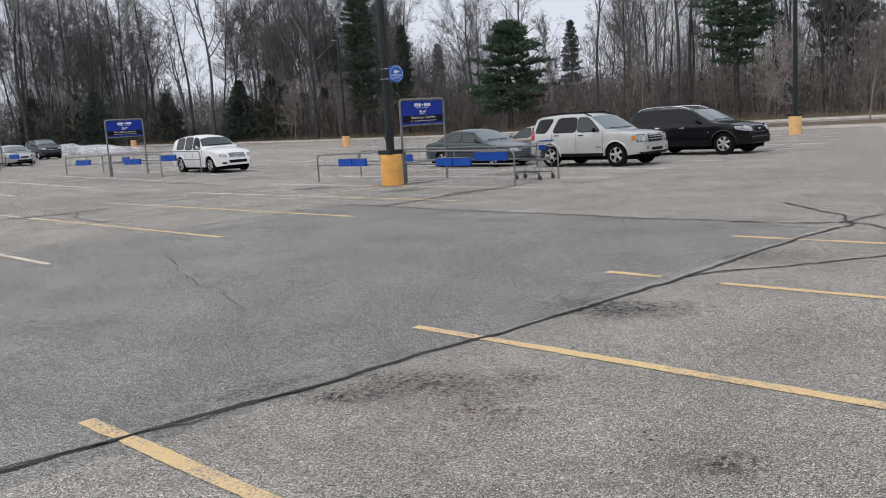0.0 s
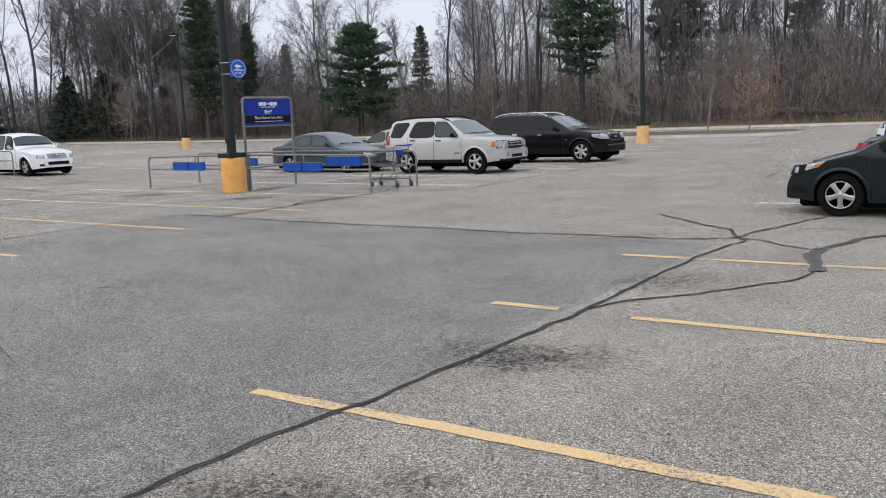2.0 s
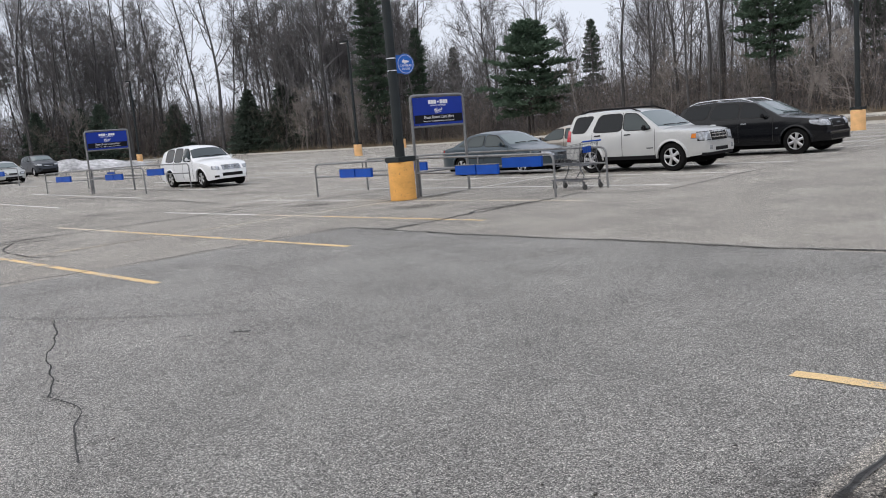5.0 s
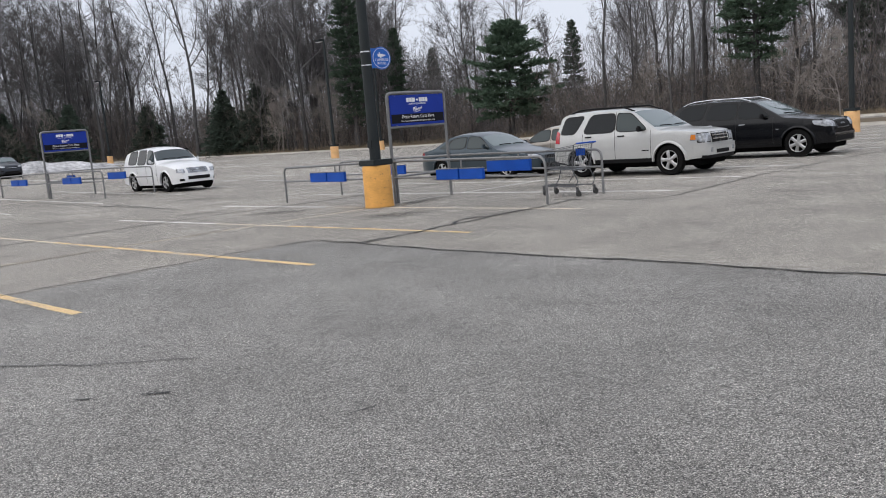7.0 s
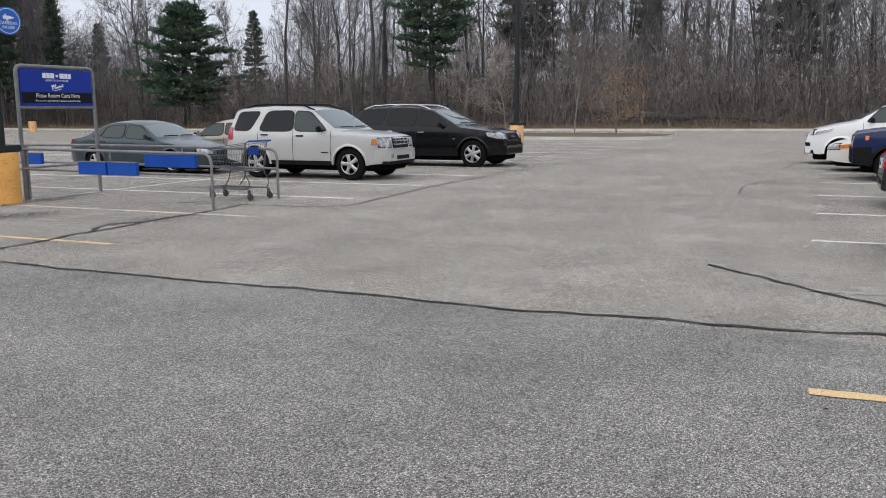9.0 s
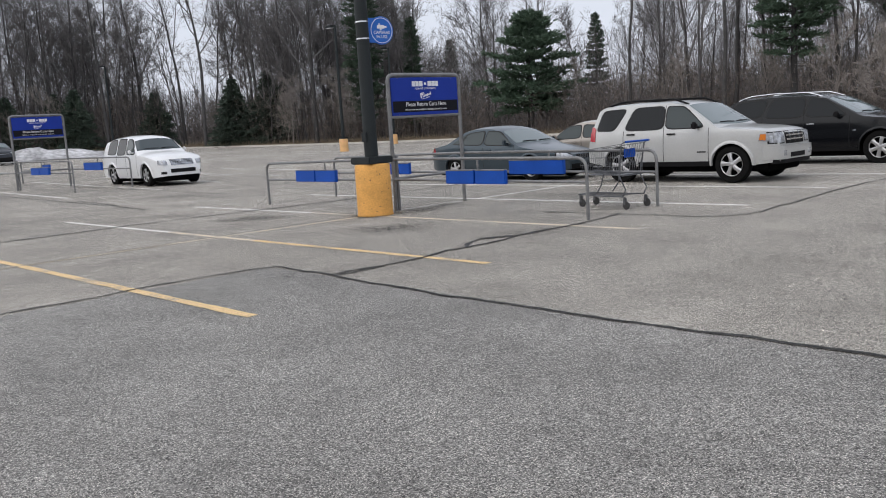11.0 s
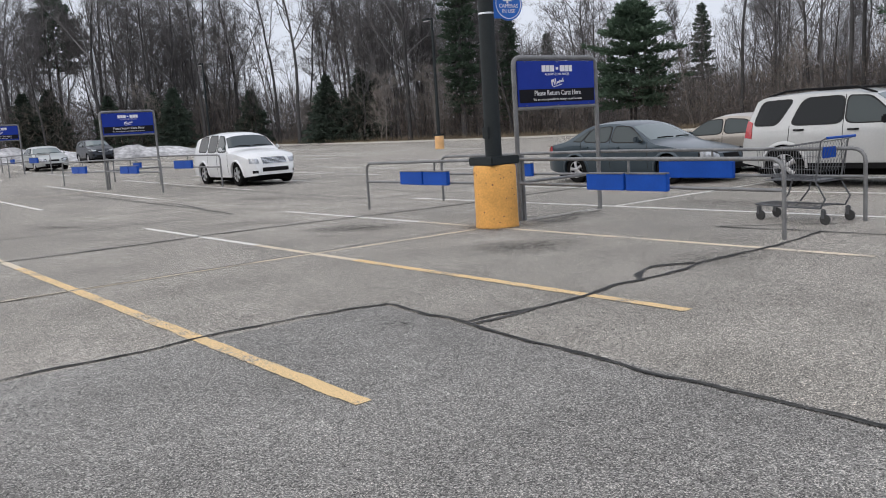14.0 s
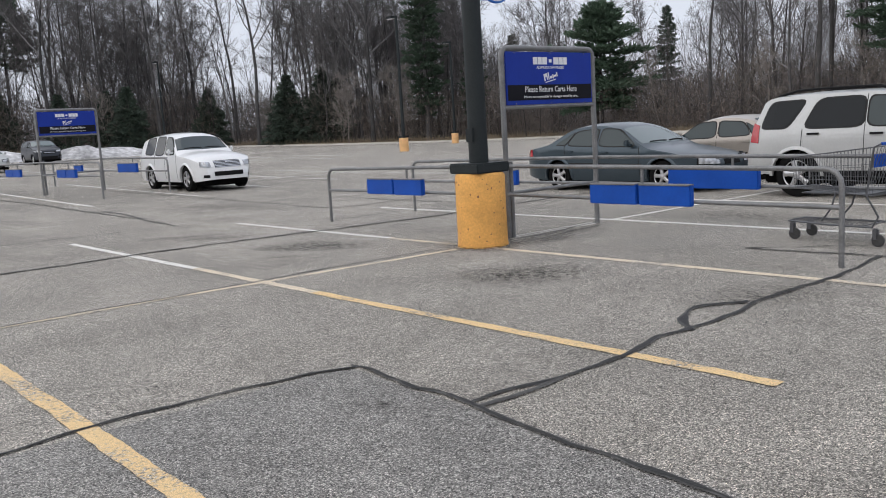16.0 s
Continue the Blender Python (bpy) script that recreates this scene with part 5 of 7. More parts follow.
build_car("large black crossover SUV with chrome door handles, parked facing out", ACADIA, ground_at(-10.12, 25.1, 0), BLACK, DARK_GLASS,
          [[(1.62, 1.17), (2.66, 1.18), (2.60, 1.64), (2.20, 1.60)], [(2.74, 1.18), (3.72, 1.20), (3.55, 1.66), (2.70, 1.645)], [(3.84, 1.22), (4.72, 1.25), (4.48, 1.62), (3.68, 1.66)]],
          (1.36, 2.16), (4.74, 4.98), "six", "SUV", 0.08,
          lamps=[("headlamp", 0.52, 0.84, 0.80, 0.96, LAMP_CLEAR, False, 0.05)],
          doors=[(1.58, 0, 0.42, 1.16, 0.0), (2.70, 0, 0.42, 1.66, 0.0), (3.80, 0, 0.78, 1.18, -0.02)], handles=[(2.42, 0.985), (3.45, 1.01)],
          rails=(2.35, 4.55, CHROME), mirror=(1.86, 1.16), handle_mat=CHROME, name="suv", extras=acadia_extras, dark_rear=DARK_GLASS)

# retro white wagon
HHR = Shape(L=4.48, W=1.76, wb=2.63, fo=0.90, R=0.350, sill=0.25, belt=(0.98, 1.04), tumble=0.30, nose=0.34, tail=0.08, soft=25, crown=0.10,
            top=[(0, 0.52), (0.05, 0.72), (0.2, 0.87), (0.5, 0.98), (0.9, 1.05), (1.46, 1.10), (1.95, 1.53), (2.3, 1.62), (2.9, 1.66), (3.7, 1.63), (4.15, 1.55), (4.38, 1.10), (4.45, 0.9), (4.48, 0.55)])


def hhr_extras(sh, c, body):
    end_panel(sh, "grille", -0.38, 0.38, 0.63, 0.82, DARK_PLASTIC, c, lift=0.012)
    for k in range(5):
        z = 0.635 + 0.038 * k
        end_panel(sh, "grille_bar", -0.39, 0.39, z, z + 0.018, CHROME, c, lift=0.022, nv=2)
    end_panel(sh, "lower_intake", -0.42, 0.42, 0.40, 0.52, DARK_PLASTIC, c, lift=0.012)
    for y in (-0.62, 0.62):
        end_panel(sh, "fog_lamp", y - 0.06, y + 0.06, 0.36, 0.44, DARK_PLASTIC, c, lift=0.012, nu=4)


WHITE = car_paint("white_paint", (0.80, 0.81, 0.82), 0.0, 0.3, 0.8)
build_car("white retro-styled wagon with rounded wings, parked facing out", HHR, ground_at(-29.3, 16.95, 0, 1.0), WHITE, GLASS,
          [[(1.60, 1.04), (2.29, 1.04), (2.29, 1.535), (1.96, 1.50)], [(2.41, 1.04), (3.07, 1.04), (3.03, 1.55), (2.41, 1.545)], [(3.18, 1.05), (3.88, 1.07), (3.77, 1.50), (3.15, 1.54)]],
          (1.50, 1.95), (4.12, 4.34), "five", "car", None,
          lamps=[("front_lamp", 0.50, 0.74, 0.65, 0.79, LAMP_CLEAR, False, 0.02)],
          doors=[(1.50, 0, 0.34, 1.05, 0.0), (2.34, 0, 0.34, 1.50, 0.0), (3.1, 0, 0.7, 1.05, 0.0)], handles=[(2.08, 0.94), (2.88, 0.95)],
          mirror=(1.74, 1.07), handle_mat=CHROME, extras=hhr_extras, dark_rear=DARK_GLASS, screen=DARK_SCREEN)

# grey-blue saloon
SEDAN_TOP = [(0, 0.50), (0.05, 0.66), (0.25, 0.74), (0.9, 0.86), (1.38, 0.93), (2.12, 1.33), (2.5, 1.42), (3.0, 1.43), (3.45, 1.37), (4.10, 1.03), (4.5, 0.985), (4.76, 0.95), (4.83, 0.82), (4.86, 0.5)]
STRATUS = Shape(L=4.86, W=1.79, wb=2.74, fo=1.02, R=0.32, sill=0.22, belt=(0.83, 0.95), tumble=0.42, nose=0.36, tail=0.24, soft=49, crown=0.06, top=SEDAN_TOP)


def saloon_extras(sh, c, body):
    end_panel(sh, "lower_intake", -0.5, 0.5, 0.28, 0.40, DARK_PLASTIC, c, lift=0.012)
    end_panel(sh, "grille", -0.26, 0.26, 0.52, 0.62, DARK_PLASTIC, c, lift=0.014)
    for sgn in (-1, 1):
        side_panel(sh, "tail_lamp", [(4.55, 0.74), (4.80, 0.74), (4.78, 0.90), (4.60, 0.90)], sgn, LAMP_RED, c, lift=0.012, nu=4)
        side_panel(sh, "rub_strip", [(1.50, 0.55), (3.55, 0.58), (3.55, 0.605), (1.50, 0.575)], sgn, SEAM, c, lift=0.006, nv=2)


def saloon(label, m, paint, sh=STRATUS, glass_mat=GLASS, wheel="five", extras=saloon_extras, dy=0.0):
    return build_car(label, sh, m, paint, glass_mat,
                     [[(1.62, 0.93), (2.62, 0.95), (2.58, 1.30), (2.14, 1.27)], [(2.72, 0.955), (3.50, 0.985), (3.28, 1.26), (2.68, 1.305)], [(3.56, 0.99), (3.84, 1.01), (3.52, 1.17), (3.34, 1.25)]],
                     (1.44, 2.10), (3.46, 4.06), wheel, "car", None,
                     lamps=[("headlamp", 0.42, 0.76, 0.54, 0.655, LAMP_CLEAR, False, 0.04)],
                     doors=[(1.56, 0, 0.34, 0.93, 0.0), (2.66, 0, 0.34, 1.30, 0.0), (3.52, 0, 0.60, 0.98, 0.05)], handles=[(2.36, 0.80), (3.32, 0.83)],
                     mirror=(1.78, 0.94), extras=extras)


SLATE = car_paint("slate_grey_paint", (0.050, 0.070, 0.086), 0.4, 0.28, 0.4)
BEIGE = car_paint("beige_paint", (0.40, 0.36, 0.32), 0.4)
PALE_GREY = car_paint("silver_green_paint", (0.42, 0.44, 0.43), 0.4)
saloon("slate-grey four-door saloon with a scuffed wing, parked nose in", ground_at(-15.97, 20.4, 0), SLATE)
saloon("beige four-door saloon parked beyond the silver SUV", ground_at(-15.6, 23.3, 180), BEIGE)
saloon("silver-green four-door saloon parked beside the cart corral", ground_at(-53.9, 16.15, 0), PALE_GREY)

# small dark hatchback in the near row
SONIC = Shape(L=4.04, W=1.74, wb=2.53, fo=0.83, R=0.335, sill=0.22, belt=(0.93, 1.06), tumble=0.32, nose=0.3, tail=0.1, soft=21, crown=0.06,
              top=[(0, 0.50), (0.05, 0.64), (0.16, 0.75), (0.45, 0.87), (1.05, 1.03), (1.80, 1.44), (2.2, 1.51), (2.9, 1.50), (3.5, 1.42), (3.86, 1.08), (4.0, 0.9), (4.04, 0.55)])


def hatch_extras(sh, c, body):
    for y0 in (0.50, 0.62):
        for sgn in (-1, 1):
            end_panel(sh, "headlamp", sgn * y0, sgn * (y0 + 0.09), 0.70, 0.79, LAMP_CLEAR, c, lift=0.014, nu=4)
    for sgn in (-1, 1):
        side_panel(sh, "side_lamp", [(0.30, 0.70), (0.52, 0.76), (0.62, 0.85), (0.34, 0.80)], sgn, LAMP_CLEAR, c, "clear side of the headlamp", lift=0.010, nu=5)
        side_panel(sh, "lamp_housing", [(0.05, 0.62), (0.30, 0.66), (0.33, 0.80), (0.12, 0.77)], sgn, DARK_PLASTIC, c, "black housing of the twin headlamps", lift=0.006, nu=5)
        side_panel(sh, "lamp_lens", [(0.13, 0.66), (0.20, 0.665), (0.21, 0.76), (0.15, 0.75)], sgn, LAMP_CLEAR, c, lift=0.014, nu=3)
        side_panel(sh, "fog_intake", [(0.06, 0.34), (0.34, 0.36), (0.27, 0.47), (0.07, 0.45)], sgn, DARK_PLASTIC, c, "dark corner intake", lift=0.008, nu=4)
        side_panel(sh, "side_marker", [(0.42, 0.74), (0.54, 0.78), (0.58, 0.83), (0.46, 0.80)], sgn, LAMP_AMBER, c, "amber side marker", lift=0.014, nu=4)
        side_panel(sh, "tail_lamp", [(3.75, 0.85), (3.95, 0.85), (3.85, 1.02), (3.7, 1.02)], sgn, LAMP_RED, c, lift=0.012, nu=4)
    end_panel(sh, "grille", -0.42, 0.42, 0.40, 0.56, DARK_PLASTIC, c, lift=0.012)
    end_panel(sh, "upper_grille", -0.36, 0.36, 0.62, 0.70, DARK_PLASTIC, c, lift=0.012)
    end_panel(sh, "chin", -0.66, 0.66, 0.25, 0.32, DARK_PLASTIC, c, lift=0.01, nu=12)
    bars_on_plate(sh, c, 0.42, False)


GREEN = car_paint("dark_teal_grey_paint", (0.016, 0.023, 0.028), 0.4, 0.25, 0.15)
build_car("dark teal-grey small hatchback with silver five-spoke wheels", SONIC, ground_at(2.58, 13.05, 180), GREEN, GLASS,
          [[(1.30, 1.03), (2.12, 1.05), (2.10, 1.40), (1.74, 1.36)], [(2.22, 1.05), (3.0, 1.09), (2.9, 1.40), (2.20, 1.41)], [(3.1, 1.1), (3.4, 1.13), (3.3, 1.34), (3.0, 1.4)]],
          (1.10, 1.78), (3.52, 3.82), "star", "car", None,
          doors=[(1.22, 0, 0.34, 1.02, 0.0), (2.16, 0, 0.34, 1.42, 0.0), (3.04, 0, 0.6, 1.06, 0.0)], handles=[(1.92, 0.90)],
          mirror=(1.42, 1.02), extras=hatch_extras)

# dark saloon standing tail to the aisle
DARK = car_paint("charcoal_paint", (0.028, 0.028, 0.032), 0.4)


def tail_extras(sh, c, body):
    for sgn in (-1, 1):
        end_panel(sh, "tail_lamp", sgn * 0.44, sgn * 0.74, 0.66, 0.86, LAMP_RED, c, True, "red tail lamp")
        end_panel(sh, "reverse_lamp", sgn * 0.44, sgn * 0.6, 0.72, 0.78, LAMP_CLEAR, c, True, lift=0.018)
        side_panel(sh, "tail_lamp", [(4.52, 0.70), (4.80, 0.68), (4.78, 0.88), (4.58, 0.88)], sgn, LAMP_RED, c, lift=0.012, nu=4)
    bars_on_plate(sh, c, 0.62, True)
    end_panel(sh, "rear_bumper_trim", -0.7, 0.7, 0.40, 0.46, DARK_PLASTIC, c, True, lift=0.02, nu=12)


saloon("charcoal four-door saloon with red tail lamps, parked tail to the aisle", ground_at(3.0, 17.95, 0), DARK, extras=tail_extras)

# boxy navy crossover
RENEGADE = Shape(L=4.23, W=1.80, wb=2.57, fo=0.78, R=0.35, sill=0.32, belt=(1.04, 1.12), tumble=0.2, nose=0.12, tail=0.07, soft=11, crown=0.05,
                 top=[(0, 0.72), (0.02, 0.96), (0.08, 1.06), (0.5, 1.12), (1.15, 1.17), (1.68, 1.60), (2.0, 1.68), (3.2, 1.69), (3.95, 1.63), (4.15, 1.15), (4.2, 1.0), (4.23, 0.6)])


def boxy_extras(sh, c, body):
    end_panel(sh, "grille", -0.45, 0.45, 0.80, 0.98, DARK_PLASTIC, c, lift=0.012)
    end_panel(sh, "front_bumper", -0.76, 0.76, 0.40, 0.70, DARK_PLASTIC, c, lift=0.03, nu=14, label="dark plastic front bumper")
    for sgn in (-1, 1):
        end_panel(sh, "headlamp", sgn * 0.52, sgn * 0.70, 0.80, 0.97, LAMP_CLEAR, c, lift=0.016, nu=4)
        side_panel(sh, "side_marker", [(0.24, 0.88), (0.31, 0.88), (0.31, 0.97), (0.24, 0.97)], sgn, LAMP_AMBER, c, "amber side marker", lift=0.02, nu=3)
        side_panel(sh, "bumper_side", [(0.03, 0.36), (0.42, 0.36), (0.36, 0.74), (0.02, 0.72)], sgn, DARK_PLASTIC, c, "dark plastic bumper side", lift=0.03, nu=6)


NAVY = car_paint("navy_paint", (0.012, 0.022, 0.085), 0.4)
build_car("boxy navy-blue crossover with dark plastic bumper", RENEGADE, ground_at(2.45, 23.4, 180, 0.95), NAVY, GLASS,
          [[(1.30, 1.15), (2.02, 1.15), (2.02, 1.58), (1.66, 1.56)], [(2.12, 1.15), (2.9, 1.17), (2.86, 1.58), (2.12, 1.58)], [(3.0, 1.18), (3.6, 1.2), (3.5, 1.52), (2.96, 1.56)]],
          (1.18, 1.66), (3.97, 4.13), "five", "SUV", 0.1,
          doors=[(1.26, 0, 0.42, 1.14, 0.0), (2.07, 0, 0.42, 1.58, 0.0)], handles=[(1.84, 1.0), (2.7, 1.02)], mirror=(1.45, 1.14), name="suv", extras=boxy_extras, arch_mat=DARK_PLASTIC, rails=(1.9, 3.6, DARK_PLASTIC))

# old white saloon and white crossover
OLD_WHITE = car_paint("old_white_paint", (0.70, 0.69, 0.66), 0.0, 0.45)


def old_white_extras(sh, c, body):
    end_panel(sh, "grille", -0.3, 0.3, 0.52, 0.62, CHROME, c, lift=0.014)
    for sgn in (-1, 1):
        side_panel(sh, "side_marker", [(0.26, 0.56), (0.58, 0.60), (0.58, 0.70), (0.30, 0.66)], sgn, LAMP_AMBER, c, "amber side marker", lift=0.014, nu=4)


saloon("old white four-door saloon with amber side lamps", ground_at(2.28, 26.1, 180, 0.95), OLD_WHITE, extras=old_white_extras)

ENCORE = Shape(L=4.28, W=1.78, wb=2.56, fo=0.88, R=0.345, sill=0.27, belt=(1.0, 1.13), tumble=0.28, nose=0.24, tail=0.1, soft=21, crown=0.06,
               top=[(0, 0.58), (0.05, 0.86), (0.2, 0.98), (0.7, 1.10), (1.18, 1.19), (1.85, 1.57), (2.3, 1.65), (3.1, 1.65), (3.8, 1.56), (4.1, 1.12), (4.24, 0.95), (4.28, 0.6)])


def encore_extras(sh, c, body):
    end_panel(sh, "grille", -0.40, 0.40, 0.70, 0.84, DARK_PLASTIC, c, lift=0.012)
    end_panel(sh, "grille_bar", -0.36, 0.36, 0.76, 0.785, CHROME, c, lift=0.022, nv=2)
    end_panel(sh, "lower_intake", -0.5, 0.5, 0.40, 0.52, DARK_PLASTIC, c, lift=0.012, nu=10)
    end_panel(sh, "chin", -0.76, 0.76, 0.30, 0.40, DARK_PLASTIC, c, lift=0.016, nu=14)
    for sgn in (-1, 1):
        end_panel(sh, "fog_lamp", sgn * 0.58, sgn * 0.74, 0.50, 0.60, DARK_PLASTIC, c, lift=0.014, nu=4)
        side_panel(sh, "side_lamp", [(0.20, 0.80), (0.62, 0.90), (0.70, 0.98), (0.28, 0.90)], sgn, LAMP_CLEAR, c, "clear side of the headlamp", lift=0.01, nu=5)


build_car("white small crossover with dark grille and sill trim", ENCORE, ground_at(1.5, 28.8, 180, 0.97), WHITE, GLASS,
          [[(1.45, 1.15), (2.2, 1.16), (2.2, 1.55), (1.84, 1.52)], [(2.3, 1.16), (3.1, 1.2), (3.0, 1.55), (2.3, 1.56)], [(3.2, 1.21), (3.6, 1.25), (3.45, 1.5), (3.1, 1.54)]],
          (1.22, 1.83), (3.83, 4.07), "five", "SUV", 0.09,
          lamps=[("headlamp", 0.46, 0.76, 0.80, 0.90, LAMP_CLEAR, False, 0.05)],
          doors=[(1.40, 0, 0.4, 1.14, 0.0), (2.25, 0, 0.4, 1.56, 0.0)], handles=[(2.0, 1.0), (2.9, 1.04)], mirror=(1.6, 1.15), name="suv", extras=encore_extras)

# dark crossover far to the west, before the snow
DUSK = car_paint("dark_blue_grey_paint", (0.025, 0.03, 0.04), 0.4)
build_car("dark blue-grey crossover parked before the snow heap", ENCORE, ground_at(-64.1, 21.5, 0), DUSK, GLASS,
          [[(1.45, 1.15), (2.2, 1.16), (2.2, 1.55), (1.84, 1.52)], [(2.3, 1.16), (3.1, 1.2), (3.0, 1.55), (2.3, 1.56)], [(3.2, 1.21), (3.6, 1.25), (3.45, 1.5), (3.1, 1.54)]],
          (1.22, 1.83), (3.83, 4.07), "five", "SUV", 0.09,
          lamps=[("headlamp", 0.46, 0.76, 0.80, 0.90, LAMP_CLEAR, False, 0.05)], doors=[(1.40, 0, 0.4, 1.14, 0.0), (2.25, 0, 0.4, 1.56, 0.0)],
          mirror=(1.6, 1.15), name="suv", extras=encore_extras)


# ---- where the larger trees stand ----
STAND = [(-93, 40.7, 0, 1.0), (-96.8, 36.5, 2, 1.0), (-87, 49, 1, 1.0), (-88, 51, 4, 1.05), (-83, 53.5, 0, 0.95), (-74, 54.6, 0, 1.05),
         (-77.2, 55.5, 2, 1.0), (-66.5, 72.5, 2, 0.95), (-68, 84, 2, 1.1), (-44.8, 67.5, 3, 0.8), (-44.3, 71.5, 2, 0.85), (-35.5, 67, 1, 0.95),
         (-35.9, 69.5, 3, 0.95), (-28.5, 72, 1, 0.85), (-26, 76, 5, 0.9), (-97, 31, 1, 1.0), (-97, 46, 5, 1.0), (-7.8, 78.1, 3, 1.0),
         (-5.2, 79.3, 1, 1.0), (-12.6, 82.5, 3, 0.9), (-11.2, 92, 5, 1.0), (-2.9, 77.5, 4, 0.9), (-0.1, 81.5, 3, 0.95), (2.7, 79.5, 0, 0.95), (-18.1, 85.6, 5, 0.9),
         (-104, 33.5, 3, 1.0), (-100, 40.2, 0, 1.05), (-94, 50, 3, 0.9), (-104, 24, 5, 1.0), (-106, 17, 2, 1.0),
         (-108, 29, 0, 0.92), (-112, 38, 2, 1.0), (-110, 34, 4, 1.0), (-113, 25, 1, 0.9), (-109, 44, 5, 0.9)]
BIG_PINE = "large dark green pine at the wood's edge"
SPRUCE_WORD = "small dark spruce in front of the bare wood"
EVERGREENS = [("slim", -70.5, 58.8, 0.98, "slim tall dark green pine"), ("slim", -69.0, 63.8, 0.66, "slim tall dark green pine"), ("slim", -79, 79, 0.62, "distant dark pine among bare trees"),
              ("round", -54.8, 66.2, 1.0, "broad full dark green pine at the wood's edge"), ("slim", -63, 87.5, 0.7, "distant dark pine among bare trees"),
              ("tall", -30.0, 67.2, 1.0, BIG_PINE), ("tall", -25.5, 79, 1.0, "thin-crowned pine among bare trees"), 
              ("tall", -3.0, 83, 1.0, BIG_PINE), ("slim", -17.5, 92, 0.9, "distant dark pine among bare trees"),
              ("spruce", -97.2, 36.8, 0.95, SPRUCE_WORD), ("spruce", -95.0, 38.3, 1.0, SPRUCE_WORD), ("spruce", -94.8, 47.2, 0.95, SPRUCE_WORD), ("spruce", -84.2, 51.2, 1.1, SPRUCE_WORD),
              ("spruce", -82.0, 54.2, 1.2, SPRUCE_WORD), ("spruce", -98.6, 32.4, 0.9, SPRUCE_WORD), ("spruce", -102.5, 24.8, 1.0, SPRUCE_WORD), ("spruce", -102, 27.2, 1.05, SPRUCE_WORD),
              ("thin", -121, 33, 0.95, "high thin-crowned pine behind bare trees"), ("slim", 6.5, 84, 0.9, BIG_PINE)]
ISLAND_TREES = [(-75.5, 52.7, 1.05, 20), (-70.5, 55.3, 1.1, 200), (-16.6, 48.4, 0.75, 80), (-13.0, 49.6, 0.85, 300)]
OAK = (-10.9, 50.8)


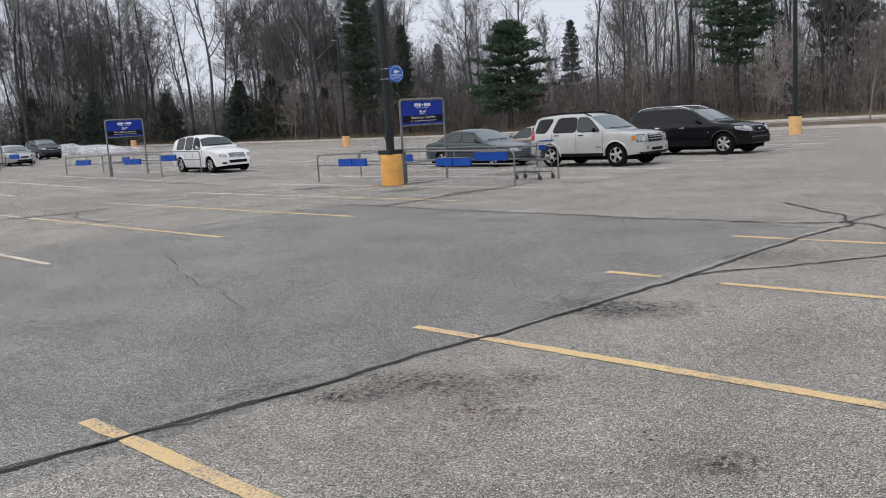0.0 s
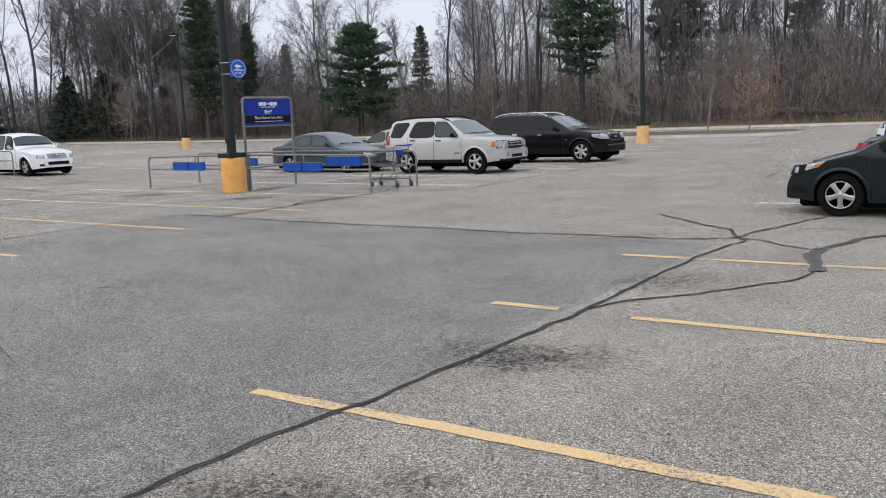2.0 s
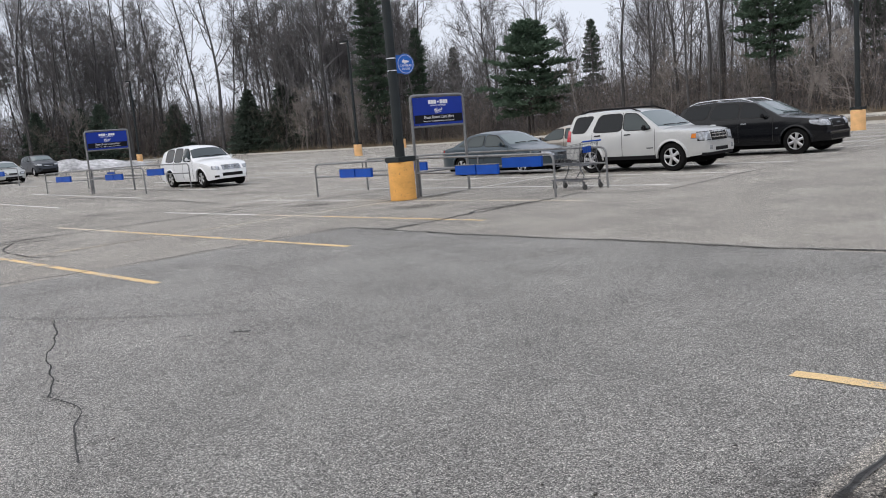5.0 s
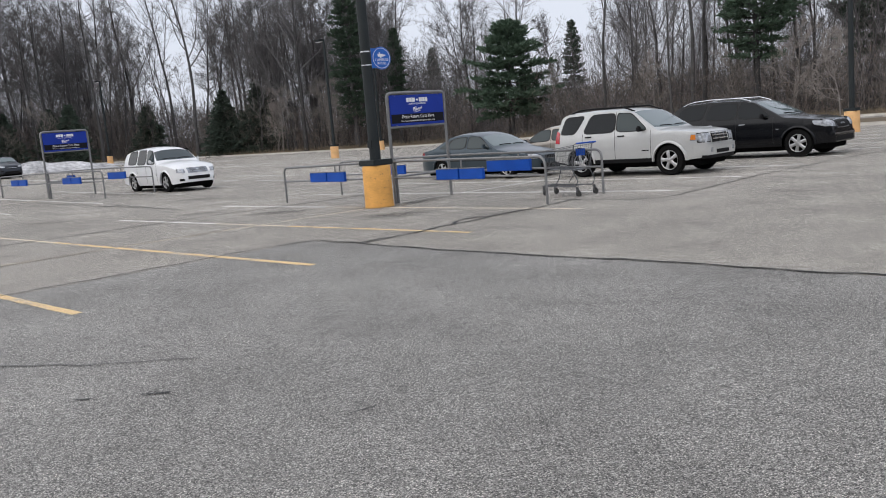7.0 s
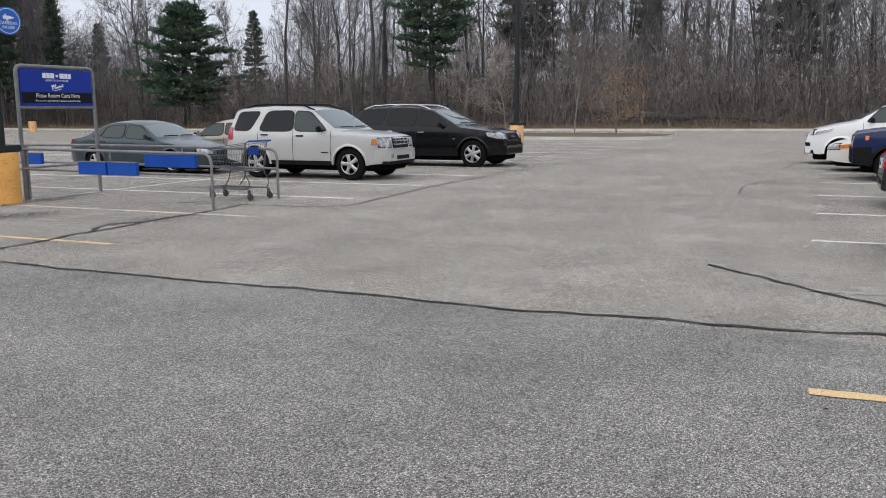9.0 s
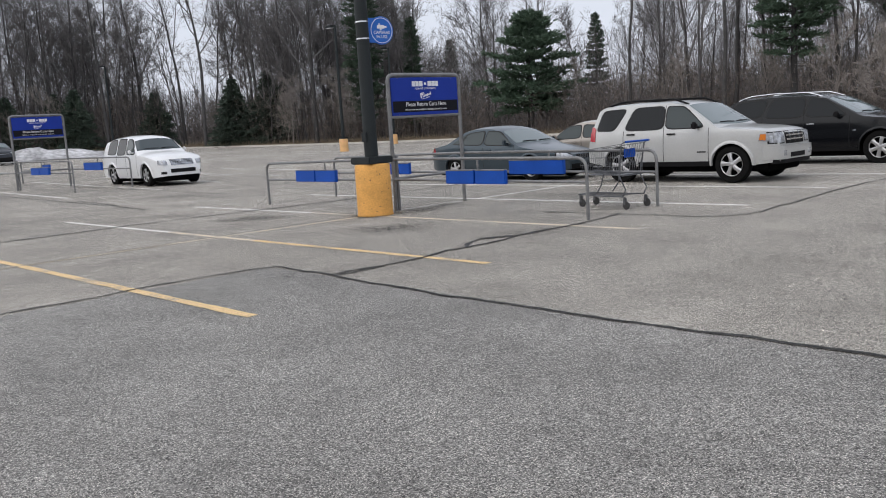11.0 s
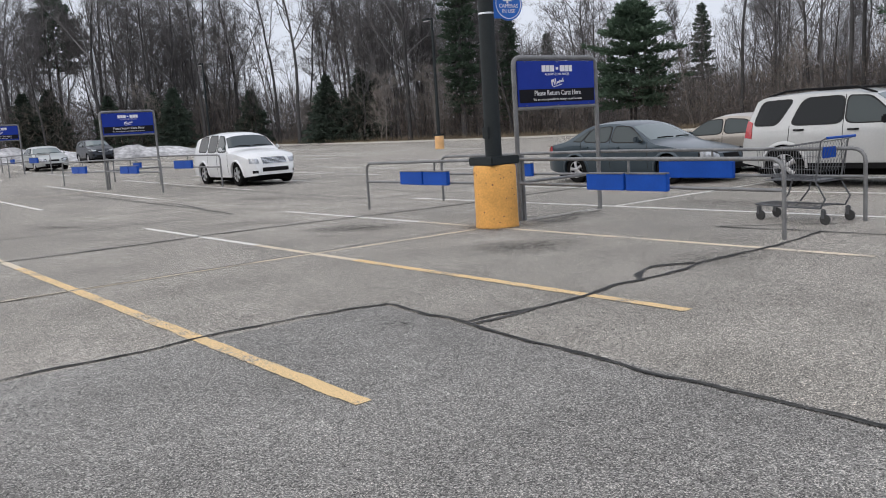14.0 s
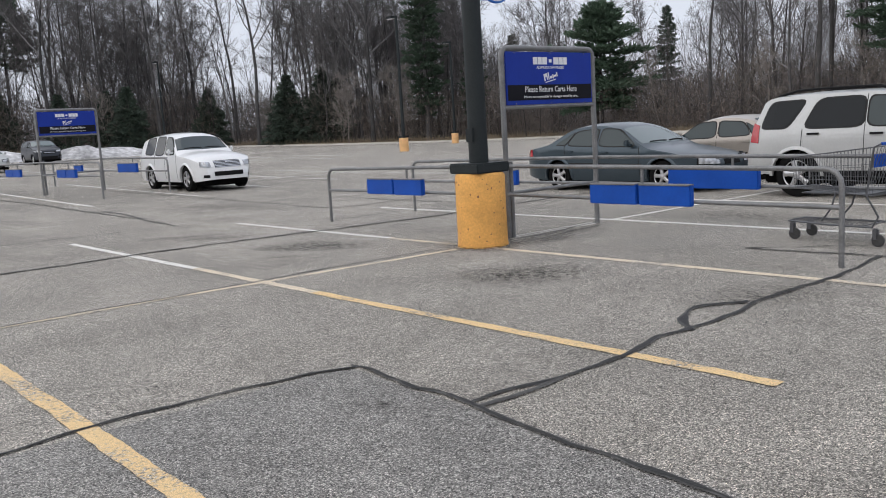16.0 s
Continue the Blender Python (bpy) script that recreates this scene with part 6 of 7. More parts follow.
# ---- bare trees ----
def bare_tree_meshes(seed, tall, spread, fork, limbs, twiggy=1.0, last=3):
    """Trunk and branches of a leafless tree: limbs, boughs, branches and twigs, each finer than the last."""
    rnd = random.Random(seed)
    trunk, crown = Tubes(), Tubes()
    tw_v, tw_f = [], []

    def wander(p, d, length, n, bend, lift):
        pts = [p.copy()]
        d = d.normalized()
        for _ in range(n):
            d = (d + Vector((rnd.gauss(0, bend), rnd.gauss(0, bend), rnd.gauss(0, bend) + lift))).normalized()
            p = p + d * (length / n)
            pts.append(p.copy())
        return pts

    def outward(d, ang):
        side = d.orthogonal().normalized()
        side.rotate(Matrix.Rotation(rnd.uniform(0, 2 * math.pi), 3, d))
        return (d * math.cos(ang) + side * math.sin(ang)).normalized()

    def twig(p, d, length, w):
        e = p + d * length
        s = d.orthogonal().normalized()
        s.rotate(Matrix.Rotation(rnd.uniform(0, 3.14), 3, d))
        b = len(tw_v)
        tw_v.extend([tuple(p - s * w), tuple(p + s * w), tuple(e)])
        tw_f.append((b, b + 1, b + 2))

    def grow(pts, r0, level):
        n = len(pts) - 1
        length = sum((pts[i + 1] - pts[i]).length for i in range(n))
        if level == last:
            coarse = last == 2
            for _ in range(int(rnd.randint(6, 9) * twiggy * (3 if coarse else 1))):
                i = rnd.randint(0, n - 1)
                p = pts[i].lerp(pts[i + 1], rnd.random())
                d = outward((pts[i + 1] - pts[i]).normalized(), rnd.uniform(0.35, 0.95))
                twig(p, (d + Vector((0, 0, 0.12))).normalized(), rnd.uniform(0.35, 0.9) * (2.0 if coarse else 1), 0.010 if not coarse else 0.018)
            return
        count = {0: limbs, 1: rnd.randint(5, 7), 2: rnd.randint(4, 5)}[level]
        for k in range(count):
            lo = fork if level == 0 else 0.18
            q = lo + (1 - lo) * (k + rnd.random()) / count
            rel = (q - lo) / (1 - lo)
            i = min(n - 1, int(q * n))
            p = pts[i].lerp(pts[i + 1], q * n - i)
            d = (pts[i + 1] - pts[i]).normalized()
            if level == 0:
                ang, ln = (1.05 - 0.55 * rel) * rnd.uniform(0.75, 1.2) * spread, tall * (0.40 - 0.24 * rel)
            else:
                ang, ln = rnd.uniform(0.45, 0.95), length * ((0.52 - 0.26 * rel) if level == 1 else 0.42)
            ln *= rnd.uniform(0.7, 1.25)
            r = max(r0 * (1 - 0.8 * q) * (0.6 if level == 0 else 0.62), {0: 0.035, 1: 0.016, 2: 0.011}[level])
            br = wander(p, outward(d, ang), ln, {0: 7, 1: 4, 2: 1}[level], {0: 0.17, 1: 0.15, 2: 0.1}[level], {0: 0.10, 1: 0.05, 2: 0.03}[level])
            m = len(br) - 1
            if level == 2:
                twig(br[0], (br[1] - br[0]).normalized(), ln, r)
            else:
                crown.run(br, [r * (1 - 0.78 * t / m) for t in range(m + 1)], {0: 5, 1: 3}[level])
            grow(br, r, level + 1)

    stem = wander(Vector((0, 0, -0.4)), Vector((rnd.gauss(0, 0.04), rnd.gauss(0, 0.04), 1)), tall, 11, 0.045, 0.02)
    r0 = tall * 0.0082 * rnd.uniform(0.8, 1.25)
    trunk.run(stem, [r0 * (1.35 if i == 0 else 1) * (1 - 0.86 * (i / 11) ** 1.1) for i in range(12)], 8)
    grow(stem, r0, 0)
    b = len(crown.v)
    crown.v += tw_v
    crown.f += [tuple(b + q for q in f) for f in tw_f]
    return mesh_of("trunk", trunk.v, trunk.f, BARK, 70), mesh_of("crown", crown.v, crown.f, TWIGS, 70)


TREES = [bare_tree_meshes(11, 21, 1.0, 0.32, 13), bare_tree_meshes(12, 23, 0.8, 0.42, 12), bare_tree_meshes(13, 19, 1.15, 0.26, 13),
         bare_tree_meshes(14, 24, 0.65, 0.5, 11), bare_tree_meshes(15, 18, 0.9, 0.35, 12), bare_tree_meshes(16, 22, 0.75, 0.3, 12)]
POLE = [bare_tree_meshes(51, 17, 0.55, 0.35, 12, 1.0, 2), bare_tree_meshes(52, 19, 0.6, 0.45, 11, 1.0, 2), bare_tree_meshes(53, 15, 0.7, 0.3, 12, 1.0, 2)]
DEEP = [bare_tree_meshes(21, 21, 0.8, 0.3, 10, 1.0, 2), bare_tree_meshes(22, 19, 0.95, 0.25, 11, 1.0, 2), bare_tree_meshes(23, 23, 0.7, 0.35, 10, 1.0, 2)]
SMALL_TREE = bare_tree_meshes(31, 6.2, 1.1, 0.3, 13, 0.8)
SCRUB_TREE = bare_tree_meshes(33, 9.5, 0.9, 0.15, 11, 0.6, 2)
for me in SMALL_TREE + SCRUB_TREE:
    me.materials[0] = YOUNG_BARK


def plant(name, meshes, x, y, turn, size, label, z=None, parts=("trunk", "crown"), lean=(0, 0)):
    t = thing(name, pose(x, y, height(x, y) + 0.12 if z is None else z, lean[0], lean[1], turn) @ Matrix.Diagonal((size, size, size, 1)), label, "tree", "trees of the wood")
    for nm, me in zip(parts, meshes):
        o = new(nm, me)
        o.parent = t
    return t


def in_clearing(x, y):
    """Two gaps in the wood where only low growth stands, seen as bearings from the lot."""
    a = math.degrees(math.atan2(x - 2, y - 2))
    return -48.6 < a < -44.6 or -64.8 < a < -64.0


# the large trees that stand out along the edge of the wood: (x, y, kind, size)
rnd = random.Random(4)
for x, y, k, size in STAND:
    plant("bare_tree", TREES[k], x, y, rnd.uniform(0, 360), size, "tall leafless tree with grey-brown bark at the wood's edge")
# the wood behind them
for i in range(62):
    s = EDGE_LENGTH * 0.20 + EDGE_LENGTH * 0.58 * (i + rnd.random()) / 62
    d = 4 + 42 * rnd.random() ** 1.3
    x, y = edge_point(s, d)
    plant("bare_tree", TREES[rnd.randrange(6)], x, y, rnd.uniform(0, 360), rnd.uniform(0.5, 0.8) * (1.28 if x > -25 else 1.15 if x < -86 else 0.92 if x > -62 else 1) * (0.5 if in_clearing(x, y) else 1), "leafless tree in the wood", lean=(rnd.gauss(0, 2), rnd.gauss(0, 2)))
for i in range(42):
    s = EDGE_LENGTH * 0.20 + EDGE_LENGTH * 0.58 * (i + rnd.random()) / 42
    x, y = edge_point(s, 12 + 22 * rnd.random())
    plant("bare_tree", DEEP[rnd.randrange(3)], x, y, rnd.uniform(0, 360), rnd.uniform(0.48, 0.72) * (1.28 if x > -25 else 1.15 if x < -86 else 0.92 if x > -62 else 1) * (0.5 if in_clearing(x, y) else 1), "leafless tree deep in the wood", lean=(rnd.gauss(0, 2), rnd.gauss(0, 2)))


def deep_wood():
    """The far trees that cannot be told apart, joined."""
    r = random.Random(77)
    spots = [edge_point(EDGE_LENGTH * (0.2 + 0.58 * r.random()), 34 + 30 * r.random()) for _ in range(16)]
    spots += [(r.uniform(-130, -94), r.uniform(48, 95)) for _ in range(12)] + [(r.uniform(-118, -78), r.uniform(60, 100)) for _ in range(12)]
    allv, allf, n = [], [], 0
    flat = []
    for pair in DEEP:
        vs, fs, off = [], [], 0
        for me in pair:
            co = np.empty(len(me.vertices) * 3)
            me.vertices.foreach_get("co", co)
            vs.append(co.reshape(-1, 3))
            fs += [tuple(off + q for q in p.vertices) for p in me.polygons]
            off += len(me.vertices)
        flat.append((np.concatenate(vs), fs))
    for x, y in spots:
        v, f = flat[r.randrange(3)]
        a, k = r.uniform(0, 6.28), r.uniform(0.5, 0.75) * (0.5 if in_clearing(x, y) else 1)
        rot = np.array([[math.cos(a), -math.sin(a), 0], [math.sin(a), math.cos(a), 0], [0, 0, 1]]) * k
        allv.append(v @ rot.T + np.array([x, y, height(x, y) + 0.1]))
        allf += [tuple(n + q for q in p) for p in f]
        n += len(v)
    me = bpy.data.meshes.new("deep_wood")
    me.from_pydata(np.concatenate(allv).tolist(), [], allf)
    me.materials.append(DEEP_TWIGS)
    tagged(new("deep_wood", me), "far leafless trees merging in the depth of the wood", "woods", kind="stuff")


deep_wood()
for i in range(40):
    x, y = edge_point(EDGE_LENGTH * (0.49 + 0.14 * (i + rnd.random()) / 40), 5 + 26 * rnd.random())
    plant("bare_tree", DEEP[i % 3] if i % 2 else TREES[i % 6], x, y, rnd.uniform(0, 360), rnd.uniform(0.68, 0.95) * (0.5 if in_clearing(x, y) else 1), "leafless tree in the western wood", lean=(rnd.gauss(0, 3), rnd.gauss(0, 3)))
for i in range(44):
    s = EDGE_LENGTH * 0.20 + EDGE_LENGTH * 0.50 * (i + rnd.random()) / 44
    x, y = edge_point(s, 1.5 + 8 * rnd.random())
    plant("bare_sapling", SCRUB_TREE, x, y, rnd.uniform(0, 360), rnd.uniform(0.4, 0.8), "thin bare sapling in the brush at the wood's edge", lean=(rnd.gauss(0, 4), rnd.gauss(0, 4)))


for i in range(26):
    x, y = edge_point(EDGE_LENGTH * (0.40 + 0.09 * (i + rnd.random()) / 26), 3 + 24 * rnd.random())
    plant("bare_tree", (TREES + POLE)[i % 9], x, y, rnd.uniform(0, 360), rnd.uniform(0.6, 0.88) * (0.5 if in_clearing(x, y) else 1), "leafless tree in the northern wood", lean=(rnd.gauss(0, 2.5), rnd.gauss(0, 2.5)))
# slender crowded trunks between the large trees
for i in range(62):
    x, y = edge_point(EDGE_LENGTH * (0.495 + 0.16 * (i + rnd.random()) / 62), 2.5 + 20 * rnd.random() ** 1.2)
    plant("bare_tree", POLE[i % 3], x, y, rnd.uniform(0, 360), rnd.uniform(0.6, 0.95) * (0.5 if in_clearing(x, y) else 1), "slender young leafless tree crowded in the wood", lean=(rnd.gauss(0, 2.5), rnd.gauss(0, 2.5)))
for i in range(20):
    x, y = edge_point(EDGE_LENGTH * (0.50 + 0.12 * (i + rnd.random()) / 20), 6 + 16 * rnd.random())
    plant("bare_tree", TREES[i % 6], x, y, rnd.uniform(0, 360), rnd.uniform(0.8, 1.05) * (0.5 if in_clearing(x, y) else 1), "tall leafless tree in the western wood", lean=(rnd.gauss(0, 3), rnd.gauss(0, 3)))


# ---- undergrowth and the depth of the wood: uncountable twigs ----
def brush(name, count, d0, d1, tall, wide, material, label, seed, mean=1.3, lean=0.7, run=(0.2, 0.8), low=0.0, area=None):
    rng = np.random.default_rng(seed)
    s = rng.uniform(EDGE_LENGTH * run[0], EDGE_LENGTH * run[1], count)
    d = d0 + (d1 - d0) * rng.random(count) ** 1.2
    base = np.array([edge_point(a, b) for a, b in zip(s, d)])
    if area:
        base = np.stack([rng.uniform(area[0], area[1], count), rng.uniform(area[2], area[3], count)], 1)
    ground = np.array([height(px, py) for px, py in base])
    clump = np.array([0.6 + 0.4 * noise.noise((px * 0.09, py * 0.09, seed)) + 0.25 * noise.noise((px * 0.4, py * 0.4, seed)) for px, py in base])
    z = ground + 0.1 + low + tall * np.clip(clump + 0.35, 0.3, 1.4) * rng.random(count) ** 1.4
    tilt, turn = rng.normal(0, lean, count), rng.uniform(0, 2 * np.pi, count)
    length = mean * rng.uniform(0.5, 1.5, count)
    dirs = np.stack([np.sin(tilt) * np.cos(turn), np.sin(tilt) * np.sin(turn), np.cos(tilt)], 1)
    side = np.cross(dirs, rng.normal(0, 1, (count, 3)))
    side /= np.maximum(np.linalg.norm(side, axis=1), 1e-6)[:, None]
    p = np.concatenate([base, z[:, None]], 1)
    w = wide * rng.uniform(0.5, 1.4, count)[:, None]
    verts = np.stack([p - side * w, p + side * w, p + dirs * length[:, None]], 1).reshape(-1, 3)
    me = bpy.data.meshes.new(name)
    me.vertices.add(count * 3)
    me.vertices.foreach_set("co", verts.ravel())
    me.loops.add(count * 3)
    me.loops.foreach_set("vertex_index", np.arange(count * 3, dtype=np.int32))
    me.polygons.add(count)
    me.polygons.foreach_set("loop_start", np.arange(0, count * 3, 3, dtype=np.int32))
    me.update(calc_edges=True)
    me.validate()
    me.materials.append(material)
    tagged(new(name, me), label, "undergrowth", kind="stuff")


brush("undergrowth", 120000, 1.3, 15, 4.9, 0.013, BRUSH, "dense brown leafless brush along the edge of the wood", 3, 0.8, 1.5)
brush("woodland_twigs", 85000, 8, 45, 6.4, 0.018, DEEP_TWIGS, "grey-brown tangle of twigs inside the wood", 5, 1.4, 1.1)
brush("western_twigs", 45000, 6, 42, 8.0, 0.017, DEEP_TWIGS, "grey tangle of branches high in the western wood", 6, 1.7, 0.6, (0.405, 0.64), 2.0)
brush("far_thicket", 40000, 0, 1, 6.5, 0.03, DEEP_TWIGS, "grey thicket of bare twigs far inside the western wood", 12, 1.6, 0.9, area=(-140, -99, 26, 84))
brush("northern_thicket", 35000, 0, 1, 5.0, 0.028, DEEP_TWIGS, "grey-brown thicket of bare twigs inside the northern wood", 14, 1.5, 1.0, area=(-82, -28, 69, 112))
brush("eastern_thicket", 60000, 0, 1, 9.0, 0.024, DEEP_TWIGS, "grey tangle of branches inside the eastern wood", 15, 1.7, 0.7, area=(-24, 36, 69, 104))
for i in range(52):
    x, y = rnd.uniform(-22, 30), rnd.uniform(69, 98)
    plant("bare_tree", DEEP[i % 3] if i % 2 else TREES[i % 6], x, y, rnd.uniform(0, 360), rnd.uniform(0.65, 0.95), "leafless tree in the eastern wood", lean=(rnd.gauss(0, 3), rnd.gauss(0, 3)))
brush("dead_grass_tufts", 30000, 0.2, 5, 0.25, 0.012, DEAD_GRASS, "tufts of tan dead grass at the wood's edge", 8, 0.35)


def far_woods():
    """The solid depth of the wood, far behind the first trees: a ragged dark bank of trunks and brush."""
    verts, faces = [], []
    n = 420
    for i in range(n + 1):
        s = EDGE_LENGTH * 0.0 + EDGE_LENGTH * 0.95 * i / n
        x, y = edge_point(s, 66)
        zt = 2.6 + 0.8 * noise.noise((s * 0.05, 0, 2)) + 0.8 * noise.noise((s * 0.5, 0, 5)) + (1.0 if i % 2 else 0) * rnd.random()
        verts += [(x, y, -0.5), (x, y, zt)]
    for i in range(n):
        faces.append((2 * i, 2 * i + 2, 2 * i + 3, 2 * i + 1))
    tagged(new("backdrop", mesh_of("backdrop", verts, faces, FAR_WOOD)), "dim brown depth of the wood", "woods", kind="structure")


far_woods()


# ---- evergreens ----
def conifer_meshes(seed, tall, base_r, bare, kind):
    """A conifer: trunk and whorls of drooping boughs carrying sprays of needles."""
    rnd = random.Random(seed)
    t = Tubes()
    t.run([(0, 0, -0.3), (0.05, 0, tall * 0.3), (0, 0.06, tall * 0.65), (0, 0, tall * 0.99)], [tall * 0.016, tall * 0.012, tall * 0.007, 0.015], 7)
    v, f = [], []

    def spray(p, d, size):
        """A tuft: a fan of narrow leaves."""
        for _ in range(4):
            dd = (d + Vector((rnd.gauss(0, 0.5), rnd.gauss(0, 0.5), rnd.gauss(0.05, 0.35)))).normalized()
            s = dd.cross(Vector((rnd.gauss(0, 1), rnd.gauss(0, 1), rnd.gauss(0, 1)))).normalized()
            e = p + dd * size * rnd.uniform(0.7, 1.3)
            b = len(v)
            mid = p.lerp(e, 0.55)
            w = size * 0.14
            v.extend([tuple(p), tuple(mid - s * w), tuple(e), tuple(mid + s * w)])
            f.append((b, b + 1, b + 2, b + 3))

    z = tall * bare
    pine = kind == "pine"
    while z < tall * 0.985:
        q = (z - tall * bare) / (tall * (1 - bare))
        if pine:
            reach = base_r * ((0.62 + 1.5 * q) if q < 0.25 else (1 - (q - 0.25) / 0.75) ** 0.75) + 0.25
            reach *= 0.55 if rnd.random() < 0.14 else 1
        else:
            reach = base_r * (1 - q) ** 0.85 + 0.08
        lean = rnd.uniform(0, 2 * math.pi)
        for k in range(7):
            a = lean + 2 * math.pi * (k + rnd.uniform(-0.4, 0.4)) / 7
            ln = reach * rnd.uniform(0.5, 1.15)
            rise = rnd.uniform(-0.02, 0.22) + 0.35 * q if pine else rnd.uniform(-0.35, -0.05)
            p0 = Vector((0, 0, z + rnd.uniform(-0.12, 0.12)))
            d = Vector((math.cos(a), math.sin(a), rise))
            tip = p0 + d * ln
            t.run([p0, p0.lerp(tip, 0.5) + Vector((0, 0, -0.05 * ln)), tip], [0.035, 0.022, 0.008], 3)
            for m in range(max(5, int(ln * (20 if base_r > 4.5 else 12)))):
                u = rnd.uniform(0.2, 1.02) ** (0.8 if pine else 1)
                side = Vector((-math.sin(a), math.cos(a), 0)) * rnd.gauss(0, 0.17 * ln * (0.4 + u * 0.6))
                droop = Vector((0, 0, rnd.gauss(0, 0.07) - 0.06 * ln * u * u))
                spray(p0 + d * ln * u + side + droop, (d.normalized() * 0.8 + side * 0.8 + Vector((0, 0, 0.15))).normalized(), 0.46 if pine else 0.42)
        z += (0.62 if pine else 0.30) * rnd.uniform(0.7, 1.3) * (1 - 0.35 * q)
    return mesh_of("trunk", t.v, t.f, BARK, 70), mesh_of("crown", v, f, NEEDLES if kind == "pine" else DARK_NEEDLES)


PINE_ROUND = conifer_meshes(41, 11.5, 4.6, 0.2, "pine")
PINE_TALL = conifer_meshes(42, 19, 3.2, 0.26, "pine")
PINE_THIN = conifer_meshes(45, 21, 4.4, 0.52, "pine")
PINE_SLIM = conifer_meshes(43, 19, 2.1, 0.14, "pine")
SPRUCE = conifer_meshes(44, 6.4, 2.9, 0.03, "spruce")
for meshes, x, y, size, word in EVERGREENS:
    me = {"round": PINE_ROUND, "tall": PINE_TALL, "slim": PINE_SLIM, "thin": PINE_THIN, "spruce": SPRUCE}[meshes]
    plant("spruce_tree" if meshes == "spruce" else "pine_tree", me, x, y, rnd.uniform(0, 360), size, word, parts=("trunk", "crown"))


# ---- small planted trees on the islands ----
for x, y, size, lx in ISLAND_TREES:
    plant("young_tree", SMALL_TREE, x, y, lx, size, "young bare tree planted by the lot")


def oak_leaves():
    r = random.Random(9)
    v, f = [], []
    for _ in range(3400):
        a, h = r.uniform(0, 2 * math.pi), r.uniform(0.9, 4.6) ** 0.97
        rad = (2.3 - 0.32 * abs(h - 2.6)) * math.sqrt(r.random())
        if noise.noise((rad * math.cos(a) * 0.9, rad * math.sin(a) * 0.9, h)) < -0.05:
            continue
        p = Vector((rad * math.cos(a), rad * math.sin(a), h))
        d = Vector((r.gauss(0, 1), r.gauss(0, 1), r.gauss(-0.6, 0.6))).normalized()
        s = d.orthogonal().normalized()
        ln = r.uniform(0.07, 0.12)
        b = len(v)
        v.extend([tuple(p), tuple(p + d * ln * 0.5 - s * 0.035), tuple(p + d * ln), tuple(p + d * ln * 0.5 + s * 0.035)])
        f.append((b, b + 1, b + 2, b + 3))
    return mesh_of("leaves", v, f, OAK_LEAF)


oak = plant("young_oak", SMALL_TREE, *OAK, 40, 0.85, "young oak that has kept its dry orange-brown leaves")
o = new("leaves", oak_leaves())
o.parent = oak


# ---- fallen trunk and low stems before the wood ----
def fallen_log():
    a, b = Vector((-14.6, 70.5, 1.05)), Vector((-4.6, 72.0, 0.75))
    log = thing("fallen_log", pose(0, 0, 0), "dark fallen tree trunk lying on broken stubs at the wood's edge", "log")
    pts = [a.lerp(b, i / 10) + Vector((0, 0, 0.08 * math.sin(i * 1.3))) for i in range(11)]
    Tubes().run(pts, [0.30 - 0.015 * i for i in range(11)], 10, True).part("trunk", BARK, log)
    t = Tubes()
    for i in (1, 3, 5, 7, 9):
        t.run([pts[i], pts[i] + Vector((0.3, -0.5, -0.9)) * 0.9], [0.07, 0.03], 6, True)
        t.run([pts[i], pts[i] + Vector((-0.5, 0.3, 1.0))], [0.06, 0.01], 5)
    t.part("stubs", PALE_BARK, log, "broken pale branch stubs")


fallen_log()


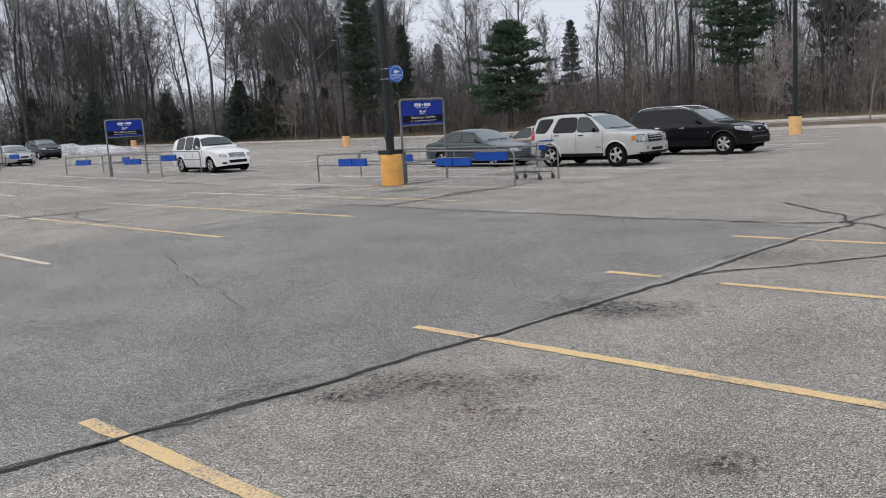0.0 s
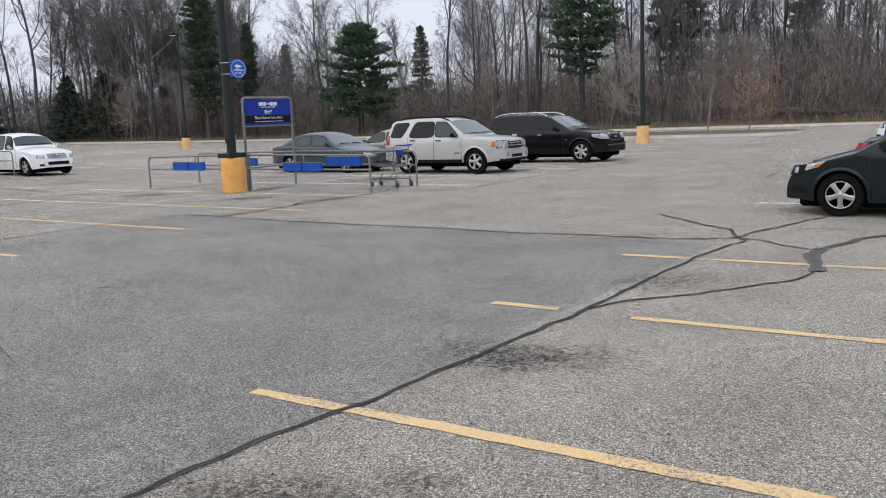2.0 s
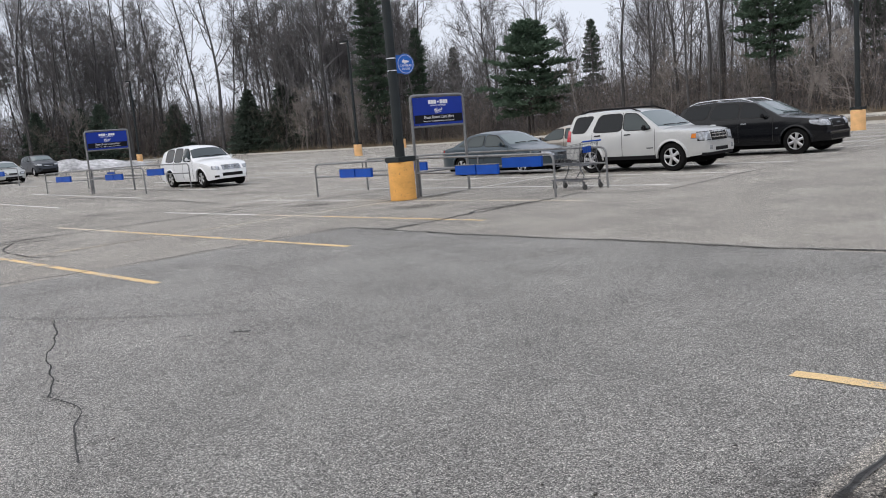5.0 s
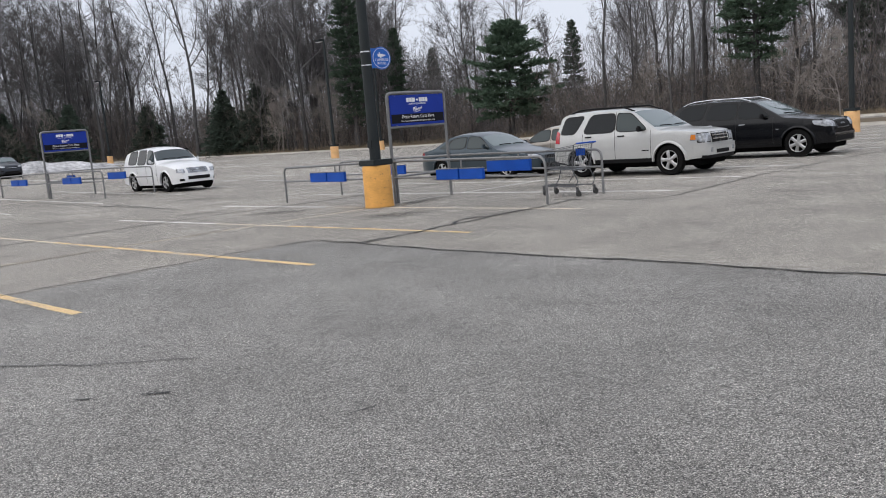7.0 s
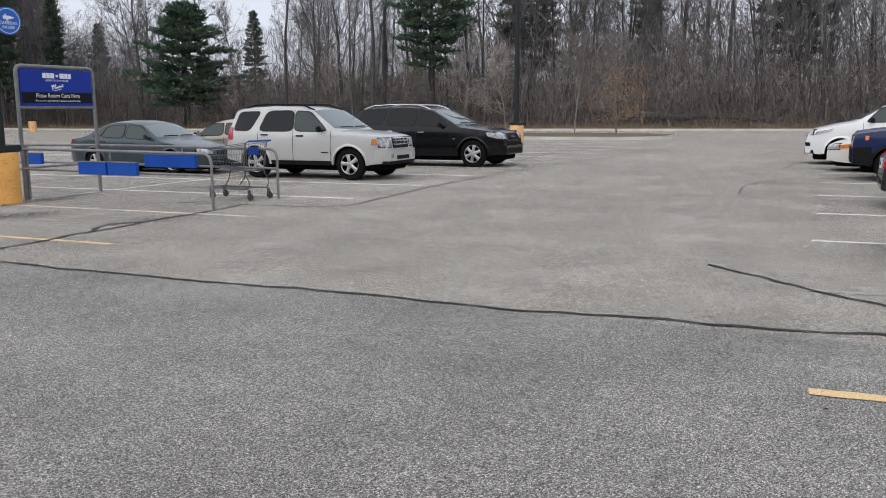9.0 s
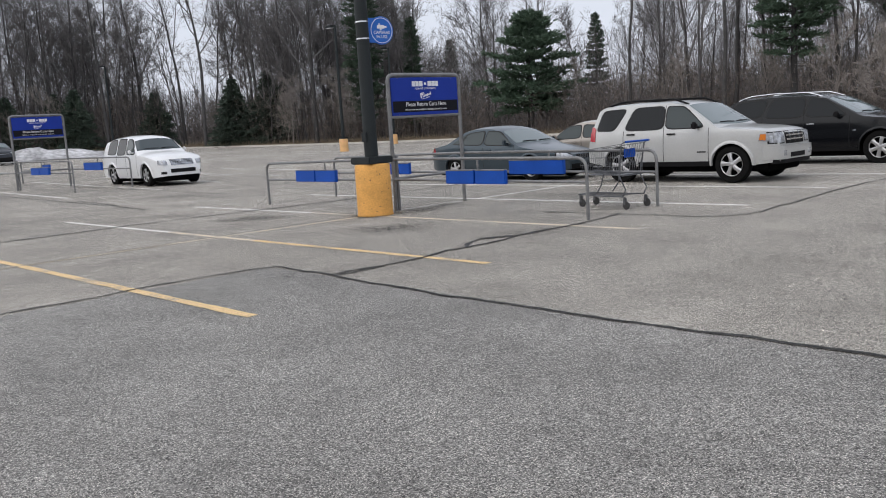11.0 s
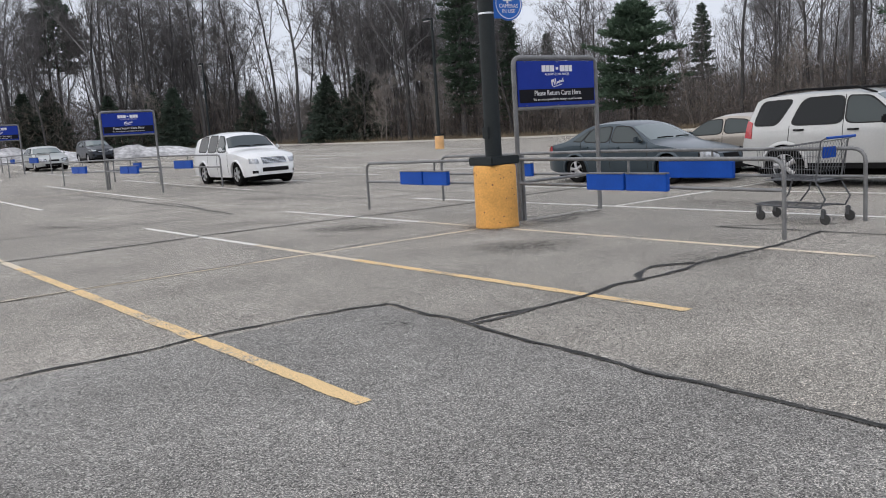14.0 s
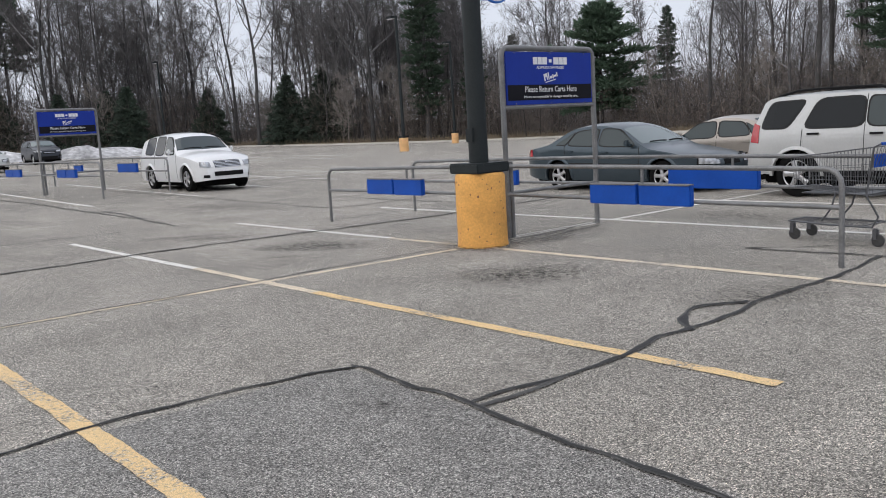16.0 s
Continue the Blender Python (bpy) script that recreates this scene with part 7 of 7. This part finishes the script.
# ---- snow heaps left by the plough ----
def snow_heap(x, y, rx, ry, h, turn, seed):
    v, f = [], []
    n, m = 40, 12
    for i in range(n):
        a = 2 * math.pi * i / n
        for j in range(m + 1):
            q = j / m
            rr = q * (1 + 0.18 * noise.noise((math.cos(a) * 1.5, math.sin(a) * 1.5, seed)))
            px, py = rx * rr * math.cos(a), ry * rr * math.sin(a)
            pz = h * (1 - q ** 1.7) * (0.75 + 0.5 * noise.noise((px * 0.35, py * 0.35, seed))) + 0.18 * noise.noise((px * 1.4, py * 1.4, seed)) * (1 - q) - 0.12 * q
            v.append((px, py, pz))
    k = m + 1
    for i in range(n):
        j = (i + 1) % n
        for q in range(m):
            f.append((i * k + q, i * k + q + 1, j * k + q + 1, j * k + q))
    ob = new("snow_heap", mesh_of("snow_heap", v, f, SNOW, 60))
    ob.matrix_basis = pose(x, y, height(x, y), 0, 0, turn)
    tagged(ob, "heap of dirty ploughed snow at the edge of the lot", "snow heap", "snow heaps")


snow_heap(-75, 19, 7, 3.2, 1.35, 80, 1)
snow_heap(-75, 28, 6, 2.8, 1.1, 75, 2)
snow_heap(-84, 34.5, 5, 1.6, 0.35, 60, 3)
snow_heap(-73, 9, 6, 3, 1.1, 90, 4)
snow_heap(-96, 43.5, 6, 1.2, 0.3, 15, 5)


# ---- crumbs on the asphalt ----
def crumbs():
    r = random.Random(21)
    v, f = [], []
    for _ in range(170):
        x, y = r.uniform(-14, 7), r.uniform(-1, 15)
        if r.random() < 0.45:
            x, y = r.gauss(1.1, 0.9), r.gauss(3.2, 2.6)
        a, ln, w = r.uniform(0, 6.28), r.uniform(0.006, 0.022), r.uniform(0.004, 0.010)
        z = height(x, y) + 0.004
        ca, sa = math.cos(a), math.sin(a)
        b = len(v)
        v.extend([(x - ca * ln, y - sa * ln, z), (x + sa * w, y - ca * w, z), (x + ca * ln, y + sa * ln, z), (x - sa * w, y + ca * w, z), (x, y, z + 0.006)])
        f.extend([(b, b + 1, b + 4), (b + 1, b + 2, b + 4), (b + 2, b + 3, b + 4), (b + 3, b, b + 4)])
    tagged(new("grit", mesh_of("grit", v, f, CRUMB)), "dark crumbs of tar, bark and leaf on the asphalt", "grit", kind="stuff")


crumbs()
